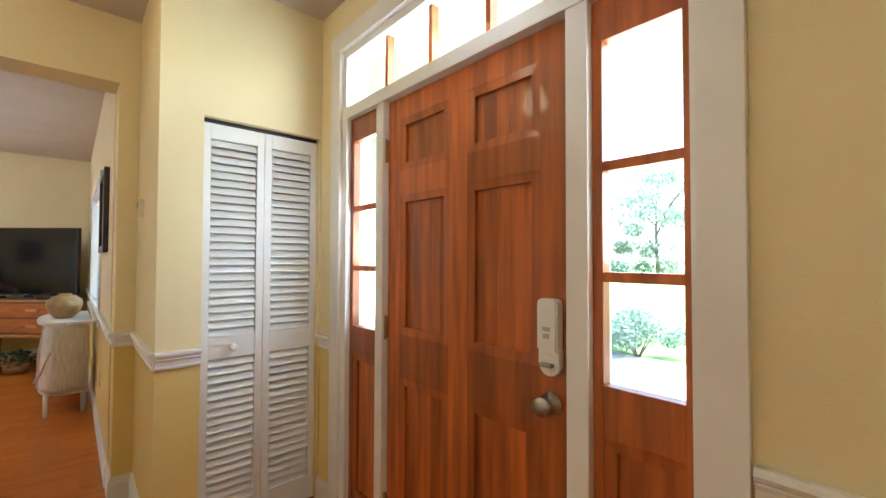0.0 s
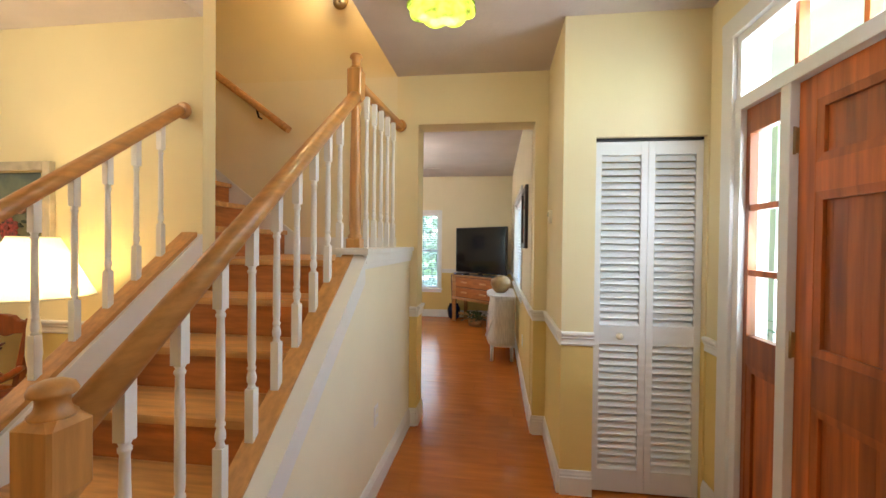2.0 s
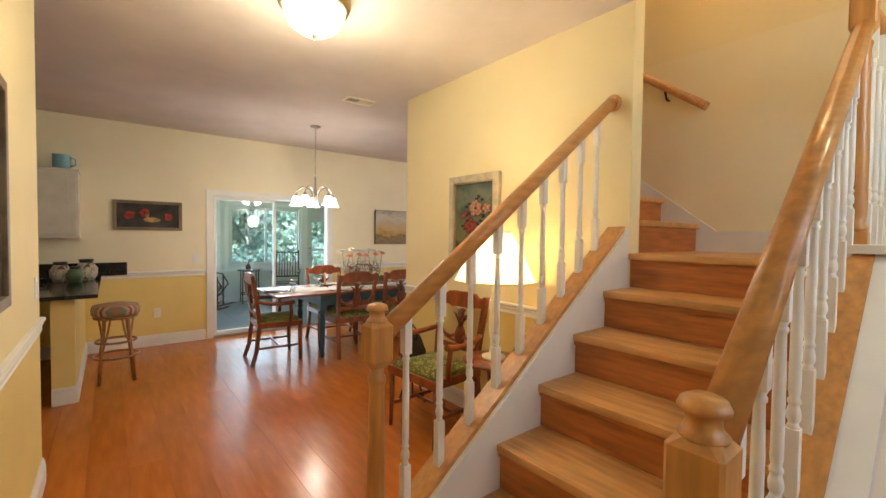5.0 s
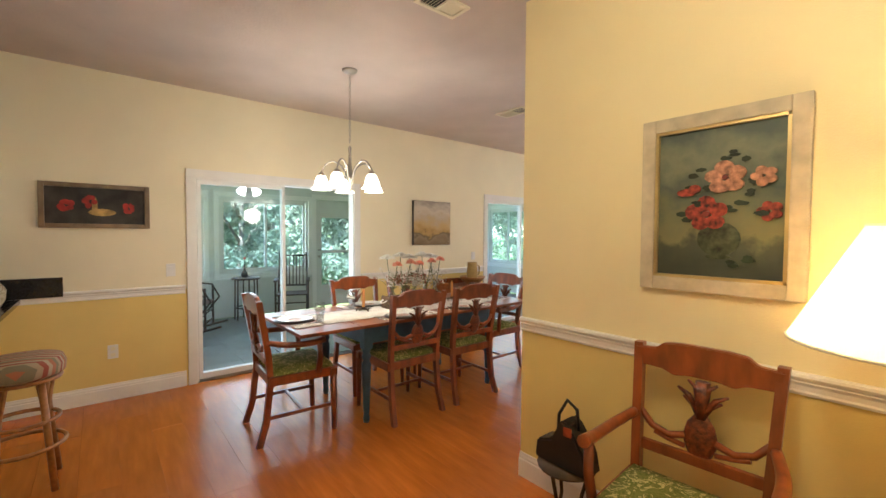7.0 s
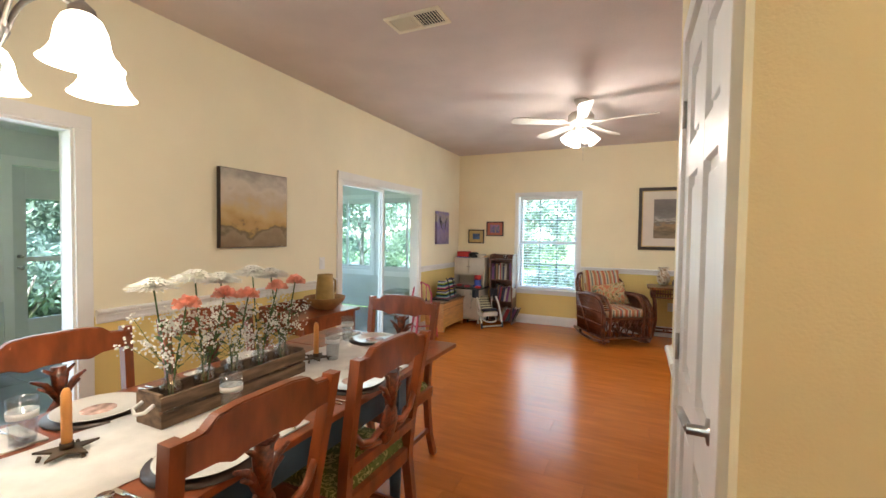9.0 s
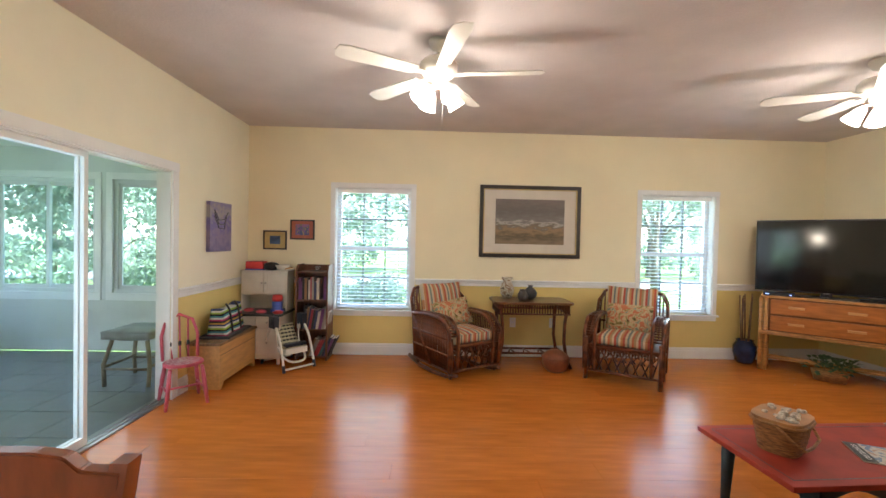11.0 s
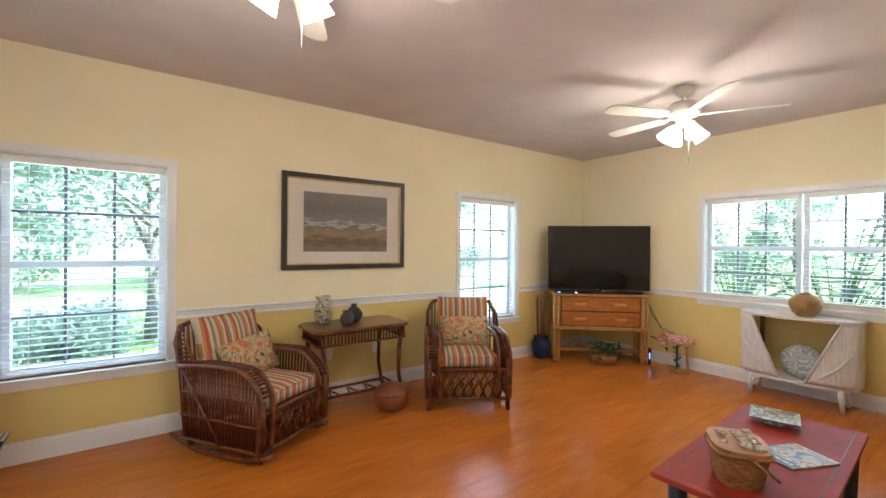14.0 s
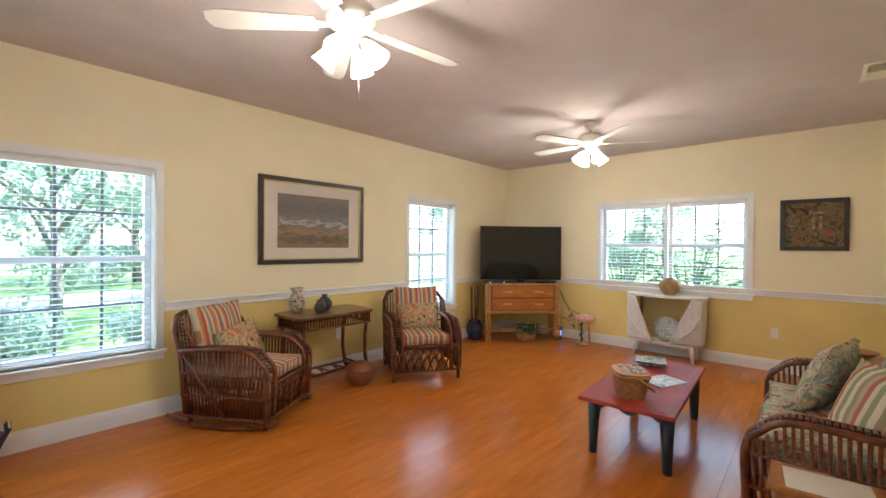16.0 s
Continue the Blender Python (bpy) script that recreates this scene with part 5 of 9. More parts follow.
for k in range(5):
    y = CY0 + 0.072 + k * 0.121
    b = thing("glass_bottle", pose(CX, y, TZ + 0.015), "clear glass bottle of cut flowers in the crate", "bottle", "bottles in the crate")
    part("glass", lathe(bmesh.new(), [(0.034, 0.0), (0.037, 0.01), (0.038, 0.09), (0.030, 0.12), (0.014, 0.14), (0.013, 0.175), (0.016, 0.18), (0.012, 0.18), (0.012, 0.14), (0.035, 0.09), (0.034, 0.012), (0.001, 0.008)], sides=16), M_DRINK, b).visible_shadow = False
    # one white daisy-like bloom, one coral carnation
    for nm, hgt, dx, dy in (("white_chrysanthemum", 0.43 + 0.02 * (k % 2), -0.03 + 0.03 * (k % 2), -0.035), ("coral_carnation", 0.372 + 0.03 * (k == 4) + 0.014 * (k % 2), 0.06, 0.015 + 0.02 * (k % 2))):
        f = thing(nm, pose(CX, y, TZ + 0.015), "white chrysanthemum bloom on a leafy stem" if nm[0] == "w" else "ruffled coral carnation on a leafy stem", "flower", "flowers in the crate")
        part("stem", tube(bmesh.new(), [(0.0, 0.0, 0.02), (dx * 0.3, dy * 0.3, 0.17), (dx, dy, hgt)], 0.0028, 5), M_STEM, f)
        bm = bmesh.new()
        for j in range(7):
            z = 0.16 + 0.022 * j
            t = (z - 0.02) / (hgt - 0.02)
            if t > 0.92:
                break
            a = 2.4 * j + k
            p = Vector((dx * t, dy * t, z))
            q = p + Vector((0.035 * math.cos(a), 0.035 * math.sin(a), 0.018))
            u = Vector((-math.sin(a), math.cos(a), 0)) * 0.010
            mid = (p + q) / 2 + Vector((0, 0, 0.008))
            v4 = [bm.verts.new(c) for c in (p, mid + u, q, mid - u)]
            bm.faces.new(v4)
        part("leaves", bm, M_STEM, f)
        bm = bmesh.new()
        if nm[0] == "w":
            for ring, (r0, up, cnt) in enumerate(((0.080, -0.008, 30), (0.084, -0.003, 32), (0.076, 0.003, 28), (0.060, 0.008, 22), (0.044, 0.013, 17), (0.026, 0.017, 11))):
                for j in range(cnt):
                    a = 2 * math.pi * j / cnt + ring * 0.2 + rr.uniform(-0.05, 0.05)
                    d, s = Vector((math.cos(a), math.sin(a), 0)), Vector((-math.sin(a), math.cos(a), 0)) * 0.0078
                    c0 = Vector((dx, dy, hgt + 0.004 + up * 0.4))
                    p1, p2 = c0 + d * r0 * 0.6 + Vector((0, 0, up + 0.007)), c0 + d * r0 + Vector((0, 0, up + rr.uniform(-0.002, 0.006)))
                    vv = [bm.verts.new(c) for c in (c0, p1 + s, p2, p1 - s)]
                    bm.faces.new(vv)
        else:
            for j in range(90):
                a, e = rr.uniform(0, 6.28), rr.uniform(-0.1, 1.4)
                d = Vector((math.cos(a) * math.cos(e), math.sin(a) * math.cos(e), math.sin(e) * 0.8))
                c0 = Vector((dx, dy, hgt))
                s = d.cross(Vector((0.3, 0.2, 1))).normalized() * 0.010
                w = d.cross(s).normalized() * 0.004
                tip = c0 + d * rr.uniform(0.026, 0.046)
                vv = [bm.verts.new(c) for c in (c0 + d * 0.004, tip + s + w, tip + d * 0.003 - w, tip - s + w)]
                bm.faces.new(vv)
        part("petals", bm, M_PETAL_W if nm[0] == "w" else M_PETAL_P, f)
# sprays of small white blossom
gyp = thing("baby_breath", pose(0, 0, 0), "airy sprays of tiny white blossom among the flowers", "flower", kind="stuff")
bmb, bms = bmesh.new(), bmesh.new()
for k in range(5):
    y = CY0 + 0.072 + k * 0.121
    for j in range(15):
        a, sp = rr.uniform(0, 6.28), rr.uniform(0.02, 0.13)
        top = Vector((CX + sp * math.cos(a), y + sp * math.sin(a) * 1.1 - (0.03 if k == 0 else 0), TZ + rr.uniform(0.18, 0.36)))
        tube(bms, [(CX, y, TZ + 0.15), top], 0.0009, 4)
        for q in range(20):
            c = top + Vector((rr.gauss(0, 0.017), rr.gauss(0, 0.017), rr.gauss(0, 0.017)))
            bmesh.ops.create_icosphere(bmb, subdivisions=1, radius=rr.uniform(0.0028, 0.0052), matrix=Matrix.Translation(c))
part("blossom", bmb, M_PETAL_W, gyp)
part("twigs", bms, M_STEM, gyp)

# ---- console with jug and bowl between the sliding doors ----
ct = thing("console_table", pose(-5.76, 4.22, 0), "small reddish wooden console table with a raised back edge", "table")
part("tabletop", boxes(((-0.24, -0.36, 0.70), (0.20, 0.38, 0.725)), bevel=0.005), M_CHERRY, ct)
part("apron", boxes(((-0.20, -0.32, 0.60), (0.17, -0.30, 0.70)), ((-0.20, 0.32, 0.60), (0.17, 0.34, 0.70)), ((0.15, -0.30, 0.60), (0.17, 0.32, 0.70))), M_CHERRY, ct)
part("gallery", boxes(((-0.24, -0.36, 0.725), (-0.22, 0.38, 0.80)), ((-0.22, -0.36, 0.725), (0.10, -0.345, 0.775)), bevel=0.003), M_CHERRY, ct)
for x in (-0.21, 0.16):
    for y in (-0.31, 0.33):
        part("leg", tube(bmesh.new(), [(x, y, 0.70), (x, y, 0.0)], 0.024, 4, 0.016), M_CHERRY, ct)
bw = thing("wooden_bowl", pose(-5.76, 4.36, 0.725), "wide turned wooden bowl on the console", "bowl")
M_BOWL = mat("bowl_wood", (0.34, 0.17, 0.055), 0.45, var=0.15, scale=20)
part("bowl_body", lathe(bmesh.new(), [(0.07, 0.0), (0.09, 0.01), (0.15, 0.06), (0.18, 0.105), (0.175, 0.11), (0.145, 0.07), (0.085, 0.022), (0.001, 0.018)], sides=28), M_BOWL, bw)
jg = thing("stoneware_jug", pose(-5.76, 4.36, 0.745), "tan stoneware jug with a handle standing in a bowl", "jug")
M_JUG = mat("tan_stoneware", (0.42, 0.28, 0.09), 0.35, var=0.15, scale=10)
part("jug_body", lathe(bmesh.new(), [(0.075, 0.0), (0.085, 0.02), (0.078, 0.15), (0.066, 0.26), (0.070, 0.285), (0.062, 0.285), (0.068, 0.15), (0.07, 0.02), (0.001, 0.015)], sides=24), M_JUG, jg)
part("handle", tube(bmesh.new(), [(0.01, 0.07, 0.25), (0.01, 0.125, 0.22), (0.01, 0.125, 0.13), (0.01, 0.08, 0.09)], 0.010, 8), M_JUG, jg)

# ---- lamp table beside the armchair ----
M_SHADE = mat("pleated_cream_shade", (0.85, 0.75, 0.52), 0.9, var=0.05, stretch=(40, 40, 1))
_b = M_SHADE.node_tree.nodes["Principled BSDF"]
_b.inputs["Emission Color"].default_value, _b.inputs["Emission Strength"].default_value = (1.0, 0.84, 0.56, 1), 0.11
let_through(M_SHADE, (0.95, 0.86, 0.66), 0.5)
lt = thing("side_table", pose(-1.62, 1.93, 0), "small round wooden lamp table beside the staircase", "table")
part("tabletop", lathe(bmesh.new(), [(0.19, 0.60), (0.20, 0.61), (0.20, 0.625), (0.001, 0.628)], sides=28), M_CHERRY, lt)
part("pedestal", lathe(bmesh.new(), [(0.11, 0.0), (0.10, 0.03), (0.03, 0.06), (0.028, 0.4), (0.05, 0.58), (0.09, 0.60)], sides=16), M_CHERRY, lt)
tl = thing("table_lamp", pose(-1.62, 1.93, 0.628), "lit table lamp with a wide cream shade and ivory base", "lamp")
part("base", lathe(bmesh.new(), [(0.075, 0.0), (0.078, 0.018), (0.03, 0.035), (0.022, 0.10), (0.036, 0.20), (0.030, 0.34), (0.018, 0.43), (0.022, 0.45), (0.008, 0.47), (0.008, 0.55)], sides=20), M_CREAM, tl)
sh = part("shade", lathe(bmesh.new(), [(0.26, 0.51), (0.105, 0.82), (0.103, 0.82), (0.258, 0.51)], sides=40), M_SHADE, tl, "wide cream pleated shade, lit")
for rad, z in ((0.26, 0.51), (0.104, 0.82)):
    bm = bmesh.new()
    tube(bm, [(rad * math.cos(a), rad * math.sin(a), z) for a in (2 * math.pi * k / 32 for k in range(33))], 0.004, 5, cap=False)
    part("shade_rim", bm, M_CREAM, sh)
part("finial", lathe(bmesh.new(), [(0.004, 0.80), (0.004, 0.845), (0.012, 0.855), (0.010, 0.87), (0.001, 0.88)], sides=12), M_CREAM, tl)
lamp("table_lamp_bulb", "POINT", 4.2, pose(-1.62, 1.93, 1.27), (1.0, 0.74, 0.40), radius=0.05)

# dark basket on a small stand by the armchair
bs = thing("plant_stand", pose(-2.68, 2.02, 0), "small dark metal stand beside the armchair", "stand")
part("shelf", lathe(bmesh.new(), [(0.13, 0.34), (0.135, 0.35), (0.001, 0.352)], sides=20), M_IRON, bs)
for k in range(3):
    a = 2.1 * k + 0.4
    part("leg", tube(bmesh.new(), [(0.10 * math.cos(a), 0.10 * math.sin(a), 0.345), (0.06 * math.cos(a), 0.06 * math.sin(a), 0.18), (0.13 * math.cos(a), 0.13 * math.sin(a), 0.0)], 0.009, 6), M_IRON, bs)
bag = thing("black_bag", pose(-2.68, 2.02, 0.352), "small black leather bag with a looped handle on a stand", "bag")
bm = bmesh.new()
prism(bm, [(-0.14, 0.0), (0.14, 0.0), (0.12, 0.10), (0.04, 0.21), (0.0, 0.22), (-0.05, 0.12), (-0.13, 0.09)], -0.06, 0.06, "y", 0.01)
part("bag_body", bm, mat("black_leather", (0.02, 0.018, 0.016), 0.45, var=0.2, bump=0.3), bag)
part("handle", tube(bmesh.new(), [(-0.05, 0, 0.10), (-0.045, 0, 0.22), (0.0, 0, 0.30), (0.05, 0, 0.27), (0.06, 0, 0.18)], 0.008, 8), M_BLACK, bag)
part("red_tag", boxes(((0.02, -0.064, 0.16), (0.06, -0.055, 0.20)), bevel=0.002), blob(0.35, 0.06, 0.02), bag, "small red tag")


# ---- lamps ----
M_OPAL = glow("lit_opal_glass", (1.0, 0.90, 0.74), 0.65)
M_OPAL2 = glow("lit_frosted_glass", (1.0, 0.93, 0.82), 0.75)


def chandelier(x, y):
    c = thing("chandelier", pose(x, y, 0.0), "five-armed nickel chandelier with lit white bell shades", "chandelier")
    part("canopy", lathe(bmesh.new(), [(0.062, H), (0.062, H - 0.008), (0.05, H - 0.02), (0.012, H - 0.03)], sides=20), M_STEEL, c)
    bm = bmesh.new()
    for k in range(20):
        z = H - 0.03 - 0.0275 * k
        lathe_pts = [(0.008 * math.cos(a) * (k % 2), 0.008 * math.cos(a) * (1 - k % 2), z - 0.0145 + 0.018 * math.sin(a)) for a in (2 * math.pi * j / 8 for j in range(9))]
        tube(bm, lathe_pts, 0.002, 5, cap=False)
    part("chain", bm, M_STEEL, c)
    part("stem", lathe(bmesh.new(), [(0.006, 2.13), (0.014, 2.11), (0.010, 2.08), (0.012, 2.0), (0.022, 1.90), (0.030, 1.86), (0.012, 1.82), (0.010, 1.79), (0.018, 1.775), (0.004, 1.75)], sides=14), M_STEEL, c)
    for k in range(5):
        a = 2 * math.pi * k / 5 + 0.35
        d = Vector((math.cos(a), math.sin(a), 0))
        part("arm", tube(bmesh.new(), bend([Vector((0, 0, 1.86)) + d * 0.02, Vector((0, 0, 1.95)) + d * 0.055, Vector((0, 0, 2.0)) + d * 0.12, Vector((0, 0, 1.985)) + d * 0.182, Vector((0, 0, 1.93)) + d * 0.223, Vector((0, 0, 1.89)) + d * 0.228]), 0.0065, 8), M_STEEL, c)
        q = d * 0.228
        s = part("shade", lathe(bmesh.new(), [(0.022, 1.890), (0.038, 1.876), (0.049, 1.85), (0.055, 1.812), (0.068, 1.783), (0.082, 1.772), (0.079, 1.772), (0.052, 1.812), (0.045, 1.85), (0.020, 1.885)], (q.x, q.y, 0), 20), M_OPAL, c, "lit white glass bell shade")
        part("cup", lathe(bmesh.new(), [(0.010, 1.915), (0.026, 1.90), (0.028, 1.875), (0.02, 1.87)], (q.x, q.y, 0), 14), M_STEEL, s)
    lamp("chandelier_bulbs", "POINT", 3.0, pose(x, y, 1.64), (1.0, 0.86, 0.66), radius=0.10)


chandelier(-4.70, 1.95)
dm = thing("ceiling_light", pose(-2.02, 0.88, 0), "lit flush ceiling light with a white bowl and bronze rim", "ceiling light")
part("rim", lathe(bmesh.new(), [(0.195, H), (0.20, H - 0.035), (0.188, H - 0.065), (0.168, H - 0.072), (0.158, H - 0.035)], sides=32), M_BRASS, dm, "bronze rim")
part("bowl", lathe(bmesh.new(), [(0.167, H - 0.065), (0.162, H - 0.105), (0.132, H - 0.16), (0.078, H - 0.198), (0.001, H - 0.21)], sides=32), M_OPAL, dm, "lit white glass bowl")
part("finial", lathe(bmesh.new(), [(0.012, H - 0.207), (0.017, H - 0.218), (0.006, H - 0.236), (0.001, H - 0.242)], sides=12), M_BRASS, dm)
lamp("ceiling_light_bulb", "POINT", 3.7, pose(-2.02, 0.88, H - 0.42), (1.0, 0.86, 0.58), radius=0.12)

pd = thing("pendant_light", pose(0.52, 2.10, 0), "green scalloped art-glass ceiling shade in the hall", "ceiling light")
bm = bmesh.new()
n = 48
prof = [(0.02, H - 0.05), (0.08, H - 0.06), (0.13, H - 0.09), (0.165, H - 0.125), (0.16, H - 0.135)]
rings = []
for r, z in prof:
    rings.append([bm.verts.new(((r + (0.012 * abs(math.sin(5 * 2 * math.pi * k / n / 2 * 1.6)) if r > 0.1 else 0)) * math.cos(2 * math.pi * k / n), (r + (0.012 * abs(math.sin(8 * math.pi * k / n)) if r > 0.1 else 0)) * math.sin(2 * math.pi * k / n), z - (0.012 * abs(math.sin(8 * math.pi * k / n)) if r > 0.12 else 0))) for k in range(n)])
for a, b in zip(rings, rings[1:]):
    for j in range(n):
        bm.faces.new((a[j], a[(j + 1) % n], b[(j + 1) % n], b[j])).smooth = True
M_GREEN_GLASS = mat("green_art_glass", (0.30, 0.42, 0.05), 0.2, var=0.4, scale=18)
_g = M_GREEN_GLASS.node_tree.nodes["Principled BSDF"]
_g.inputs["Emission Color"].default_value, _g.inputs["Emission Strength"].default_value = (0.42, 0.55, 0.06, 1), 0.05
part("shade", bm, M_GREEN_GLASS, pd, "mottled green glass shade")
part("canopy", lathe(bmesh.new(), [(0.06, H), (0.06, H - 0.02), (0.025, H - 0.03), (0.02, H - 0.055)], sides=20), M_BRASS, pd)
lamp("hall_bulb", "POINT", 1.0, pose(0.52, 2.10, H - 0.20), (1.0, 0.86, 0.62), radius=0.10)

# Wall light added above the view; it gives the stairwell its warm glow.
sl = thing("wall_light", pose(-0.45, OPS, 3.35), "added unseen wall light that warms the stairwell, bronze with a lit glass shade", "wall light")
part("back_plate", lathe(bmesh.new(), [(0.06, 0.0), (0.06, -0.012), (0.03, -0.02)], sides=18, axis="y"), M_BRASS, sl)
part("arm", tube(bmesh.new(), [(0, -0.015, 0), (0, -0.09, 0.0), (0, -0.11, 0.03)], 0.010, 8), M_BRASS, sl)
part("shade", lathe(bmesh.new(), [(0.03, 0.03), (0.07, 0.10), (0.075, 0.14), (0.07, 0.14), (0.025, 0.035)], (0, -0.11, 0), 20), M_OPAL, sl)
lamp("stairwell_fill", "POINT", 2.2, pose(-0.45, OPS - 0.25, 3.62), (1.0, 0.66, 0.32), radius=0.06)
# thermostat
th = thing("thermostat", pose(1.18, 2.98, 1.63, 0, 0, 90), "small white wall thermostat on the hall wall", "thermostat")
part("case", boxes(((-0.03, -0.001, -0.045), (0.03, 0.024, 0.045)), bevel=0.006), M_CREAM, th)
part("display", boxes(((-0.02, 0.024, 0.0), (0.02, 0.026, 0.03))), mat("grey_display", (0.2, 0.22, 0.2), 0.3), th)

# ---- wicker seats ----
M_RATTAN = mat("dark_stained_rattan", (0.17, 0.046, 0.014), 0.34, var=0.35, scale=14, bump=0.2, bscale=80, coat=0.12, spec=0.4)
STRIPE = [(0.46, 0.10, 0.06), (0.60, 0.48, 0.32), (0.19, 0.22, 0.20), (0.58, 0.46, 0.30), (0.50, 0.15, 0.07), (0.36, 0.25, 0.13), (0.58, 0.47, 0.32), (0.44, 0.09, 0.06), (0.22, 0.25, 0.22), (0.62, 0.52, 0.37), (0.52, 0.24, 0.10)]
M_STRIPE = pattern("striped_cushion_cloth", STRIPE, 4.4, "stripe")
PRINT = [(0.11, 0.06, 0.03), (0.26, 0.21, 0.07), (0.52, 0.41, 0.23), (0.50, 0.17, 0.08), (0.54, 0.43, 0.25), (0.20, 0.26, 0.19), (0.54, 0.42, 0.24)]
M_PRINT = pattern("paisley_print_cloth", PRINT, 9, "print")
M_PRINT2 = pattern("reef_print_cloth", [(0.13, 0.14, 0.12), (0.40, 0.15, 0.09), (0.52, 0.44, 0.30), (0.25, 0.30, 0.24), (0.50, 0.42, 0.28), (0.38, 0.30, 0.16), (0.20, 0.22, 0.20)], 8, "print", seed=3.0)


def cushion(parent, name, size, m, material, label, puff=0.35, seed=0):
    """A stuffed box: edges pinched in, middle swollen, with a piped seam."""
    rr = random.Random(seed)
    bm = bmesh.new()
    w, d, h = size
    n = 10
    top, bot = [], []
    for j in range(n + 1):
        rt, rb = [], []
        for i in range(n + 1):
            u, v = 2 * i / n - 1, 2 * j / n - 1
            e = (1 - abs(u) ** 4) * (1 - abs(v) ** 4)
            pin = 1 - 0.05 * (1 - abs(u) ** 3) * abs(v) ** 3 - 0.0
            x, y = u * w / 2 * (1 - 0.05 * (1 - v * v) * abs(u) ** 3), v * d / 2 * (1 - 0.05 * (1 - u * u) * abs(v) ** 3)
            z = h / 2 * ((1 - puff) * (e > 0) + puff * e) + rr.uniform(-0.003, 0.003)
            if e <= 1e-6:
                z = h / 2 * (1 - puff) * 0.9
            rt.append(bm.verts.new((x, y, z)))
            rb.append(bm.verts.new((x, y, -z)))
        top.append(rt)
        bot.append(rb)
    for j in range(n):
        for i in range(n):
            bm.faces.new((top[j][i], top[j][i + 1], top[j + 1][i + 1], top[j + 1][i])).smooth = True
            bm.faces.new((bot[j][i], bot[j + 1][i], bot[j + 1][i + 1], bot[j][i + 1])).smooth = True
    rim = [(0, i) for i in range(n)] + [(j, n) for j in range(n)] + [(n, n - i) for i in range(n)] + [(n - j, 0) for j in range(n)]
    for (a, b), (c, d2) in zip(rim, rim[1:] + rim[:1]):
        bm.faces.new((top[a][b], bot[a][b], bot[c][d2], top[c][d2])).smooth = True
    pts = [top[a][b].co.copy() for a, b in rim]
    ob = part(name, bm, material, parent, label)
    ob.matrix_basis = m
    pb = tube(bmesh.new(), pts + pts[:2], 0.005, 5, cap=False)
    part("piping", pb, material, ob)
    return ob


BARS = {}


def bar(parent, name, p, q, r, material=None):
    """A straight round cane; canes of one thickness share a mesh of unit length."""
    material = material or M_RATTAN
    key = (round(r, 4), material.name)
    if key not in BARS:
        BARS[key] = mesh_of(tube(bmesh.new(), [(0, 0, 0), (0, 0, 1)], r, 6), "cane", material)
    p, q = Vector(p), Vector(q)
    m = Matrix.Translation(p) @ (q - p).to_track_quat("Z", "Y").to_matrix().to_4x4() @ Matrix.Diagonal((1, 1, (q - p).length, 1))
    return shared(name, BARS[key], parent, m)


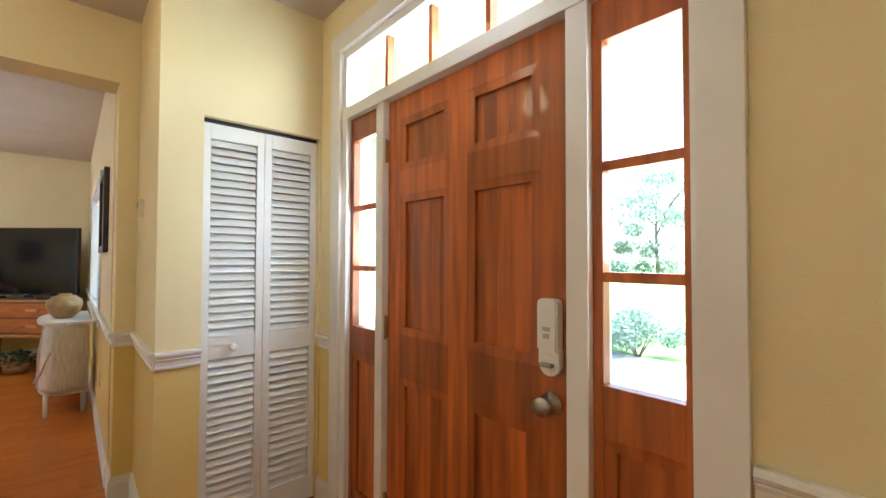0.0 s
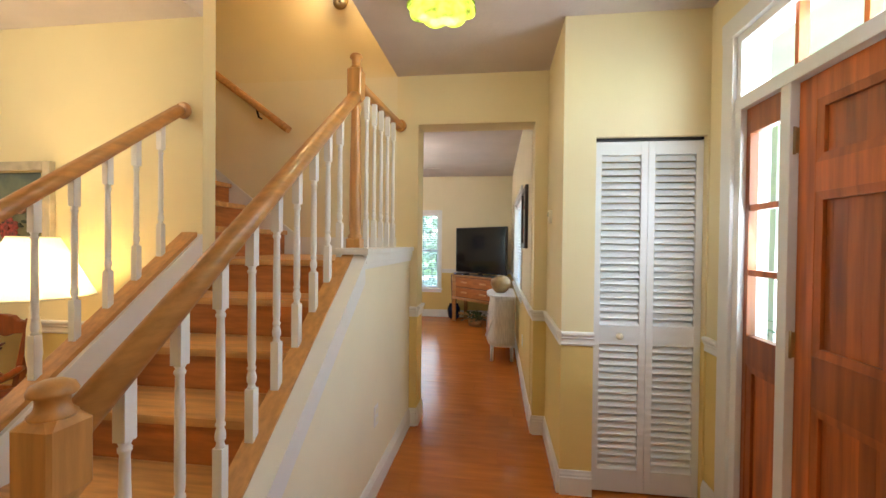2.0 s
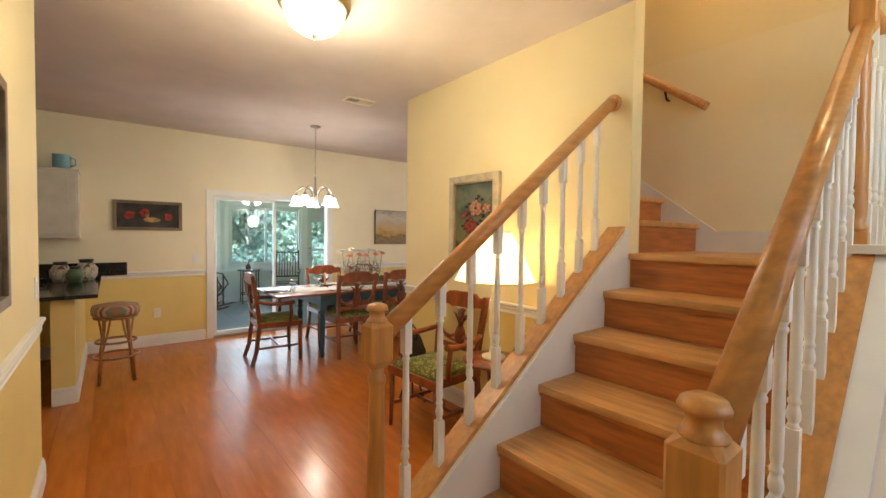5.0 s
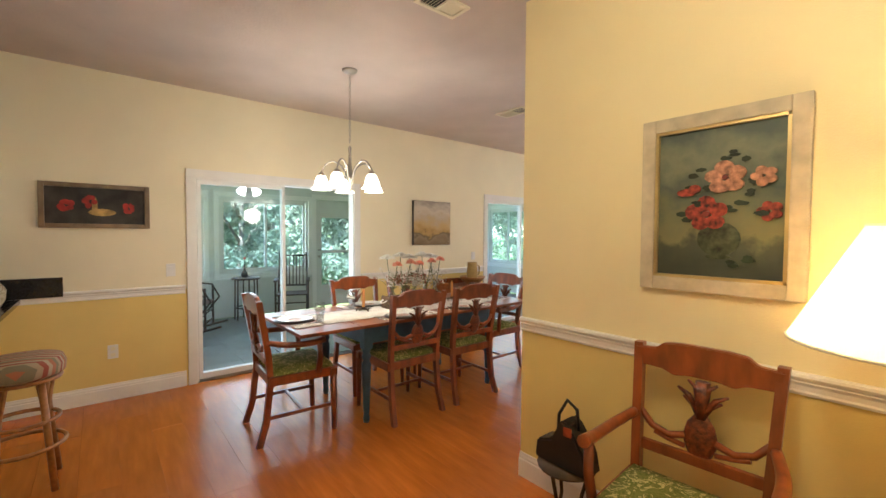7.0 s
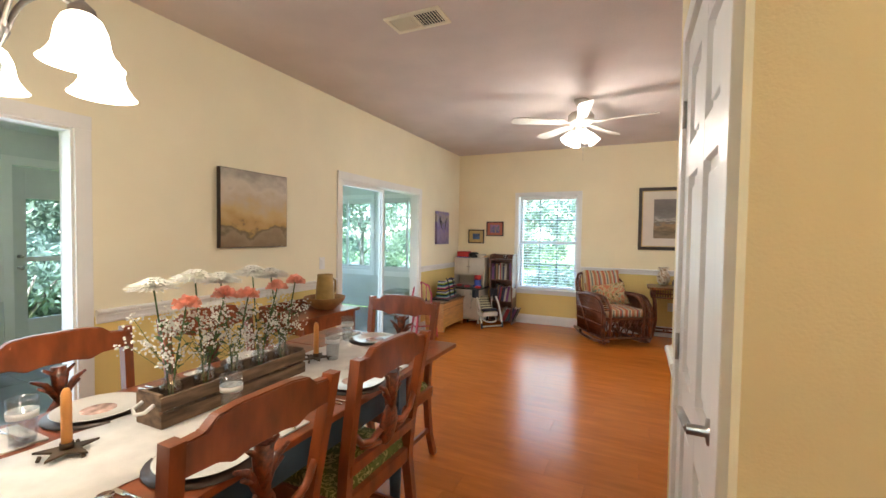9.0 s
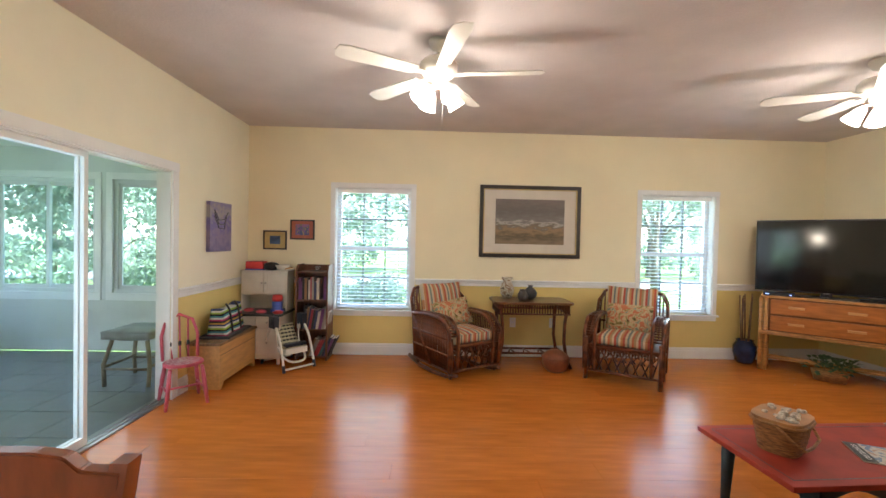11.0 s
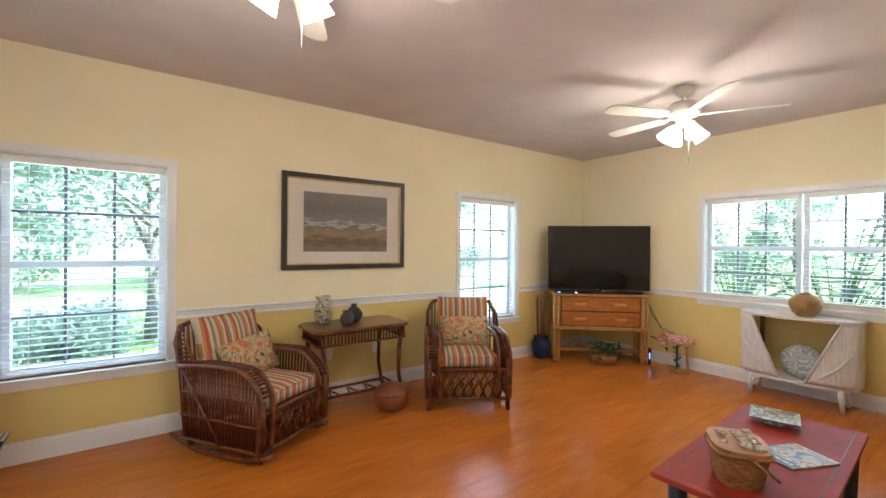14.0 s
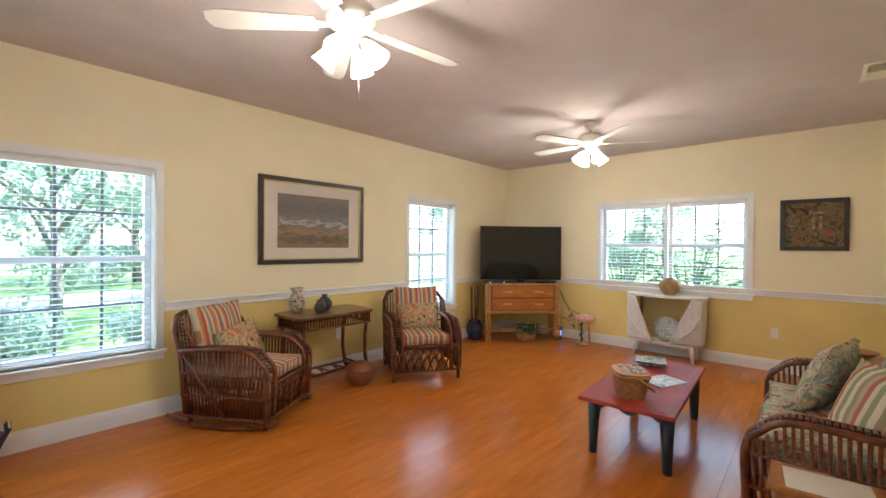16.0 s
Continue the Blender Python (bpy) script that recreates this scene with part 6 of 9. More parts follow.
def wicker_seat(name, m, a, label, category, rock=False, group=""):
    """A stick-wicker seat, half-width a, facing local -y: slatted arms that slope down in front, spindle sides, a herringbone front and a winged back."""
    c = thing(name, m, label, category, group)
    z0 = 0.11 if rock else 0.10
    for s in (-1, 1):
        prof = [(0.34, 0.60), (0.05, 0.62), (-0.22, 0.615), (-0.33, 0.54), (-0.385, 0.44), (-0.37, z0)]
        for x in (s * a, s * (a - 0.105)):
            part("arm_rail", tube(bmesh.new(), bend([(x, y, z) for y, z in prof]), 0.017, 8), M_RATTAN, c)
        bm = bmesh.new()
        for k in range(len(prof) - 2):
            (y1, zz1), (y2, zz2) = prof[k], prof[k + 1]
            n = max(2, int(math.hypot(y2 - y1, zz2 - zz1) / 0.023))
            for j in range(n):
                t = (j + 0.5) / n
                y, z = y1 + (y2 - y1) * t, zz1 + (zz2 - zz1) * t
                bar(c, "arm_slat", (s * (a - 0.005), y, z + 0.012), (s * (a - 0.10), y, z + 0.012), 0.0085)
        bm.free()
        n = 23
        for k in range(n):
            y = 0.32 - 0.68 * k / (n - 1)
            zt = 0.61 if y > -0.22 else 0.61 - (-0.22 - y) * 0.9
            yb = y * 0.93
            bar(c, "side_spindle", (s * (a - 0.02), yb, z0), (s * a, y, zt), 0.0085)
        for z in (z0, 0.27, 0.43):
            bar(c, "side_rail", (s * (a - 0.005), 0.33, z), (s * (a - 0.005), -0.375, z), 0.010)
        bar(c, "brace", (s * (a + 0.006), 0.30, 0.58), (s * (a + 0.006), -0.05, z0), 0.013)
        part("corner_post", tube(bmesh.new(), [(s * (a - 0.02), -0.375, z0 - (0.0 if rock else 0.10)), (s * (a - 0.02), -0.38, 0.44)], 0.021, 8), M_RATTAN, c)
        part("back_post", tube(bmesh.new(), [(s * (a - 0.02), 0.30, z0 - (0.0 if rock else 0.10)), (s * (a - 0.01), 0.34, 0.58), (s * (a - 0.015), 0.40, 0.75), (s * (a - 0.06), 0.42, 0.85)], 0.019, 8), M_RATTAN, c)
        # winged corner of the back, with short cross slats
        part("wing_rail", tube(bmesh.new(), [(s * (a - 0.01), 0.20, 0.61), (s * (a - 0.01), 0.28, 0.75), (s * (a - 0.07), 0.36, 0.85)], 0.013, 8), M_RATTAN, c)
        for k in range(8):
            t = (k + 0.5) / 8
            z = 0.62 + 0.22 * t
            bar(c, "wing_slat", (s * (a - 0.012 - 0.04 * t * t), 0.21 + 0.14 * t, z), (s * (a - 0.014 - 0.04 * t * t), 0.34 + 0.075 * t, z), 0.007)
        if rock:
            part("rocker", tube(bmesh.new(), [(s * (a - 0.06), 0.50, 0.075), (s * (a - 0.05), 0.25, 0.026), (s * (a - 0.045), 0.0, 0.020), (s * (a - 0.05), -0.25, 0.035), (s * (a - 0.055), -0.43, 0.085)], 0.020, 8), M_RATTAN, c)
            for y in (0.28, -0.34):
                bar(c, "rocker_post", (s * (a - 0.05), y, 0.03), (s * (a - 0.03), y, 0.13), 0.018)
    part("top_rail", tube(bmesh.new(), [(-a + 0.06, 0.42, 0.85), (-a * 0.6, 0.43, 0.87), (a * 0.6, 0.43, 0.87), (a - 0.06, 0.42, 0.85)], 0.019, 8), M_RATTAN, c)
    n = int(2 * a / 0.036)
    for k in range(n):
        x = -a + 0.06 + (2 * a - 0.12) * k / (n - 1)
        bar(c, "back_spindle", (x, 0.32, z0), (x, 0.425, 0.865 if abs(x) < a * 0.6 else 0.85), 0.0075)
    for z, r in ((z0, 0.014), (0.355, 0.016)):
        bar(c, "front_rail", (-a + 0.02, -0.375, z), (a - 0.02, -0.375, z), r)
    for z in (0.50,):
        bar(c, "back_rail", (-a + 0.02, 0.36, z), (a - 0.02, 0.36, z), 0.012)
    n = int(2 * a / 0.048)
    for k in range(n):
        x = -a + 0.05 + (2 * a - 0.10) * k / n
        d = 0.10 if k % 2 == 0 else -0.10
        bar(c, "front_cane", (x, -0.375, z0 + 0.01), (max(-a + 0.03, min(a - 0.03, x + d)), -0.375, 0.345), 0.008)
        bar(c, "front_cane", (x + 0.02, -0.372, z0 + 0.12), (max(-a + 0.03, min(a - 0.03, x + 0.02 - d)), -0.372, 0.345), 0.007)
    part("seat_deck", boxes(((-a + 0.03, -0.37, 0.325), (a - 0.03, 0.32, 0.345)), bevel=0.004), M_RATTAN, c)
    return c


def striped_pair(c, seed):
    cushion(c, "seat_cushion", (0.52, 0.66, 0.13), pose(0, -0.04, 0.415), M_STRIPE, "striped orange, grey and cream seat cushion", 0.3, seed)
    cushion(c, "back_cushion", (0.52, 0.46, 0.15), pose(0, 0.25, 0.69, 76, 0, 0), M_STRIPE, "striped orange, grey and cream back cushion", 0.5, seed + 1)


rk = wicker_seat("rocking_chair", pose(-3.56, 7.56, 0, 0, 0, 33), 0.335, "dark stick-wicker rocking chair with striped cushions", "chair", True, "wicker seats")
striped_pair(rk, 1)
ac = wicker_seat("wicker_armchair", pose(-1.69, 7.42, 0, 0, 0, -33), 0.37, "dark stick-wicker armchair with striped cushions", "chair", False, "wicker seats")
striped_pair(ac, 5)
for nm, m in (("rk", pose(-3.56, 7.56, 0, 0, 0, 33)), ("ac", pose(-1.69, 7.42, 0, 0, 0, -33))):
    t = thing("throw_pillow", m @ pose(0.03 if nm == "rk" else 0.0, 0.08, 0.60, 68, -6 if nm == "rk" else 0, 0), "rectangular paisley-print pillow in a wicker seat", "pillow", "throw pillows")
    cushion(t, "cover", (0.47, 0.30, 0.12), pose(0, 0, 0), M_PRINT, "", 0.75, 9)

sofa = wicker_seat("wicker_sofa", pose(-1.83, 3.93, 0, 0, 0, 180), 0.73, "dark stick-wicker loveseat with printed cushions", "sofa", False, "wicker seats")
for s in (-1, 1):
    cushion(sofa, "seat_cushion", (0.60, 0.66, 0.14), pose(s * 0.305, -0.04, 0.415), M_PRINT2, "floral reef-print seat cushion", 0.3, 20 + s)
    cushion(sofa, "back_cushion", (0.60, 0.50, 0.16), pose(s * 0.305, 0.26, 0.72, 76, 0, 0), M_PRINT2, "floral reef-print back cushion", 0.5, 24 + s)
M_STRIPE2 = pattern("soft_stripe_cloth", [(0.42, 0.33, 0.20), (0.40, 0.13, 0.09), (0.55, 0.47, 0.34), (0.26, 0.27, 0.17), (0.58, 0.50, 0.38), (0.30, 0.25, 0.16)], 5.5, "stripe")
for x, y, z, mt, lab, tw in ((-1.64, 4.00, 0.66, M_PRINT2, "square reef-print pillow leaning on the sofa back", -14), (-2.10, 3.84, 0.62, M_STRIPE2, "square striped pillow leaning on the sofa", 24)):
    t = thing("throw_pillow", pose(x, y, z, 68, 0, 180 + tw), lab, "pillow", "throw pillows")
    cushion(t, "cover", (0.46, 0.44, 0.17), pose(0, 0, 0), mt, "", 0.8, 31)

# ---- small tables at the sofa ----
M_PINEWOOD = mat("orange_wood", (0.36, 0.145, 0.04), 0.35, var=0.18, scale=4, stretch=(2, 8, 8), coat=0.2)


def square_table(name, m, w, d, h, label, material):
    t = thing(name, m, label, "table")
    part("tabletop", boxes(((-w / 2, -d / 2, h - 0.025), (w / 2, d / 2, h)), bevel=0.005), material, t)
    part("apron", boxes(((-w / 2 + 0.03, -d / 2 + 0.03, h - 0.09), (w / 2 - 0.03, -d / 2 + 0.045, h - 0.025)), ((-w / 2 + 0.03, d / 2 - 0.045, h - 0.09), (w / 2 - 0.03, d / 2 - 0.03, h - 0.025)), ((-w / 2 + 0.03, -d / 2 + 0.045, h - 0.09), (-w / 2 + 0.045, d / 2 - 0.045, h - 0.025)), ((w / 2 - 0.045, -d / 2 + 0.045, h - 0.09), (w / 2 - 0.03, d / 2 - 0.045, h - 0.025))), material, t)
    for x in (-w / 2 + 0.04, w / 2 - 0.04):
        for y in (-d / 2 + 0.04, d / 2 - 0.04):
            part("leg", tube(bmesh.new(), [(x, y, h - 0.025), (x, y, 0)], 0.026, 4, 0.018), material, t)
    return t


square_table("end_table", pose(-2.74, 4.00, 0), 0.26, 0.42, 0.45, "orange wooden end table with papers beside the sofa", M_PINEWOOD)
sheet = thing("paper_sheet", pose(-2.74, 4.02, 0.4505, 0, 0, 6), "loose printed paper on the end table", "paper")
part("sheet", boxes(((-0.10, -0.14, 0), (0.10, 0.14, 0.002))), M_CARD, sheet)
square_table("end_table", pose(-0.45, 3.78, 0), 0.55, 0.50, 0.55, "orange wooden end table with a bowl beside the sofa", M_PINEWOOD)
bl = thing("wooden_dish", pose(-0.35, 3.80, 0.55), "shallow turned wooden dish on the end table", "bowl")
part("dish_body", lathe(bmesh.new(), [(0.05, 0.0), (0.10, 0.03), (0.13, 0.055), (0.125, 0.057), (0.09, 0.035), (0.001, 0.015)], sides=22), M_BOWL, bl)

# ---- console behind the chairs ----
M_WALNUT = mat("brown_table_wood", (0.17, 0.075, 0.03), 0.3, var=0.22, scale=4, stretch=(2, 9, 9), coat=0.3)
CO = pose(-2.67, 7.80, 0)
co = thing("console_table", CO, "dark wicker console table with a polished wooden top", "table")
bm = bmesh.new()
prism(bm, [(-0.45, -0.20), (-0.41, -0.25), (0.41, -0.25), (0.45, -0.20), (0.45, 0.20), (0.41, 0.25), (-0.41, 0.25), (-0.45, 0.20)], 0.715, 0.742, "z", 0.005)
part("tabletop", bm, M_WALNUT, co)
for y in (-0.22, 0.22):
    bar(co, "apron_rail", (-0.40, y, 0.61), (0.40, y, 0.61), 0.010)
    for k in range(27):
        x = -0.39 + 0.03 * k
        bar(co, "apron_cane", (x, y, 0.61), (x, y, 0.715), 0.007)
for x in (-0.40, 0.40):
    bar(co, "apron_rail", (x, -0.22, 0.61), (x, 0.22, 0.61), 0.010)
    for k in range(14):
        y = -0.20 + 0.031 * k
        bar(co, "apron_cane", (x, y, 0.61), (x, y, 0.715), 0.007)
    for y in (-0.20, 0.20):
        s = 1 if x > 0 else -1
        part("leg", tube(bmesh.new(), [(x - s * 0.02, y, 0.715), (x - s * 0.05, y, 0.50), (x - s * 0.055, y, 0.30), (x - s * 0.02, y, 0.10), (x + s * 0.03, y, 0.0)], 0.019, 8), M_RATTAN, co)
for y in (-0.11, 0.11):
    bar(co, "shelf_rail", (-0.37, y, 0.145), (0.37, y, 0.145), 0.013)
for k in range(9):
    x = -0.34 + 0.085 * k
    bar(co, "shelf_cane", (x, -0.11, 0.145), (x + (0.05 if k % 2 else -0.05), 0.11, 0.145), 0.008)
for x in (-0.37, 0.37):
    bar(co, "shelf_rail", (x, -0.2, 0.145), (x, 0.2, 0.145), 0.012)


def vase(name, m, prof, material, label):
    v = thing(name, m, label, "vase")
    part("vase_body", lathe(bmesh.new(), prof, sides=24), material, v)
    return v


M_MARBLED = pattern("marbled_glaze", [(0.10, 0.07, 0.05), (0.42, 0.36, 0.26), (0.55, 0.50, 0.40), (0.30, 0.20, 0.12), (0.50, 0.46, 0.38)], 9, "print", 0.3)
M_DARKPOT = mat("dark_grey_glaze", (0.035, 0.034, 0.036), 0.35, var=0.3, scale=14)
M_BROWNPOT = mat("brown_grey_glaze", (0.075, 0.06, 0.055), 0.45, var=0.3, scale=18)
vase("ceramic_vase", pose(-2.92, 7.92, 0.742), [(0.045, 0), (0.075, 0.05), (0.085, 0.11), (0.065, 0.17), (0.045, 0.20), (0.072, 0.245), (0.066, 0.245), (0.038, 0.20), (0.055, 0.15), (0.001, 0.02)], M_MARBLED, "marbled brown and cream vase with a flared neck")
vase("ceramic_vase", pose(-2.77, 7.74, 0.742), [(0.04, 0), (0.058, 0.03), (0.06, 0.07), (0.038, 0.105), (0.034, 0.115), (0.044, 0.125), (0.03, 0.122), (0.03, 0.105), (0.001, 0.02)], M_BROWNPOT, "small brown-grey stoneware vase")
vase("ceramic_vase", pose(-2.66, 7.84, 0.742), [(0.04, 0), (0.075, 0.04), (0.08, 0.08), (0.05, 0.125), (0.022, 0.145), (0.034, 0.165), (0.02, 0.162), (0.016, 0.14), (0.001, 0.02)], M_DARKPOT, "small dark round vase with a narrow neck")
M_TERRA = mat("glazed_terracotta", (0.26, 0.085, 0.04), 0.35, var=0.15, scale=12)
pot = thing("lidded_pot", pose(-2.44, 7.52, 0), "round red-brown lidded clay pot on the floor", "pot")
part("pot_body", lathe(bmesh.new(), [(0.085, 0), (0.12, 0.03), (0.145, 0.09), (0.148, 0.13), (0.142, 0.15), (0.13, 0.15), (0.001, 0.14)], sides=28), M_TERRA, pot)
part("lid", lathe(bmesh.new(), [(0.152, 0.145), (0.154, 0.155), (0.135, 0.18), (0.09, 0.215), (0.03, 0.235), (0.001, 0.237)], sides=28), M_TERRA, pot, "domed clay lid")

# ---- television corner ----
M_BAMBOO = mat("honey_rattan", (0.52, 0.25, 0.075), 0.4, var=0.2, scale=10, stretch=(1, 1, 6), bump=0.15)
M_DRAWER = mat("orange_drawer_wood", (0.47, 0.16, 0.036), 0.35, var=0.14, scale=3, stretch=(2, 8, 10), coat=0.2)
M_HANDLE = mat("pale_handle_wood", (0.62, 0.33, 0.12), 0.35, var=0.1, scale=8)
M_CARCASE = mat("dark_orange_carcase", (0.20, 0.07, 0.018), 0.4, var=0.14, scale=3, stretch=(2, 8, 10))
TVM = pose(0.40, 7.31, 0, 0, 0, -43.4)
ts = thing("tv_stand", TVM, "honey rattan cabinet with two wide wooden drawers", "cabinet")
hw, dp = 0.55, 0.33
part("cabinet_body", boxes(((-hw + 0.03, 0.02, 0.45), (hw - 0.03, dp, 0.835)), bevel=0.004), M_CARCASE, ts)
part("tabletop", boxes(((-hw - 0.01, -0.01, 0.835), (hw + 0.01, dp + 0.01, 0.862)), bevel=0.008), M_BAMBOO, ts)
for z in (0.445, 0.425):
    part("rattan_band", tube(bmesh.new(), [(-hw, dp, z), (-hw, 0, z), (hw, 0, z), (hw, dp, z)], 0.013, 8), M_BAMBOO, ts)
for k, z in enumerate((0.46, 0.645)):
    dr = part("drawer", boxes(((-hw + 0.085, 0.003, z + 0.010), (hw - 0.085, 0.02, z + 0.172)), bevel=0.004), M_DRAWER, ts)
    for x in (-0.24, 0.24):
        part("handle", boxes(((x - 0.07, -0.022, z + 0.08), (x + 0.07, 0.003, z + 0.106)), bevel=0.007), M_HANDLE, dr, "pale wooden bar handle")
for x in (-hw + 0.02, hw - 0.02):
    for y in (0.02, dp - 0.02):
        for dx in (-0.022, 0.022):
            lg = part("leg", tube(bmesh.new(), [(x + dx, y, 0.835 if y < 0.1 else 0.43), (x + dx, y, 0.0)], 0.021, 8), M_BAMBOO, ts)
            part("leg_joint", lathe(bmesh.new(), [(0.0215, 0.05), (0.025, 0.06), (0.0215, 0.07), (0.0215, 0.24), (0.025, 0.25), (0.0215, 0.26)], (x + dx, y, 0), 10), M_BAMBOO, lg)
part("lower_rail", tube(bmesh.new(), [(-hw, 0.16, 0.14), (hw, 0.16, 0.14)], 0.014, 8), M_BAMBOO, ts)
part("lower_shelf", boxes(((-hw + 0.02, 0.12, 0.115), (hw - 0.02, dp - 0.02, 0.13))), M_BAMBOO, ts)
M_SCREEN = mat("dark_tv_screen", (0.004, 0.004, 0.005), 0.08, var=0.05, spec=0.6)
tv = thing("television", TVM @ pose(0.0, 0.16, 0.862), "large flat black television on the rattan cabinet", "television")
part("bezel", boxes(((-0.63, -0.02, 0.045), (0.63, 0.03, 0.865)), bevel=0.006), M_BLACK, tv)
part("screen", boxes(((-0.615, -0.0225, 0.062), (0.615, -0.0195, 0.85))), M_SCREEN, tv, "glossy dark screen")
part("stand_neck", boxes(((-0.05, 0.0, 0.008), (0.05, 0.02, 0.05))), M_BLACK, tv)
part("stand_foot", boxes(((-0.26, -0.10, 0.0), (0.26, 0.12, 0.010)), bevel=0.004), M_BLACK, tv)
part("badge", boxes(((-0.025, -0.0225, 0.049), (0.025, -0.020, 0.056))), M_STEEL, tv)
cb = thing("cable_box", TVM @ pose(-0.40, 0.05, 0.862), "slim black cable box with small blue lights", "media box")
part("case", boxes(((-0.14, -0.04, 0.0), (0.14, 0.10, 0.035)), bevel=0.003), M_BLACK, cb)
M_LED = glow("blue_led", (0.1, 0.25, 1.0), 0.5)
part("display", boxes(((-0.12, -0.0415, 0.012), (-0.085, -0.0395, 0.022))), M_LED, cb, "lit blue digits")
part("dial", lathe(bmesh.new(), [(0.009, 0.0), (0.009, -0.002)], (0.105, -0.0405, 0.017), 12, "y"), M_LED, cb)
sb = thing("sound_bar", TVM @ pose(0.38, 0.06, 0.862), "low black media player beside the television foot", "media box")
part("case", boxes(((-0.13, -0.03, 0.0), (0.13, 0.09, 0.03)), bevel=0.003), M_BLACK, sb)
M_BLUEPOT = mat("cobalt_glaze", (0.012, 0.025, 0.085), 0.2, var=0.25, scale=10)
bv = vase("floor_vase", pose(0.0, 7.92, 0), [(0.075, 0), (0.10, 0.03), (0.125, 0.14), (0.12, 0.21), (0.085, 0.27), (0.095, 0.285), (0.08, 0.282), (0.07, 0.26), (0.001, 0.05)], M_BLUEPOT, "cobalt blue glazed floor vase holding dry canes")
rr = random.Random(3)
for k in range(9):
    a = rr.uniform(0, 6.28)
    part("dry_cane", tube(bmesh.new(), [(0.03 * math.cos(a), 0.03 * math.sin(a), 0.1), (0.05 * math.cos(a), 0.05 * math.sin(a), 0.45), (0.075 * math.cos(a), 0.055 * math.sin(a), rr.uniform(0.76, 0.86))], 0.008, 5), M_WALNUT, bv)


def leafy(name, m, label, category, r, h, n, leafsize, seed, material, pot=None):
    """A low plant: many bent leaf blades round a middle."""
    rr = random.Random(seed)
    t = thing(name, m, label, category)
    if pot:
        part("planter", pot[0], pot[1], t, pot[2])
    bm = bmesh.new()
    for k in range(n):
        a, q = rr.uniform(0, 6.28), rr.uniform(0.15, 1.0)
        base = Vector((0.3 * r * math.cos(a) * q, 0.3 * r * math.sin(a) * q, h * 0.35))
        tip = Vector((r * q * math.cos(a), r * q * math.sin(a), h * rr.uniform(0.45, 1.0)))
        d = (tip - base).normalized()
        s = d.cross(Vector((rr.uniform(-0.4, 0.4), rr.uniform(-0.4, 0.4), 1))).normalized() * leafsize * 0.35
        up = s.cross(d).normalized() * leafsize * 0.12
        e = tip + d * leafsize + Vector((0, 0, -leafsize * 0.35))
        mid = tip + d * leafsize * 0.45
        v = [bm.verts.new(p) for p in (tip, mid + s, e, mid - s, mid + up)]
        bm.faces.new((v[0], v[1], v[4]))
        bm.faces.new((v[1], v[2], v[4]))
        bm.faces.new((v[2], v[3], v[4]))
        bm.faces.new((v[3], v[0], v[4]))
    part("foliage", bm, material, t)
    return t


M_LEAF = mat("dark_leaf", (0.035, 0.085, 0.022), 0.45, var=0.35, scale=30)
M_BASKET = mat("brown_basket", (0.38, 0.165, 0.05), 0.6, var=0.3, scale=30, stretch=(1, 1, 6), bump=0.8, bscale=90)
bmp = bmesh.new()
lathe(bmp, [(0.13, 0.0), (0.16, 0.11), (0.15, 0.11), (0.12, 0.03), (0.001, 0.02)], sides=20)
for v in bmp.verts:
    v.co.y *= 0.55
leafy("potted_plant", TVM @ pose(0.05, 0.0, 0.0), "leafy green plant in a low brown basket on the floor", "plant", 0.20, 0.22, 110, 0.075, 4, M_LEAF, (bmp, M_BASKET, "low oval brown basket"))
rt = thing("router", TVM @ pose(0.60, 0.10, 0.0), "upright black router with blue indicator lights", "router")
part("case", boxes(((-0.022, -0.06, 0.0), (0.022, 0.06, 0.20)), bevel=0.004), M_BLACK, rt)
part("indicator", boxes(((-0.006, -0.0615, 0.07), (0.006, -0.0595, 0.15))), M_LED, rt)
cbl = thing("power_cable", pose(0.93, 6.96, 0), "loose black cables behind the television cabinet", "cable")
for k in range(2):
    part("cord", tube(bmesh.new(), [(-0.05 + 0.02 * k, 0.02, 0.78), (0.02, -0.02 - 0.03 * k, 0.60), (0.06, -0.12, 0.46 - 0.04 * k), (0.10, -0.26, 0.40), (0.08, -0.16, 0.30 - 0.05 * k), (0.02, 0.0, 0.34)], 0.004, 6), M_BLACK, cbl)
# flamingo ornament
fl = thing("flamingo_figure", pose(0.88, 6.58, 0), "carved pink flamingo ornament on a wooden post with green leaves", "ornament")
M_FLAMINGO = pattern("pink_painted_bird", [(0.55, 0.09, 0.07), (0.72, 0.50, 0.44), (0.62, 0.20, 0.15), (0.76, 0.66, 0.58), (0.58, 0.12, 0.09)], 11, "print", 0.5)
bm = bmesh.new()
bmesh.ops.create_uvsphere(bm, u_segments=20, v_segments=12, radius=0.11, matrix=Matrix.Translation((0, -0.02, 0.36)) @ Matrix.Diagonal((0.8, 1.35, 0.72, 1)))
for v in bm.verts:
    if v.co.z < 0.33:
        v.co.z = 0.33 + (v.co.z - 0.33) * 0.4
    v.co.z += 0.05 * max(0.0, -v.co.y - 0.05)
for f in bm.faces:
    f.smooth = True
part("bird_body", bm, M_FLAMINGO, fl)
part("neck", tube(bmesh.new(), bend([(0, 0.10, 0.38), (0, 0.18, 0.40), (0, 0.215, 0.34), (0, 0.19, 0.27), (0, 0.155, 0.25)]), 0.030, 10, 0.020), M_FLAMINGO, fl, "drooping pink neck")
part("beak", tube(bmesh.new(), [(0, 0.165, 0.262), (0, 0.145, 0.235), (0, 0.148, 0.205)], 0.018, 8, 0.005), M_BLACK, fl)
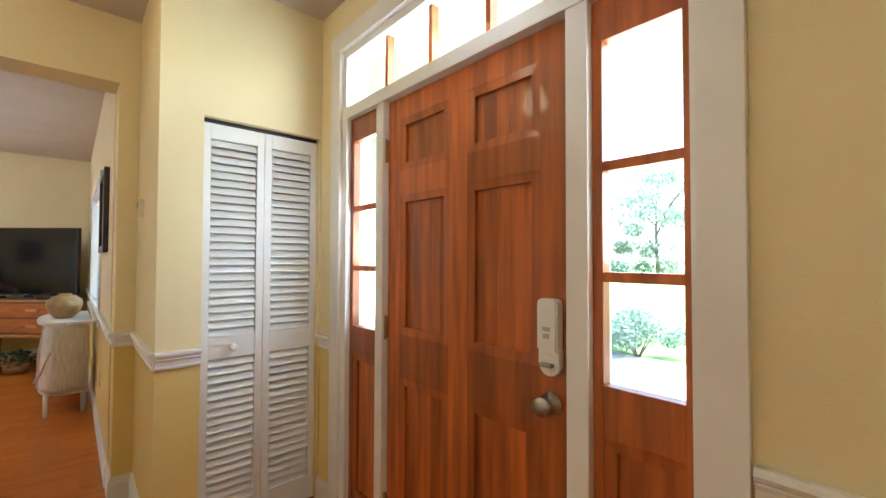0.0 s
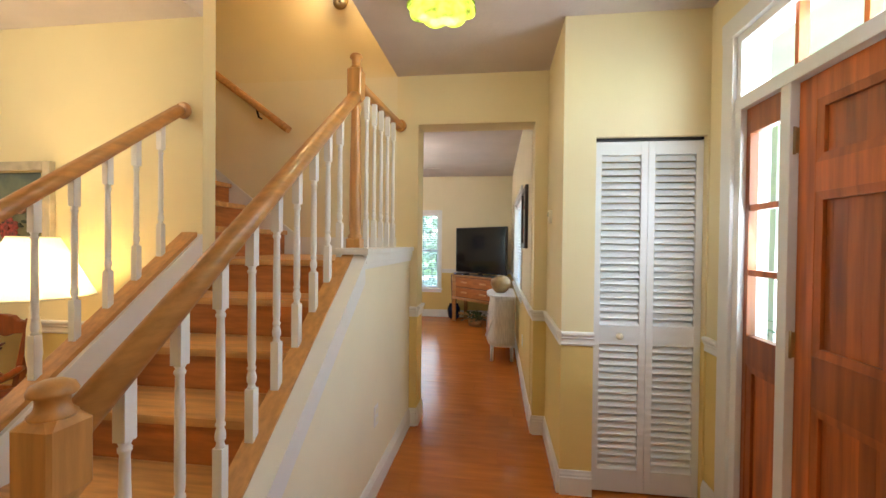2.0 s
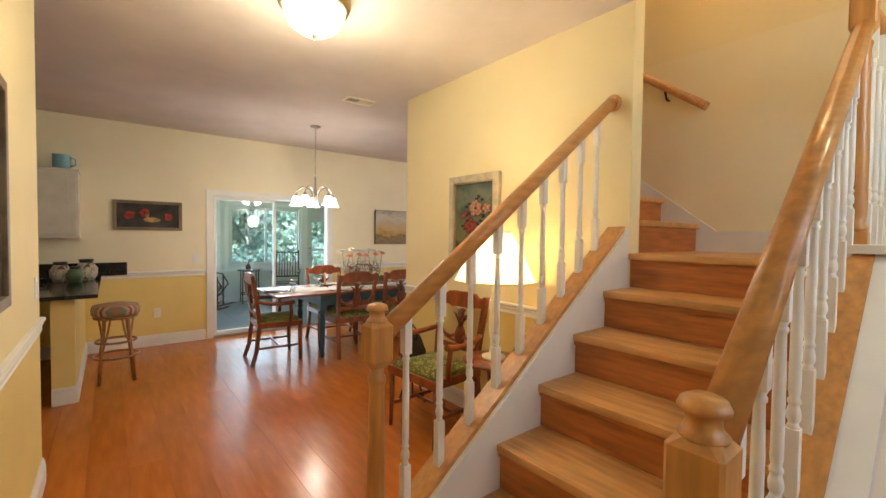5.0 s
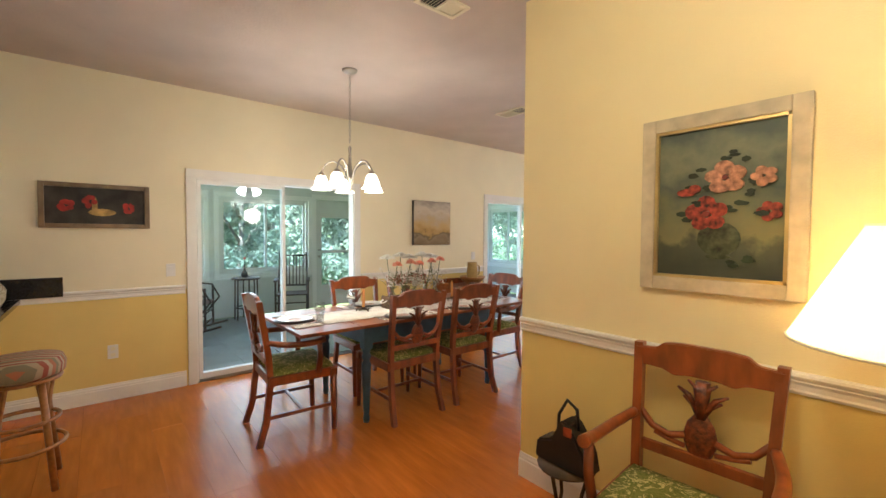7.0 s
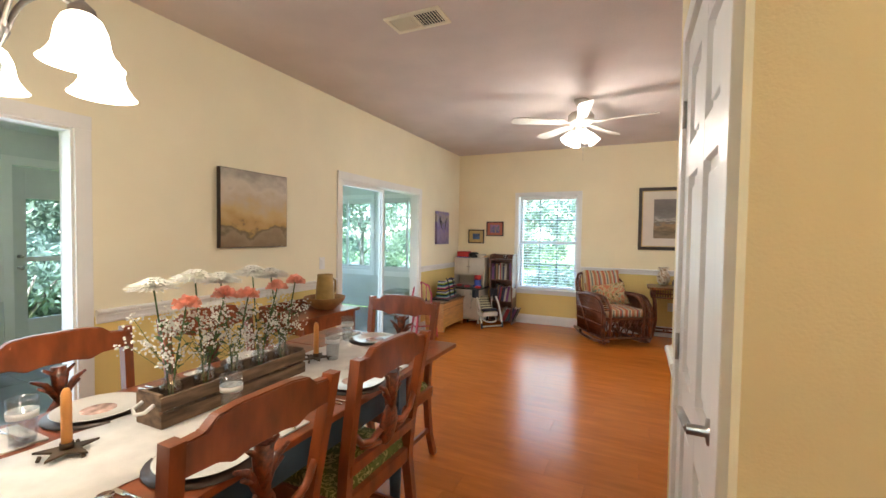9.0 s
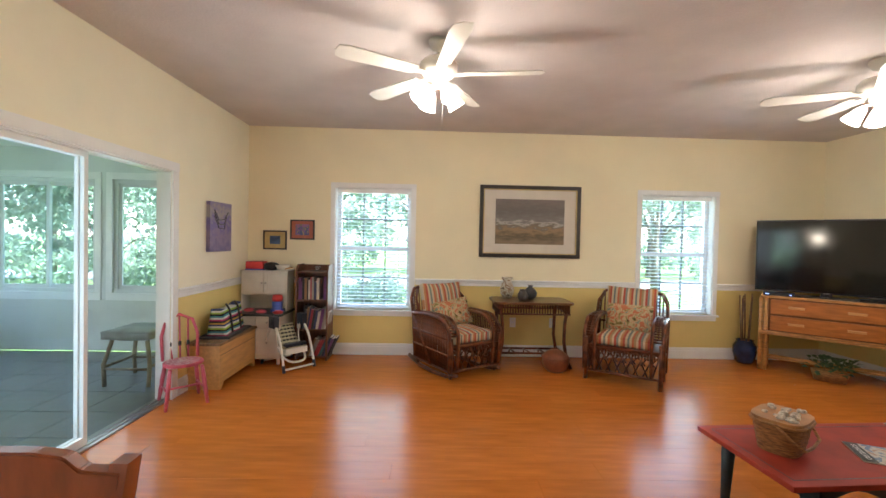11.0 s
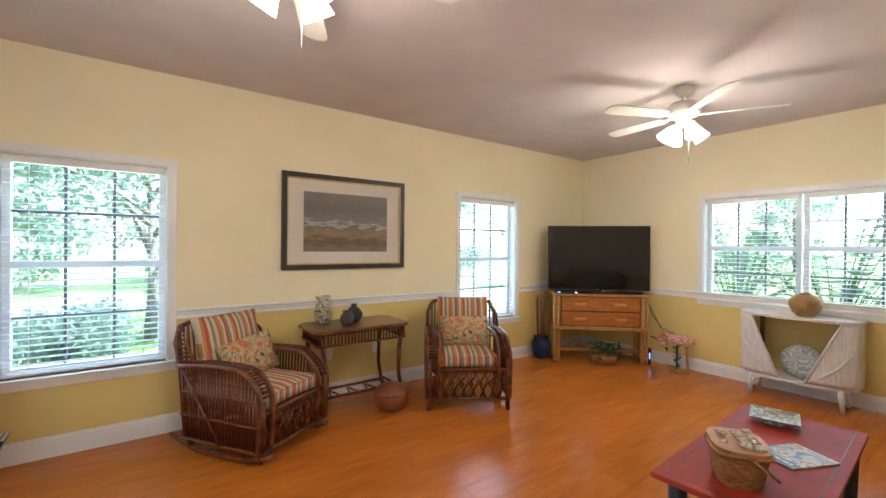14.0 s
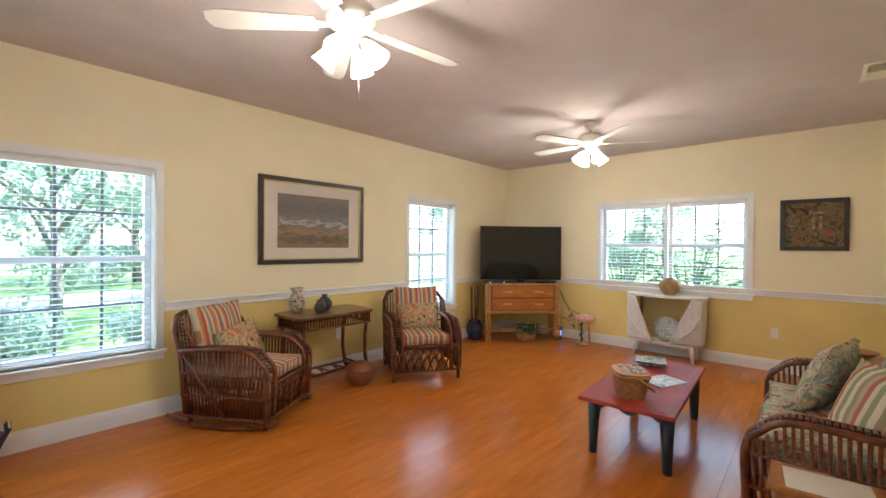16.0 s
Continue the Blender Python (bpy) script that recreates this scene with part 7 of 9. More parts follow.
part("post", tube(bmesh.new(), [(0.0, -0.10, 0.0), (0.0, -0.085, 0.15), (0.0, -0.075, 0.33)], 0.017, 8), M_BAMBOO, fl, "pale wooden post")
part("base", lathe(bmesh.new(), [(0.11, 0.0), (0.11, 0.016), (0.10, 0.022), (0.001, 0.022)], sides=20), M_BAMBOO, fl)
bm = bmesh.new()
for k in range(14):
    a, z = 2.4 * k, 0.03 + 0.019 * k
    p = Vector((0, 0.03, z))
    d = Vector((math.cos(a), math.sin(a), 0.7)) * 0.06
    u = Vector((-math.sin(a), math.cos(a), 0)) * 0.022
    bm.faces.new([bm.verts.new(c) for c in (p, p + d * 0.55 + u, p + d * 1.1, p + d * 0.55 - u)])
tube(bm, [(0, 0.03, 0.02), (0, 0.03, 0.31)], 0.012, 6)
part("painted_leaves", bm, M_LEAF, fl, "dark green carved leaves")

# ---- white wicker console under the east window ----
M_WICKER = mat("white_wicker", (0.74, 0.71, 0.68), 0.6, var=0.09, scale=30, stretch=(3, 3, 0.3), bump=1.0, bscale=60)
WM = pose(0.86, 5.50, 0, 0, 0, -90)
wk = thing("wicker_console", WM, "white wicker demilune console with an open middle", "console table")
n = 24
outl = [(-0.46 + 0.0, 0.18)] + [(-0.46 * math.cos(math.pi * k / n) , 0.02 - 0.20 * math.sin(math.pi * k / n) ** 0.7) for k in range(n + 1)] + [(0.46, 0.18)]
part("tabletop", prism(bmesh.new(), outl, 0.785, 0.81, "z"), M_WICKER, wk)
part("base_shelf", prism(bmesh.new(), [(u * 0.93, v * 0.93) for u, v in outl], 0.19, 0.215, "z"), M_WICKER, wk)
for s in (-1, 1):
    bm = bmesh.new()
    # curved woven side: wide at the bottom, cut back by a slant to the top
    k1 = 14
    rows = []
    for i in range(k1 + 1):
        z = 0.215 + 0.57 * i / k1
        inner = 0.10 + 0.24 * i / k1
        ring = []
        for j in range(9):
            t = j / 8
            x = inner + (0.445 - inner) * t
            y = 0.02 - 0.19 * max(0.0, 1 - (x / 0.46) ** 2) ** 0.35
            ring.append(bm.verts.new((s * x, y + 0.004 * ((i + j) % 2), z)))
        ring.append(bm.verts.new((s * 0.445, 0.17, z)))
        rows.append(ring)
    for a, b in zip(rows, rows[1:]):
        for j in range(9):
            bm.faces.new((a[j], a[j + 1], b[j + 1], b[j])).smooth = True
    ob = part("woven_side", bm, M_WICKER, wk)
    so = ob.modifiers.new("thick", "SOLIDIFY")
    so.thickness = 0.018
    part("side_edge", tube(bmesh.new(), [(s * 0.10, -0.165, 0.215), (s * 0.22, -0.155, 0.50), (s * 0.34, -0.115, 0.785)], 0.013, 8), M_WICKER, wk)
    part("braid", tube(bmesh.new(), [(s * 0.42, -0.075, 0.56), (s * 0.33, -0.135, 0.40), (s * 0.20, -0.18, 0.28)], 0.011, 8), M_WICKER, wk)
    for y in (-0.10, 0.14):
        lg = part("leg", tube(bmesh.new(), [(s * 0.33, y, 0.20), (s * 0.345, y, 0.0)], 0.022, 8, 0.018), M_WICKER, wk)
        part("leg_curl", tube(bmesh.new(), [(s * 0.22, y, 0.19), (s * 0.30, y, 0.15), (s * 0.33, y, 0.08)], 0.008, 6), M_WICKER, lg)
    part("dark_support", boxes(((s * 0.30 - 0.02, 0.08, 0.215), (s * 0.30 + 0.02, 0.10, 0.785))), M_WALNUT, wk)
vase("round_vase", WM @ pose(0.06, 0.0, 0.81), [(0.055, 0), (0.10, 0.04), (0.13, 0.11), (0.125, 0.16), (0.08, 0.20), (0.045, 0.212), (0.05, 0.222), (0.035, 0.22), (0.001, 0.05)], mat("tan_clay", (0.36, 0.21, 0.075), 0.5, var=0.15, scale=14, bump=0.2), "round tan clay vase with a narrow mouth")
pl = thing("display_plate", WM @ pose(0.03, -0.02, 0.218, 72, 0, 0), "blue and white glazed plate leaning on a stand", "plate")
bm = bmesh.new()
lathe(bm, [(0.001, 0.0), (0.10, 0.002), (0.155, 0.02), (0.158, 0.024), (0.10, 0.010), (0.001, 0.008)], (0, 0.158, 0), 28)
part("glazed_plate", bm, pattern("blue_white_glaze", [(0.10, 0.14, 0.20), (0.55, 0.56, 0.52), (0.28, 0.34, 0.40), (0.62, 0.60, 0.54), (0.40, 0.36, 0.22), (0.50, 0.53, 0.52)], 13, "print", 0.2), pl)

# ---- coffee table ----
M_REDTOP = mat("red_painted_wood", (0.33, 0.040, 0.022), 0.55, var=0.14, scale=6, spec=0.2)
M_TEAL = mat("dark_teal_paint", (0.022, 0.045, 0.055), 0.4, var=0.2)
KM = pose(-1.645, 5.00, 0, 0, 0, 3)
kt = thing("coffee_table", KM, "red-topped coffee table with dark teal tapered legs", "table")
part("tabletop", boxes(((-0.68, -0.29, 0.385), (0.68, 0.29, 0.412)), bevel=0.008), M_REDTOP, kt)
part("top_groove", boxes(((-0.635, -0.245, 0.412), (0.635, -0.241, 0.4128)), ((-0.635, 0.241, 0.412), (0.635, 0.245, 0.4128)), ((-0.635, -0.241, 0.412), (-0.631, 0.241, 0.4128)), ((0.631, -0.241, 0.412), (0.635, 0.241, 0.4128))), M_TEAL, kt)
for x in (-0.54, 0.54):
    for y in (-0.225, 0.225):
        part("leg", tube(bmesh.new(), [(x, y, 0.385), (x * 1.02, y * 1.03, 0.0)], 0.046, 4, 0.026), M_TEAL, kt, "dark teal tapered leg")
for y in (-0.235, 0.235):
    bm = bmesh.new()
    wave = [(-0.50, 0.385), (-0.50, 0.32)] + [(-0.50 + 1.0 * k / 24, 0.335 - 0.022 * math.cos(6 * math.pi * k / 24)) for k in range(1, 24)] + [(0.50, 0.32), (0.50, 0.385)]
    part("scalloped_apron", prism(bm, wave, y - 0.009, y + 0.009, "y"), M_TEAL, kt)
for x in (-0.55, 0.55):
    bm = bmesh.new()
    wave = [(-0.20, 0.385), (-0.20, 0.32)] + [(-0.20 + 0.4 * k / 16, 0.335 - 0.022 * math.cos(4 * math.pi * k / 16)) for k in range(1, 16)] + [(0.20, 0.32), (0.20, 0.385)]
    part("scalloped_apron", prism(bm, wave, x - 0.009, x + 0.009, "x"), M_TEAL, kt)
bk = thing("lidded_basket", KM @ pose(-0.44, 0.02, 0.413, 0, 0, 30), "woven splint basket with shells on its wooden lid", "basket")


def rounded(rx, ry, n=32):
    return [(rx * (abs(math.cos(t)) ** 0.6) * (1 if math.cos(t) > 0 else -1), ry * (abs(math.sin(t)) ** 0.6) * (1 if math.sin(t) > 0 else -1)) for t in (2 * math.pi * k / n for k in range(n))]


def splint_band(z0, z1, rx0, ry0, rx1, ry1, wave):
    """One woven band: it goes over and under the uprights in turn."""
    bm = bmesh.new()
    lo, hi = rounded(rx0, ry0), rounded(rx1, ry1)
    a = [bm.verts.new((x * (1 + 0.022 * ((k // 2 + wave) % 2)), y * (1 + 0.022 * ((k // 2 + wave) % 2)), z0)) for k, (x, y) in enumerate(lo)]
    b = [bm.verts.new((x * (1 + 0.022 * ((k // 2 + wave) % 2)), y * (1 + 0.022 * ((k // 2 + wave) % 2)), z1)) for k, (x, y) in enumerate(hi)]
    for k in range(32):
        bm.faces.new((a[k], a[(k + 1) % 32], b[(k + 1) % 32], b[k]))
    return bm


core = bmesh.new()
lo, hi = rounded(0.095, 0.080), rounded(0.128, 0.105)
a, b = [core.verts.new((x, y, 0.0)) for x, y in lo], [core.verts.new((x, y, 0.155)) for x, y in hi]
for k in range(32):
    core.faces.new((a[k], a[(k + 1) % 32], b[(k + 1) % 32], b[k]))
core.faces.new(a[::-1])
core.faces.new(b)
part("basket_lining", core, M_BASKET, bk)
for k in range(9):
    z0, z1 = 0.004 + 0.0165 * k, 0.004 + 0.0165 * k + 0.0145
    t0, t1 = z0 / 0.155, z1 / 0.155
    part("woven_splint", splint_band(z0, z1, 0.097 + 0.033 * t0, 0.082 + 0.025 * t0, 0.097 + 0.033 * t1, 0.082 + 0.025 * t1, k), M_BASKET, bk)
bm = bmesh.new()
tube(bm, [(x * 1.03, y * 1.03, 0.150) for x, y in rounded(0.131, 0.108)] + [(0.131 * 1.03, 0, 0.150)], 0.007, 6, cap=False)
part("rim_hoop", bm, M_BASKET, bk)
bm = bmesh.new()
prism(bm, rounded(0.134, 0.110), 0.157, 0.172, "z")
lid = part("lid", bm, mat("basket_lid_wood", (0.46, 0.21, 0.07), 0.5, var=0.2), bk, "flat wooden lid")
M_SHELL = mat("sea_shell", (0.66, 0.55, 0.44), 0.5, var=0.35, scale=40)
rr = random.Random(8)
for k in range(16):
    r = rr.uniform(0.010, 0.020)
    bm = bmesh.new()
    bmesh.ops.create_icosphere(bm, subdivisions=2, radius=r)
    for v in bm.verts:
        v.co = Vector((v.co.x * 1.4, v.co.y, v.co.z * 0.7)) * (1 + 0.15 * math.sin(v.co.x * 400))
    o = part("shell", bm, M_SHELL, lid)
    o.matrix_basis = pose(rr.uniform(-0.09, 0.09), rr.uniform(-0.06, 0.06), 0.177 + rr.uniform(0, 0.012), rr.uniform(-20, 20), rr.uniform(-20, 20), rr.uniform(0, 360))
part("bail_handle", tube(bmesh.new(), [(0.136, -0.02, 0.15), (0.145, -0.085, 0.10), (0.105, -0.120, 0.065), (0.0, -0.122, 0.055), (-0.105, -0.120, 0.065), (-0.145, -0.085, 0.10), (-0.136, -0.02, 0.15)], 0.007, 6), M_BASKET, bk)
mg = thing("magazine", KM @ pose(0.02, -0.09, 0.4132, 0, 0, 62), "glossy ceramics magazine lying on the coffee table", "magazine")
part("pages", boxes(((-0.105, -0.14, 0.0), (0.105, 0.14, 0.006)), bevel=0.001), M_CARD, mg)
part("cover", boxes(((-0.105, -0.14, 0.006), (0.105, 0.14, 0.0068))), pattern("magazine_cover", [(0.50, 0.50, 0.46), (0.16, 0.24, 0.36), (0.55, 0.52, 0.46), (0.42, 0.26, 0.18), (0.58, 0.56, 0.52)], 9, "print", 0.3), mg)
tx = bpy.data.curves.new("title", "FONT")
tx.body, tx.size, tx.align_x, tx.extrude = "ceramics", 0.046, "CENTER", 0.0003
to = new("title_text", tx)
to.data.materials.append(M_WHITE)
to.parent, to.matrix_basis = mg, pose(0, 0.098, 0.0074)
part("title_band", boxes(((-0.105, 0.085, 0.0068), (0.105, 0.14, 0.0072))), M_BLACK, mg)
ds = thing("square_dish", KM @ pose(0.44, 0.08, 0.413, 0, 0, 12) @ Matrix.Diagonal((0.86, 0.86, 1.25, 1)), "square glazed dish with a pale rim on a foot", "dish")
bm = bmesh.new()
for (w0, z0), (w1, z1) in zip([(0.05, 0.0), (0.05, 0.012), (0.13, 0.035), (0.135, 0.04), (0.10, 0.03), (0.04, 0.018)], [(0.05, 0.012), (0.13, 0.035), (0.135, 0.04), (0.10, 0.03), (0.04, 0.018), (0.001, 0.018)]):
    a = [bm.verts.new((u * w0, v * w0, z0)) for u, v in ((-1, -1), (1, -1), (1, 1), (-1, 1))]
    b = [bm.verts.new((u * w1, v * w1, z1)) for u, v in ((-1, -1), (1, -1), (1, 1), (-1, 1))]
    for k in range(4):
        bm.faces.new((a[k], a[(k + 1) % 4], b[(k + 1) % 4], b[k]))
bmesh.ops.remove_doubles(bm, verts=bm.verts, dist=1e-5)
part("glazed_dish", bm, pattern("green_grey_glaze", [(0.30, 0.32, 0.28), (0.50, 0.49, 0.42), (0.20, 0.24, 0.22), (0.42, 0.38, 0.24)], 16, "print", 0.25), ds)

# ---- pictures of the living room ----
picture("seascape_picture", pose(-2.63, N - 0.001, 1.66, 0, 0, 180), 1.24, 0.88, 0.045, 0.035, M_FRAME_DARK, "large dark-framed seascape with a pale mount", [
    bands("seascape_print", [(0.0, (0.22, 0.16, 0.10)), (0.16, (0.12, 0.09, 0.05)), (0.30, (0.30, 0.20, 0.11)), (0.40, (0.16, 0.14, 0.11)), (0.46, (0.42, 0.40, 0.36)), (0.52, (0.20, 0.19, 0.18)), (0.75, (0.15, 0.13, 0.12)), (1.0, (0.20, 0.17, 0.15))], (3.0, 9.0), 0.05, 1.0, 0.26)], mount=0.15, mmat=M_CARD, liner=M_GOLD)
picture("garden_picture", pose(E - 0.001, 4.075, 1.685, 0, 0, 90), 0.57, 0.57, 0.045, 0.03, M_FRAME_DARK, "dark-framed painting of a flowering garden gate", [
    pattern("garden_painting", [(0.04, 0.03, 0.02), (0.10, 0.06, 0.03), (0.16, 0.13, 0.05), (0.24, 0.13, 0.07), (0.07, 0.08, 0.04), (0.30, 0.24, 0.15)], 9, "print", 0.5),
    ([(-0.25, 0.1, 0.02, 0.10, 4, 0.78), (0.0, 0.1, 0.02, 0.10, 4, 0.78), (-0.1, 0.55, 0.09, 0.02, 4, 0.78)], blob(0.30, 0.22, 0.14)), (leaves([(0.5, -0.5), (-0.5, -0.4), (0.4, 0.4)], 0.24, 0.24, 2), blob(0.35, 0.07, 0.04))])
picture("blue_print", pose(-5.715, N - 0.001, 1.375, 0, 0, 180), 0.28, 0.23, 0.018, 0.02, M_FRAME_DARK, "small blue print with a tan mount, dark frame", [blob(0.06, 0.11, 0.22)], mount=0.06, mmat=blob(0.50, 0.36, 0.14, 0.05))
picture("fish_print", pose(-5.39, N - 0.001, 1.505, 0, 0, 180), 0.29, 0.24, 0.018, 0.02, M_FRAME_DARK, "small colourful print with a red mount, dark frame", [
    pattern("colour_print", [(0.12, 0.24, 0.10), (0.30, 0.16, 0.30), (0.10, 0.12, 0.25), (0.40, 0.30, 0.16)], 14, "print", 0.5)], mount=0.045, mmat=blob(0.42, 0.12, 0.07, 0.05))
picture("purple_canvas", pose(W + 0.001, 7.355, 1.50, 0, 0, -90), 0.43, 0.50, 0, 0.04, None, "unframed purple abstract canvas with dark looping lines", [
    bands("purple_paint", [(0.0, (0.16, 0.13, 0.26)), (0.3, (0.26, 0.20, 0.30)), (0.55, (0.17, 0.13, 0.34)), (0.8, (0.34, 0.30, 0.28)), (1.0, (0.22, 0.18, 0.34))], (5, 5), 0.09, 4.0, 0.25)])
lp = bpy.data.objects["purple_canvas"]
for k in range(3):
    part("painted_loop", tube(bmesh.new(), [(-0.14 + 0.03 * k, 0.041, 0.16 - 0.05 * k), (-0.06, 0.041, 0.08 - 0.05 * k), (0.05, 0.041, 0.07 - 0.04 * k), (0.14, 0.041, 0.17 - 0.03 * k)], 0.005, 5), M_BLACK, lp)


# ---- ceiling fans ----
M_FANW = mat("white_fan_enamel", (0.70, 0.66, 0.58), 0.35, var=0.04)


def fan(x, y, a0, group, power=5.2, top=H, chain=True):
    f = thing("ceiling_fan", pose(x, y, top - H), "white five-blade ceiling fan with lit tulip shades", "ceiling fan", group)
    part("canopy", lathe(bmesh.new(), [(0.07, H), (0.07, H - 0.02), (0.045, H - 0.06), (0.014, H - 0.075)], sides=20), M_FANW, f)
    part("downrod", lathe(bmesh.new(), [(0.012, H - 0.06), (0.012, H - 0.13)], sides=10), M_FANW, f)
    part("motor", lathe(bmesh.new(), [(0.03, H - 0.12), (0.10, H - 0.13), (0.125, H - 0.16), (0.125, H - 0.20), (0.10, H - 0.235), (0.06, H - 0.25), (0.055, H - 0.29), (0.03, H - 0.31)], sides=28), M_FANW, f)
    for k in range(5):
        a = a0 + 72 * k
        m = pose(0, 0, H - 0.225, 0, 0, a)
        ir = part("blade_iron", boxes(((0.09, -0.022, -0.006), (0.20, 0.022, 0.0)), bevel=0.002), M_FANW, f)
        ir.matrix_basis = m
        bm = bmesh.new()
        prism(bm, [(0.17, -0.048), (0.62, -0.068), (0.68, -0.052), (0.695, 0.0), (0.68, 0.052), (0.62, 0.068), (0.17, 0.048)], -0.003, 0.003, "z")
        b = part("blade", bm, M_FANW, f)
        b.matrix_basis = m @ pose(0, 0, 0, 11, 0, 0)
    for k in range(4):
        a = radians(a0 + 20 + 90 * k)
        d = Vector((math.cos(a), math.sin(a), 0))
        bm = bmesh.new()
        lathe(bm, [(0.018, 0.0), (0.034, -0.03), (0.048, -0.08), (0.062, -0.125), (0.058, -0.125), (0.044, -0.08), (0.016, -0.004)], sides=16)
        s = part("shade", bm, M_OPAL2, f, "lit frosted tulip shade")
        s.matrix_basis = Matrix.Translation(Vector((0, 0, H - 0.315)) + d * 0.075) @ Matrix.Rotation(radians(38), 4, Vector((-d.y, d.x, 0)) * -1)
        part("socket_arm", tube(bmesh.new(), [Vector((0, 0, H - 0.295)) + d * 0.02, Vector((0, 0, H - 0.305)) + d * 0.08], 0.012, 8), M_FANW, f)
    if chain:
        part("pull_chain", tube(bmesh.new(), [(0.03, -0.03, H - 0.30), (0.03, -0.03, H - 0.60)], 0.0015, 5), M_STEEL, f)
        lamp("fan_bulbs", "POINT", power, pose(x, y, top - 0.50), (1.0, 0.92, 0.82), radius=0.17)
    return f


fan(-3.81, 5.81, -80, "ceiling fans")
fan(-0.70, 5.86, -60, "ceiling fans")

# ---- toy corner ----
M_PINE = mat("varnished_pine", (0.56, 0.29, 0.09), 0.4, var=0.10, scale=3, stretch=(9, 1.5, 9))
M_TRUNKTOP = mat("worn_chest_lid", (0.22, 0.12, 0.05), 0.5, var=0.25, scale=5, stretch=(9, 2, 2))
tk = thing("toy_chest", pose(-5.88, 7.215, 0) @ Matrix.Diagonal((0.75, 1, 0.93, 1)), "varnished pine toy chest with a dark worn lid", "chest")
bm = bmesh.new()
prism(bm, [(-0.38, 0.0), (-0.34, 0.0), (-0.30, 0.06), (0.30, 0.06), (0.34, 0.0), (0.38, 0.0), (0.38, 0.435), (-0.38, 0.435)], 0.165, 0.185, "x")
part("front_panel", bm, M_PINE, tk)
part("side_panel", boxes(((-0.20, -0.38, 0.0), (0.165, -0.36, 0.435))), M_PINE, tk)
part("side_panel", boxes(((-0.20, 0.36, 0.0), (0.165, 0.38, 0.435))), M_PINE, tk)
part("back_panel", boxes(((-0.20, -0.36, 0.06), (-0.185, 0.36, 0.435))), M_PINE, tk)
part("lid", boxes(((-0.205, -0.40, 0.436), (0.205, 0.40, 0.462)), bevel=0.005), M_TRUNKTOP, tk, "dark worn wooden lid")
part("lid_shadow_strip", boxes(((0.183, -0.37, 0.335), (0.1875, 0.37, 0.342))), M_TRUNKTOP, tk)
bag2 = thing("striped_tote", pose(-5.885, 7.25, 0.4305, 0, 0, 4) @ Matrix.Diagonal((0.84, 0.95, 1.05, 1)), "bright striped tote bag with black straps on the chest", "bag")
part("tray", boxes(((-0.17, -0.30, 0.0), (0.17, 0.30, 0.022)), bevel=0.008), M_BLACK, bag2, "black quilted base")
bm = bmesh.new()
box(bm, (-0.11, -0.25, 0.022), (0.11, 0.25, 0.27))
bmesh.ops.subdivide_edges(bm, edges=bm.edges, cuts=4, use_grid_fill=True)
for v in bm.verts:
    t = (v.co.z - 0.022) / 0.25
    v.co.x *= 1 - 0.55 * t
    v.co.y *= 1 + 0.12 * t
    v.co.z -= 0.03 * (1 - abs(v.co.y) / 0.28) * t
    v.co.x += 0.012 * math.sin(v.co.y * 20)
for f in bm.faces:
    f.smooth = True
part("tote_body", bm, pattern("bright_stripes", [(0.02, 0.02, 0.03), (0.45, 0.05, 0.14), (0.60, 0.62, 0.58), (0.06, 0.26, 0.30), (0.02, 0.02, 0.03), (0.28, 0.42, 0.06), (0.60, 0.60, 0.55), (0.04, 0.06, 0.16), (0.50, 0.30, 0.06)], 7.0, "stripe", axis=2), bag2)
for y in (-0.10, 0.12):
    part("strap", tube(bmesh.new(), [(0.118, y, 0.03), (0.10, y, 0.15), (0.075, y, 0.25), (0.03, y + 0.02, 0.29)], 0.012, 6), M_BLACK, bag2)

M_TOYW = mat("white_toy_paint", (0.66, 0.62, 0.54), 0.5, var=0.05)
hu = thing("toy_kitchen", pose(-5.74, 7.80, 0), "white wooden toy kitchen hutch with a dark counter", "toy kitchen")
part("base_cabinet", boxes(((-0.26, -0.18, 0.06), (0.26, 0.24, 0.535)), bevel=0.004), M_TOYW, hu)
for x in (-0.25, 0.22):
    for y in (-0.17, 0.21):
        part("foot", boxes(((x, y, 0.0), (x + 0.03, y + 0.03, 0.06))), M_TOYW, hu)
part("counter", boxes(((-0.28, -0.20, 0.535), (0.28, 0.25, 0.558)), bevel=0.004), mat("dark_green_counter", (0.03, 0.04, 0.035), 0.4, var=0.2), hu, "dark green counter")
part("hutch_side", boxes(((-0.26, 0.02, 0.558), (-0.245, 0.25, 1.01))), M_TOYW, hu)
part("hutch_side", boxes(((0.245, 0.02, 0.558), (0.26, 0.25, 1.01))), M_TOYW, hu)
part("hutch_back", boxes(((-0.245, 0.235, 0.558), (0.245, 0.25, 1.01))), M_TOYW, hu)
part("upper_cabinet", boxes(((-0.245, 0.035, 0.74), (0.245, 0.235, 1.01))), M_TOYW, hu)
part("hutch_top", boxes(((-0.27, 0.01, 1.01), (0.27, 0.26, 1.025)), bevel=0.003), M_TOYW, hu)
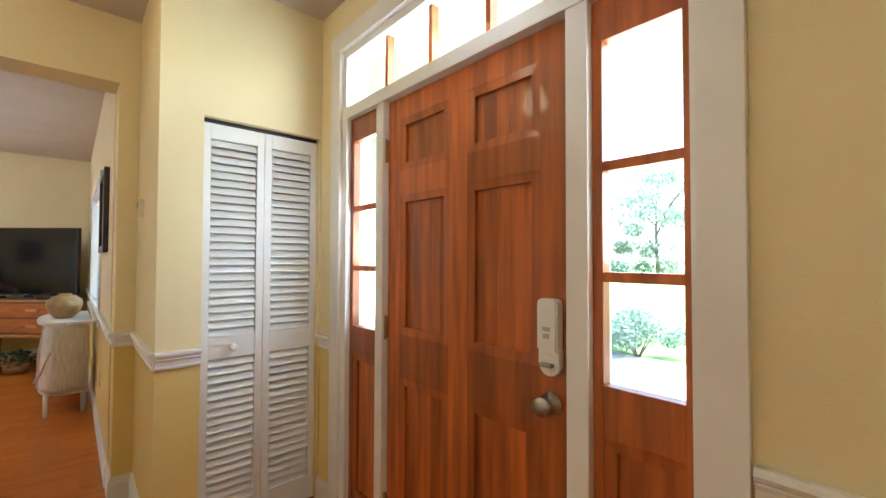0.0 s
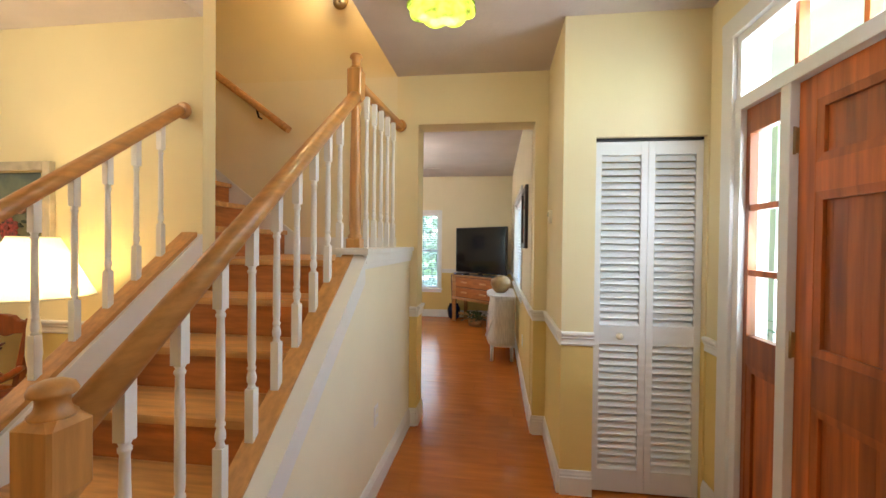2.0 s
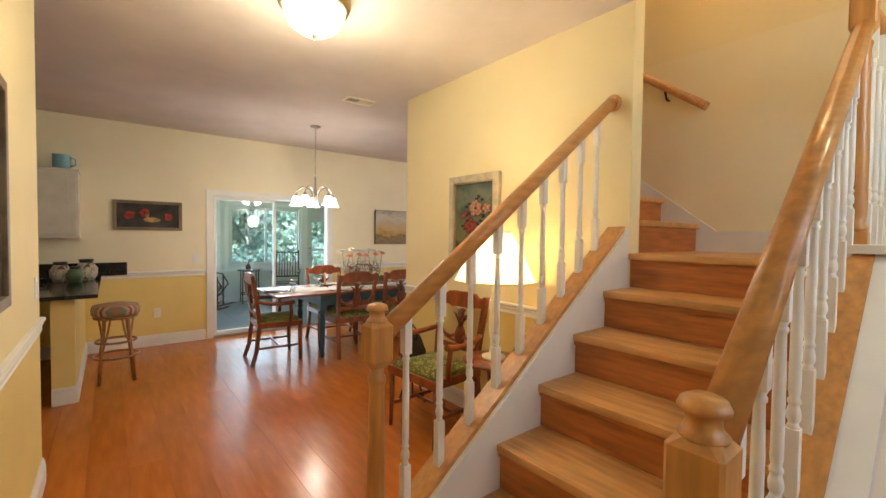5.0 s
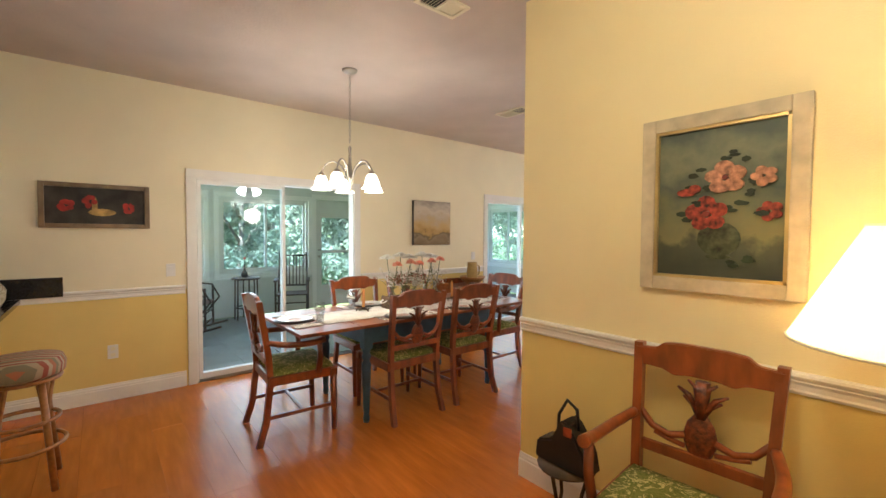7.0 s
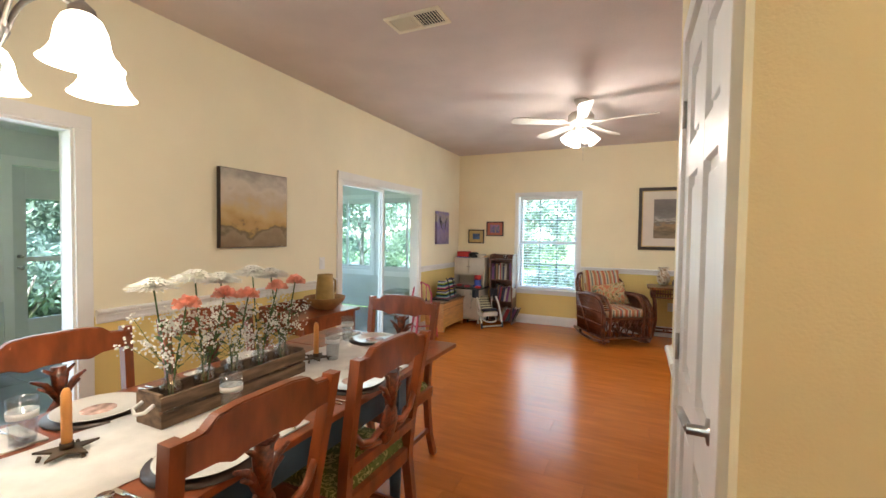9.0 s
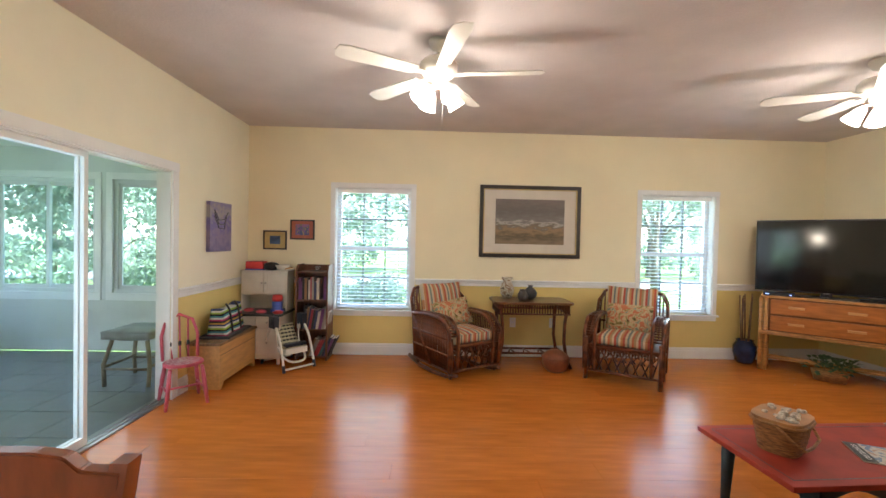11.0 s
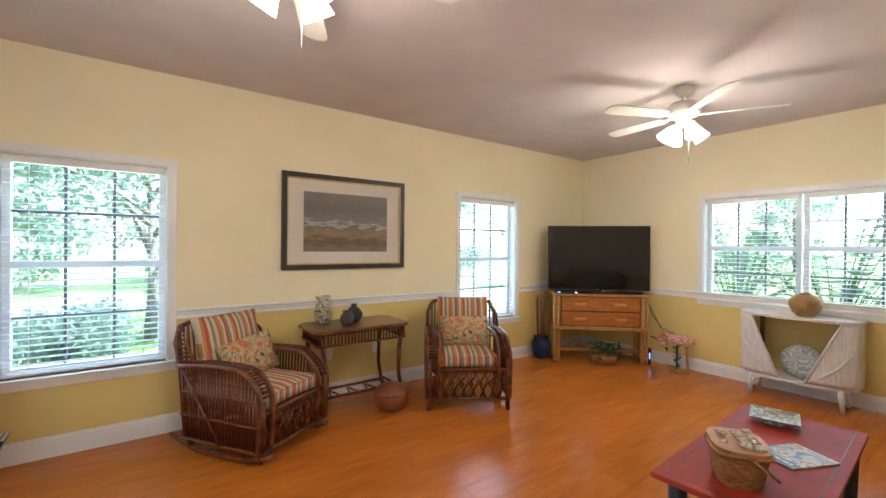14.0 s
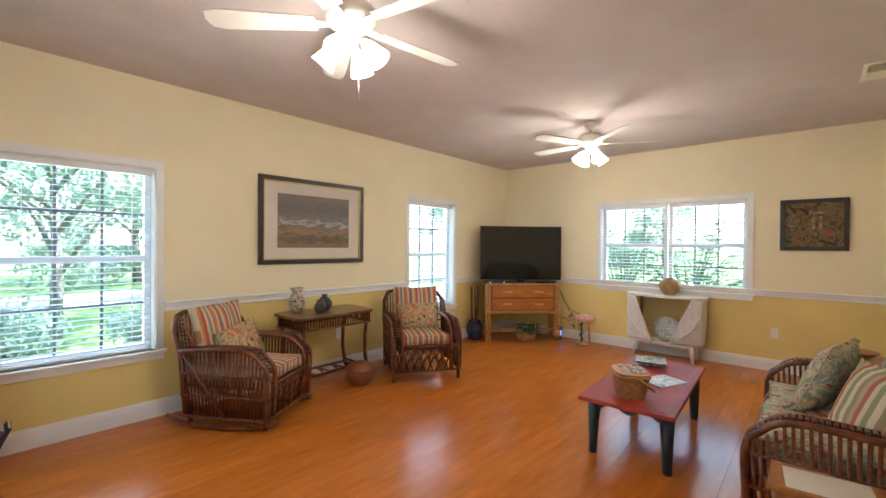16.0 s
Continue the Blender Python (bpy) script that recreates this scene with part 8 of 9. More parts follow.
for s in (-1, 1):
    for z0, z1, y, nm in ((0.10, 0.40, -0.18, "lower_door"), (0.425, 0.515, -0.18, "drawer"), (0.76, 1.0, 0.035, "upper_door")):
        x0, x1 = (-0.245, -0.006) if s < 0 else (0.006, 0.245)
        bm = boxes(((x0, y - 0.014, z0), (x1, y, z1)), bevel=0.003)
        if nm != "drawer":
            for a, b in (((x0, y - 0.020, z0), (x0 + 0.03, y - 0.013, z1)), ((x1 - 0.03, y - 0.020, z0), (x1, y - 0.013, z1)), ((x0 + 0.03, y - 0.020, z0), (x1 - 0.03, y - 0.013, z0 + 0.03)), ((x0 + 0.03, y - 0.020, z1 - 0.03), (x1 - 0.03, y - 0.013, z1))):
                box(bm, a, b)
        dd = part(nm, bm, M_TOYW, hu)
        kx = s * 0.02 if nm == "upper_door" else (x0 + x1) / 2
        part("knob", lathe(bmesh.new(), [(0.006, 0.0), (0.006, -0.008), (0.011, -0.014), (0.010, -0.02), (0.001, -0.021)], (kx, y - 0.018, (z0 + z1) / 2), 10, "y"), M_STEEL, dd)
M_RED = mat("red_plastic", (0.50, 0.03, 0.03), 0.35, var=0.05)
M_BLUEP = mat("blue_plastic", (0.03, 0.07, 0.35), 0.35, var=0.05)
M_PINK = mat("pink_plastic", (0.55, 0.09, 0.12), 0.4, var=0.08)
tb = thing("toy_box", pose(-5.86, 7.90, 1.0255), "small red plastic toy box on the hutch", "toy")
part("case", boxes(((-0.10, -0.07, 0.012), (0.10, 0.07, 0.10)), bevel=0.012), M_RED, tb)
part("base", boxes(((-0.105, -0.075, 0.0), (0.105, 0.075, 0.014)), bevel=0.004), M_BLUEP, tb)
for x, mt, lab, prof in ((-5.69, M_BLACK, "small black toy cooking pot on the hutch", [(0.06, 0.0), (0.08, 0.02), (0.085, 0.06), (0.06, 0.085), (0.02, 0.09), (0.001, 0.095)]), (-5.56, M_TOYW, "white toy mixing bowl on the hutch", [(0.05, 0.0), (0.085, 0.06), (0.08, 0.062), (0.045, 0.01), (0.001, 0.008)])):
    vv = thing("toy_pot", pose(x, 7.90, 1.0255), lab, "toy")
    part("pot_body", lathe(bmesh.new(), prof, sides=18), mt, vv)
sp = thing("toy_spoon", pose(-5.50, 7.86, 1.0255), "wooden toy spoon on the hutch", "toy")
part("spoon", tube(bmesh.new(), [(-0.04, 0.0, 0.01), (0.03, 0.02, 0.03), (0.06, 0.03, 0.035)], 0.008, 6), M_PINE, sp)
bl = thing("toy_blender", pose(-5.58, 7.80, 0.5585), "red and blue plastic toy blender on the counter", "toy")
part("base", lathe(bmesh.new(), [(0.075, 0.0), (0.075, 0.02), (0.055, 0.04), (0.06, 0.11), (0.05, 0.12)], sides=18), M_BLUEP, bl)
part("top", lathe(bmesh.new(), [(0.055, 0.12), (0.062, 0.15), (0.05, 0.19), (0.001, 0.195)], sides=18), M_RED, bl)
for x, y, mt in ((-5.90, 7.80, M_PINK), (-5.72, 7.70, M_PINK), (-5.52, 7.66, M_RED)):
    vv = thing("toy_dish", pose(x, y, 0.5585), "small pink plastic toy dish on the counter", "toy")
    part("dish", lathe(bmesh.new(), [(0.045, 0.0), (0.06, 0.02), (0.03, 0.035), (0.001, 0.036)], sides=16), mt, vv)

bc = thing("bookcase", pose(-5.19, 7.92, 0), "narrow dark wooden bookcase with rounded side tops", "bookcase")
M_BCW = mat("dark_bookcase_wood", (0.14, 0.05, 0.02), 0.4, var=0.2, scale=4, stretch=(8, 8, 1))
for x in (-0.185, 0.165):
    bm = bmesh.new()
    prism(bm, [(-0.13, 0.0), (0.14, 0.0), (0.14, 1.10), (-0.05, 1.10), (-0.10, 1.08), (-0.13, 1.03)], x, x + 0.02, "x")
    part("side_board", bm, M_BCW, bc)
SHELF = (0.05, 0.36, 0.70, 1.02)
for z in SHELF:
    part("shelf_board", boxes(((-0.165, -0.12, z - 0.018), (0.165, 0.14, z))), M_BCW, bc)
part("back_board", boxes(((-0.165, 0.13, 0.032), (0.165, 0.14, 1.09))), M_BCW, bc)
rr = random.Random(12)
COLS = [(0.03, 0.04, 0.10), (0.35, 0.04, 0.05), (0.10, 0.10, 0.11), (0.5, 0.46, 0.38), (0.05, 0.12, 0.14), (0.16, 0.05, 0.16), (0.30, 0.27, 0.22), (0.02, 0.02, 0.02), (0.28, 0.16, 0.07)]
MB = [mat("book_cloth", c, 0.6, var=0.1) for c in COLS]
for z, lean, x1 in ((0.70, 0, 0.06), (0.36, 9, 0.14), (0.05, 24, 0.10)):
    x = -0.155
    while x < x1:
        t, hh = rr.uniform(0.014, 0.034), rr.uniform(0.20, 0.27)
        if lean:
            hh *= 0.98
        b = thing("book", pose(-5.19 + x + (0.10 if lean > 20 else 0.03 if lean else 0), 7.90, z + 0.0006 + t * math.sin(radians(lean)) * 0.0, 0, lean, 0), "closed book standing on a bookcase shelf", "book", "books on the shelves")
        k = rr.randrange(len(MB))
        part("cover", boxes(((0, -0.09, 0), (0.002, 0.08, hh)), ((t - 0.002, -0.09, 0), (t, 0.08, hh)), ((0.002, -0.09, 0), (t - 0.002, -0.088, hh))), MB[k], b)
        part("pages", boxes(((0.002, -0.088, 0.003), (t - 0.002, 0.076, hh - 0.003))), M_CARD, b)
        x += t * (1 + lean * 0.012) + 0.001
b = thing("book", pose(-5.19 + 0.13, 7.90, 0.7006), "closed purple book standing on a bookcase shelf", "book", "books on the shelves")
part("cover", boxes(((0, -0.09, 0), (0.03, 0.08, 0.26))), MB[5], b)
vase("glass_jar", pose(-5.16, 7.92, 1.0205), [(0.03, 0), (0.034, 0.01), (0.034, 0.06), (0.03, 0.06), (0.03, 0.01), (0.001, 0.008)], M_DRINK, "small clear glass jar on the bookcase")

# baby swing: bowed tubes, two dark hubs and a checked seat
M_TUBEW = mat("white_tube_enamel", (0.70, 0.66, 0.58), 0.3, var=0.03)


def checked(name, dark, light, scale):
    """Woven check: two crossed sets of stripes."""
    m = pattern(name, [dark, light, dark, dark], scale, "stripe")
    t = m.node_tree
    b, tc = t.nodes["Principled BSDF"], next(n for n in t.nodes if n.type == "TEX_COORD")
    sx, mu, fr, st = t.nodes.new("ShaderNodeSeparateXYZ"), t.nodes.new("ShaderNodeMath"), t.nodes.new("ShaderNodeMath"), t.nodes.new("ShaderNodeMath")
    mu.operation, fr.operation, st.operation = "MULTIPLY", "FRACT", "LESS_THAN"
    mu.inputs[1].default_value, st.inputs[1].default_value = scale, 0.5
    t.links.new(tc.outputs["Object"], sx.inputs[0])
    t.links.new(sx.outputs["Y"], mu.inputs[0])
    t.links.new(mu.outputs[0], fr.inputs[0])
    t.links.new(fr.outputs[0], st.inputs[0])
    mix = t.nodes.new("ShaderNodeMix")
    mix.data_type = "RGBA"
    t.links.new(st.outputs[0], mix.inputs["Factor"])
    src = b.inputs["Base Color"].links[0].from_socket
    mix.inputs[6].default_value = (*light, 1)
    t.links.new(src, mix.inputs[7])
    t.links.new(mix.outputs[2], b.inputs["Base Color"])
    return m


M_CHECK = checked("checked_cloth", (0.025, 0.025, 0.03), (0.50, 0.45, 0.30), 24)
M_HUB = mat("dark_blue_plastic", (0.018, 0.022, 0.035), 0.4, var=0.15)
sw = thing("baby_swing", pose(-5.39, 7.62, 0, 0, 0, 47), "folding baby swing with white tube legs and checked seat", "baby swing")
for s in (-1, 1):
    x = s * 0.165
    part("front_leg", tube(bmesh.new(), bend([(x, -0.02, 0.47), (x * 1.03, -0.13, 0.34), (x * 1.05, -0.20, 0.17), (x * 1.06, -0.245, 0.03)]), 0.013, 8), M_TUBEW, sw)
    part("rear_leg", tube(bmesh.new(), bend([(x, 0.04, 0.47), (x * 1.03, 0.14, 0.34), (x * 1.05, 0.21, 0.17), (x * 1.06, 0.245, 0.03)]), 0.013, 8), M_TUBEW, sw)
    hub = part("hub", boxes(((x - 0.032, -0.055, 0.43), (x + 0.032, 0.065, 0.56)), bevel=0.016), M_HUB, sw, "dark blue plastic hub")
    part("hub_cap", lathe(bmesh.new(), [(0.030, -0.006), (0.034, 0.0), (0.030, 0.007)], (x + s * 0.032, 0.005, 0.50), 14, "x"), M_HUB, hub)
    for y in (-0.248, 0.248):
        part("foot", tube(bmesh.new(), [(x * 1.06, y, 0.0), (x * 1.06, y * 0.93, 0.075)], 0.017, 8), M_HUB, sw)
    part("hanger", tube(bmesh.new(), bend([(x * 0.84, 0.0, 0.45), (x * 0.80, 0.02, 0.34), (x * 0.76, -0.02, 0.22)]), 0.008, 6), M_TUBEW, sw)
for y in (-0.245, 0.245):
    part("floor_tube", tube(bmesh.new(), [(-0.175, y, 0.030), (0.175, y, 0.030)], 0.011, 8), M_TUBEW, sw)
part("swing_loop", tube(bmesh.new(), bend([(-0.125, -0.02, 0.22), (-0.12, -0.14, 0.13), (-0.06, -0.22, 0.09), (0.06, -0.22, 0.09), (0.12, -0.14, 0.13), (0.125, -0.02, 0.22)]), 0.012, 8), M_TUBEW, sw)
cushion(sw, "seat_back", (0.23, 0.24, 0.05), pose(0, 0.06, 0.33, 58, 0, 0), M_CHECK, "black and cream checked seat", 0.4, 3)
cushion(sw, "seat_base", (0.23, 0.20, 0.05), pose(0, -0.08, 0.225, 6, 0, 0), M_CHECK, "black and cream checked seat", 0.4, 4)
part("seat_shell", boxes(((-0.125, -0.19, 0.165), (0.125, -0.165, 0.225)), ((-0.125, -0.165, 0.165), (-0.11, 0.02, 0.215)), ((0.11, -0.165, 0.165), (0.125, 0.02, 0.215)), ((-0.11, -0.165, 0.165), (0.11, 0.02, 0.18)), bevel=0.006), M_TUBEW, sw)
part("buckle_tray", boxes(((-0.12, -0.185, 0.245), (0.12, -0.115, 0.275)), bevel=0.012), M_HUB, sw, "dark padded tray")

# pink child's chair
M_PINKW = mat("pink_painted_wood", (0.52, 0.085, 0.12), 0.4, var=0.12, scale=10)
pc = thing("child_chair", pose(-5.90, 6.55, 0, 0, 0, 42), "pink painted child's spindle-back chair with a patterned seat", "chair")
bm = bmesh.new()
prism(bm, [(0.15 * math.cos(t), 0.15 * math.sin(t) * 0.95) for t in (2 * math.pi * k / 20 for k in range(20))], 0.325, 0.35, "z", 0.005)
part("seat", bm, M_PINKW, pc)
part("seat_pad", prism(bmesh.new(), [(0.13 * math.cos(t), 0.125 * math.sin(t)) for t in (2 * math.pi * k / 20 for k in range(20))], 0.35, 0.353, "z"), pattern("painted_flowers", [(0.42, 0.08, 0.12), (0.55, 0.42, 0.40), (0.30, 0.10, 0.14), (0.50, 0.12, 0.14)], 30, "print", 0.5), pc)
for x in (-1, 1):
    for y in (-1, 1):
        part("leg", lathe(bmesh.new(), [(0.012, 0), (0.017, 0.12), (0.014, 0.15), (0.018, 0.18), (0.013, 0.325)], sides=10), M_PINKW, pc).matrix_basis = Matrix.Translation((x * 0.15, y * 0.14, 0)) @ Matrix.Rotation(radians(9), 4, Vector((y, -x, 0)) * 1.0)
for x in (-0.12, 0.12):
    part("stretcher", tube(bmesh.new(), [(x * 1.08, -0.125, 0.13), (x * 1.08, 0.125, 0.13)], 0.009, 6), M_PINKW, pc)
part("stretcher", tube(bmesh.new(), [(-0.13, 0.0, 0.13), (0.13, 0.0, 0.13)], 0.009, 6), M_PINKW, pc)
part("back_hoop", tube(bmesh.new(), [(-0.13, 0.11, 0.345), (-0.135, 0.14, 0.55), (-0.10, 0.16, 0.67), (0.0, 0.17, 0.72), (0.10, 0.16, 0.67), (0.135, 0.14, 0.55), (0.13, 0.11, 0.345)], 0.013, 8), M_PINKW, pc)
for x in (-0.06, 0.0, 0.06):
    part("spindle", tube(bmesh.new(), [(x, 0.12, 0.345), (x * 1.1, 0.165, 0.71 - abs(x) * 0.5)], 0.008, 6), M_PINKW, pc)
    part("painted_bead", lathe(bmesh.new(), [(0.009, 0.45), (0.013, 0.46), (0.013, 0.485), (0.009, 0.495)], (x * 1.04, 0.137, 0), 10), M_BLACK, pc)

# ---- kitchen corner ----
M_STONE = mat("black_granite", (0.02, 0.02, 0.022), 0.12, var=0.3, scale=60)
wall("wall_bar", "x", -0.40, 0.15, W, -4.30, [], "low yellow half wall under the kitchen counter", z1=0.87, low=False, upper=M_LOW)
run("baseboard_bar", [(W, -0.25, -4.30, -0.25, "n"), (-4.30, -0.40, -4.30, -0.25, "e")], 0.0, BASE_PROFILE, "white baseboard along the kitchen half wall")
kc = thing("kitchen_counter", pose(0, 0, 0), "black polished stone kitchen counter with an upstand", "countertop")
part("slab", boxes(((W + 0.002, -0.80, 0.872), (-4.20, -0.10, 0.905)), bevel=0.005), M_STONE, kc)
part("upstand", boxes(((W + 0.002, -0.80, 0.906), (W + 0.03, 0.14, 1.06)), bevel=0.003), M_STONE, kc)
uc = thing("wall_cabinet", pose(W, -0.28, 1.37), "white wall cabinet with a raised panel door", "cabinet")
part("cabinet_body", boxes(((0.002, -0.95, 0.0), (0.31, 0.0, 0.70)), bevel=0.003), M_TOYW, uc)
part("cornice", boxes(((0.002, -0.96, 0.70), (0.335, 0.012, 0.725)), bevel=0.004), M_TOYW, uc)
part("light_rail", boxes(((0.002, -0.96, -0.02), (0.325, 0.01, 0.0)), bevel=0.004), M_TOYW, uc)
for y0, y1 in ((-0.47, -0.015), (-0.935, -0.48)):
    bm = boxes(((0.311, y0, 0.015), (0.328, y1, 0.685)), bevel=0.004)
    box(bm, (0.327, y0 + 0.06, 0.075), (0.333, y1 - 0.06, 0.625), 0.004)
    part("door", bm, M_TOYW, uc)
mug = thing("blue_jug", pose(-5.88, -0.42, 2.096), "pale blue jug on top of the wall cabinet", "jug")
M_SKY = mat("pale_blue_glaze", (0.22, 0.42, 0.50), 0.3, var=0.08)
part("jug_body", lathe(bmesh.new(), [(0.07, 0), (0.078, 0.01), (0.075, 0.15), (0.08, 0.16), (0.072, 0.16), (0.068, 0.02), (0.001, 0.012)], sides=22), M_SKY, mug)
part("handle", tube(bmesh.new(), [(0.03, 0.07, 0.13), (0.03, 0.115, 0.12), (0.03, 0.115, 0.05), (0.03, 0.07, 0.035)], 0.008, 6), M_SKY, mug)
for x, y, s, mt, lab in ((-5.55, -0.42, 1.0, M_MARBLED, "cream and brown stoneware jar on the counter"), (-5.40, -0.30, 0.8, mat("green_glaze", (0.13, 0.19, 0.09), 0.3, var=0.3), "green glazed jar on the counter"), (-5.62, -0.22, 1.1, M_MARBLED, "cream stoneware jar with a dark rim on the counter")):
    jr = thing("stoneware_jar", pose(x, y, 0.9055), lab, "jar")
    part("jar_body", lathe(bmesh.new(), [(0.06 * s, 0), (0.085 * s, 0.05 * s), (0.09 * s, 0.11 * s), (0.06 * s, 0.16 * s), (0.05 * s, 0.17 * s)], sides=20), mt, jr)
    part("rim", lathe(bmesh.new(), [(0.05 * s, 0.17 * s), (0.06 * s, 0.20 * s), (0.05 * s, 0.20 * s), (0.04 * s, 0.17 * s)], sides=20), M_DARKPOT, jr)
st = thing("bar_stool", pose(-4.80, 0.02, 0), "rattan bar stool with a round plaid cushion", "stool")
for k in range(4):
    a = radians(45 + 90 * k)
    part("leg", tube(bmesh.new(), [(0.12 * math.cos(a), 0.12 * math.sin(a), 0.62), (0.19 * math.cos(a), 0.19 * math.sin(a), 0.0)], 0.017, 8), M_PINEWOOD, st)
    part("curved_brace", tube(bmesh.new(), [(0.14 * math.cos(a + 0.5), 0.14 * math.sin(a + 0.5), 0.62), (0.13 * math.cos(a + 0.2), 0.13 * math.sin(a + 0.2), 0.42), (0.165 * math.cos(a), 0.165 * math.sin(a), 0.26)], 0.010, 6), M_PINEWOOD, st)
for z, r in ((0.24, 0.18), (0.38, 0.155), (0.61, 0.165)):
    part("ring", tube(bmesh.new(), [(r * math.cos(t), r * math.sin(t), z) for t in (2 * math.pi * k / 24 for k in range(25))], 0.011, 6, cap=False), M_PINEWOOD, st)
M_PLAID = pattern("plaid_cloth", [(0.30, 0.09, 0.07), (0.42, 0.34, 0.24), (0.22, 0.20, 0.14), (0.40, 0.16, 0.10), (0.46, 0.40, 0.30)], 14, "stripe")
part("cushion", lathe(bmesh.new(), [(0.16, 0.62), (0.185, 0.64), (0.19, 0.69), (0.175, 0.725), (0.10, 0.74), (0.001, 0.742)], sides=28), M_PLAID, st, "round plaid cushion")
picture("hall_picture", pose(-1.59, -0.329, 1.55, 0, 0, 0), 0.6, 0.8, 0.04, 0.03, M_FRAME_BROWN, "brown-framed dark picture on the hall wall", [blob(0.10, 0.08, 0.05)])

# ---- sunroom ----
SRW, SRN, SRS, SRH = -9.20, 8.10, -0.60, 2.42
M_PALE = mat("pale_grey_paint", (0.66, 0.68, 0.67), 0.6, var=0.04, scale=3)
WWIN = [(0.05, 0.73, 1.67, 2.02), (1.89, 0.73, 3.40, 2.02), (4.75, 0.73, 6.25, 2.02), (6.45, 0.73, 7.95, 2.02)]
wall("wall_sunroom_west", "y", SRW - 0.12, 0.12, SRS - 0.12, SRN + 0.12, [*WWIN, (3.55, 0.0, 4.40, 2.06)], "pale grey sunroom wall with wide windows", z1=SRH, low=False, upper=M_PALE)
NW2 = [(-9.05, 0.70, -7.85, 2.06), (-7.65, 0.70, -6.55, 2.06)]
wall("wall_sunroom_north", "x", SRN, 0.12, SRW, W - 0.12, NW2, "pale sunroom end wall with windows", z1=SRH, low=False, upper=M_PALE)
wall("wall_sunroom_south", "x", SRS - 0.12, 0.12, SRW, W - 0.12, [(-8.9, 0.73, -6.6, 2.02)], "pale sunroom end wall with a window", z1=SRH, low=False, upper=M_PALE)
setting("ceiling_sunroom", boxes(((SRW - 0.4, SRS - 0.4, SRH), (W - 0.12, SRN + 0.4, SRH + 0.12))), M_SIDING, "pale painted sunroom ceiling", "ceiling")


def alu_window(name, m, w, h):
    """A wide sliding window: outer frame, two sashes, panes. Local x along the wall, y outward."""
    t = thing(name, m, "pale framed sliding sunroom window with clear glass", "window", kind="structure")
    f = 0.045
    part("window_frame", boxes(((0, 0.02, 0), (w, 0.10, f)), ((0, 0.02, h - f), (w, 0.10, h)), ((0, 0.02, f), (f, 0.10, h - f)), ((w - f, 0.02, f), (w, 0.10, h - f)), bevel=0.003), M_PALE, t)
    for a, b, y in ((f, w / 2 + 0.02, 0.045), (w / 2 - 0.02, w - f, 0.07)):
        part("sash", boxes(((a, y, f), (b, y + 0.02, f + 0.04)), ((a, y, h - f - 0.04), (b, y + 0.02, h - f)), ((a, y, f + 0.04), (a + 0.035, y + 0.02, h - f - 0.04)), ((b - 0.035, y, f + 0.04), (b, y + 0.02, h - f - 0.04))), M_PALE, t)
        part("pane", boxes(((a + 0.035, y + 0.009, f + 0.04), (b - 0.035, y + 0.011, h - f - 0.04))), M_GLASS, t).visible_shadow = False
    part("casing", boxes(((-0.07, -0.014, -0.09), (w + 0.07, 0.001, 0.0)), ((-0.07, -0.014, h), (w + 0.07, 0.001, h + 0.08)), ((-0.07, -0.014, 0), (0, 0.001, h)), ((w, -0.014, 0), (w + 0.07, 0.001, h)), bevel=0.003), M_WHITE, t)


for y0, z0, y1, z1 in WWIN:
    alu_window("window_sunroom_west", pose(SRW, y0, z0, 0, 0, 90), y1 - y0, z1 - z0)
for x0, z0, x1, z1 in NW2:
    alu_window("window_sunroom_north", pose(x0, SRN, z0), x1 - x0, z1 - z0)
alu_window("window_sunroom_south", pose(-6.6, SRS, 0.73, 0, 0, 180), 2.3, 1.29)
sd = thing("door_6", pose(SRW, 3.55, 0, 0, 0, 90), "pale painted outside door with a glazed upper half", "door", kind="structure")
DWD = 0.85
part("door_leaf", boxes(((0.0, 0.03, 0.02), (0.12, 0.07, 2.05)), ((0.71, 0.03, 0.02), (DWD, 0.07, 2.05)), ((0.12, 0.03, 0.02), (0.71, 0.07, 0.42)), ((0.12, 0.03, 1.72), (0.71, 0.07, 2.05)), ((0.12, 0.03, 1.04), (0.71, 0.07, 1.09)), bevel=0.003), M_PALE, sd)
for z0, z1 in ((0.42, 1.04), (1.09, 1.72)):
    part("pane", boxes(((0.12, 0.048, z0), (0.71, 0.052, z1))), M_GLASS, sd).visible_shadow = False
for z, r in ((0.98, 0.024), (1.10, 0.018)):
    part("door_knob", lathe(bmesh.new(), [(0.02, 0.03), (0.010, 0.01), (r, -0.01), (r, -0.03), (0.004, -0.036)], (0.06, 0, z), 14, "y"), M_STEEL, sd)
part("casing", boxes(((-0.08, -0.014, 0), (0, 0.001, 2.06)), ((DWD, -0.014, 0), (DWD + 0.08, 0.001, 2.06)), ((-0.08, -0.014, 2.06), (DWD + 0.08, 0.001, 2.15)), bevel=0.003), M_WHITE, sd)
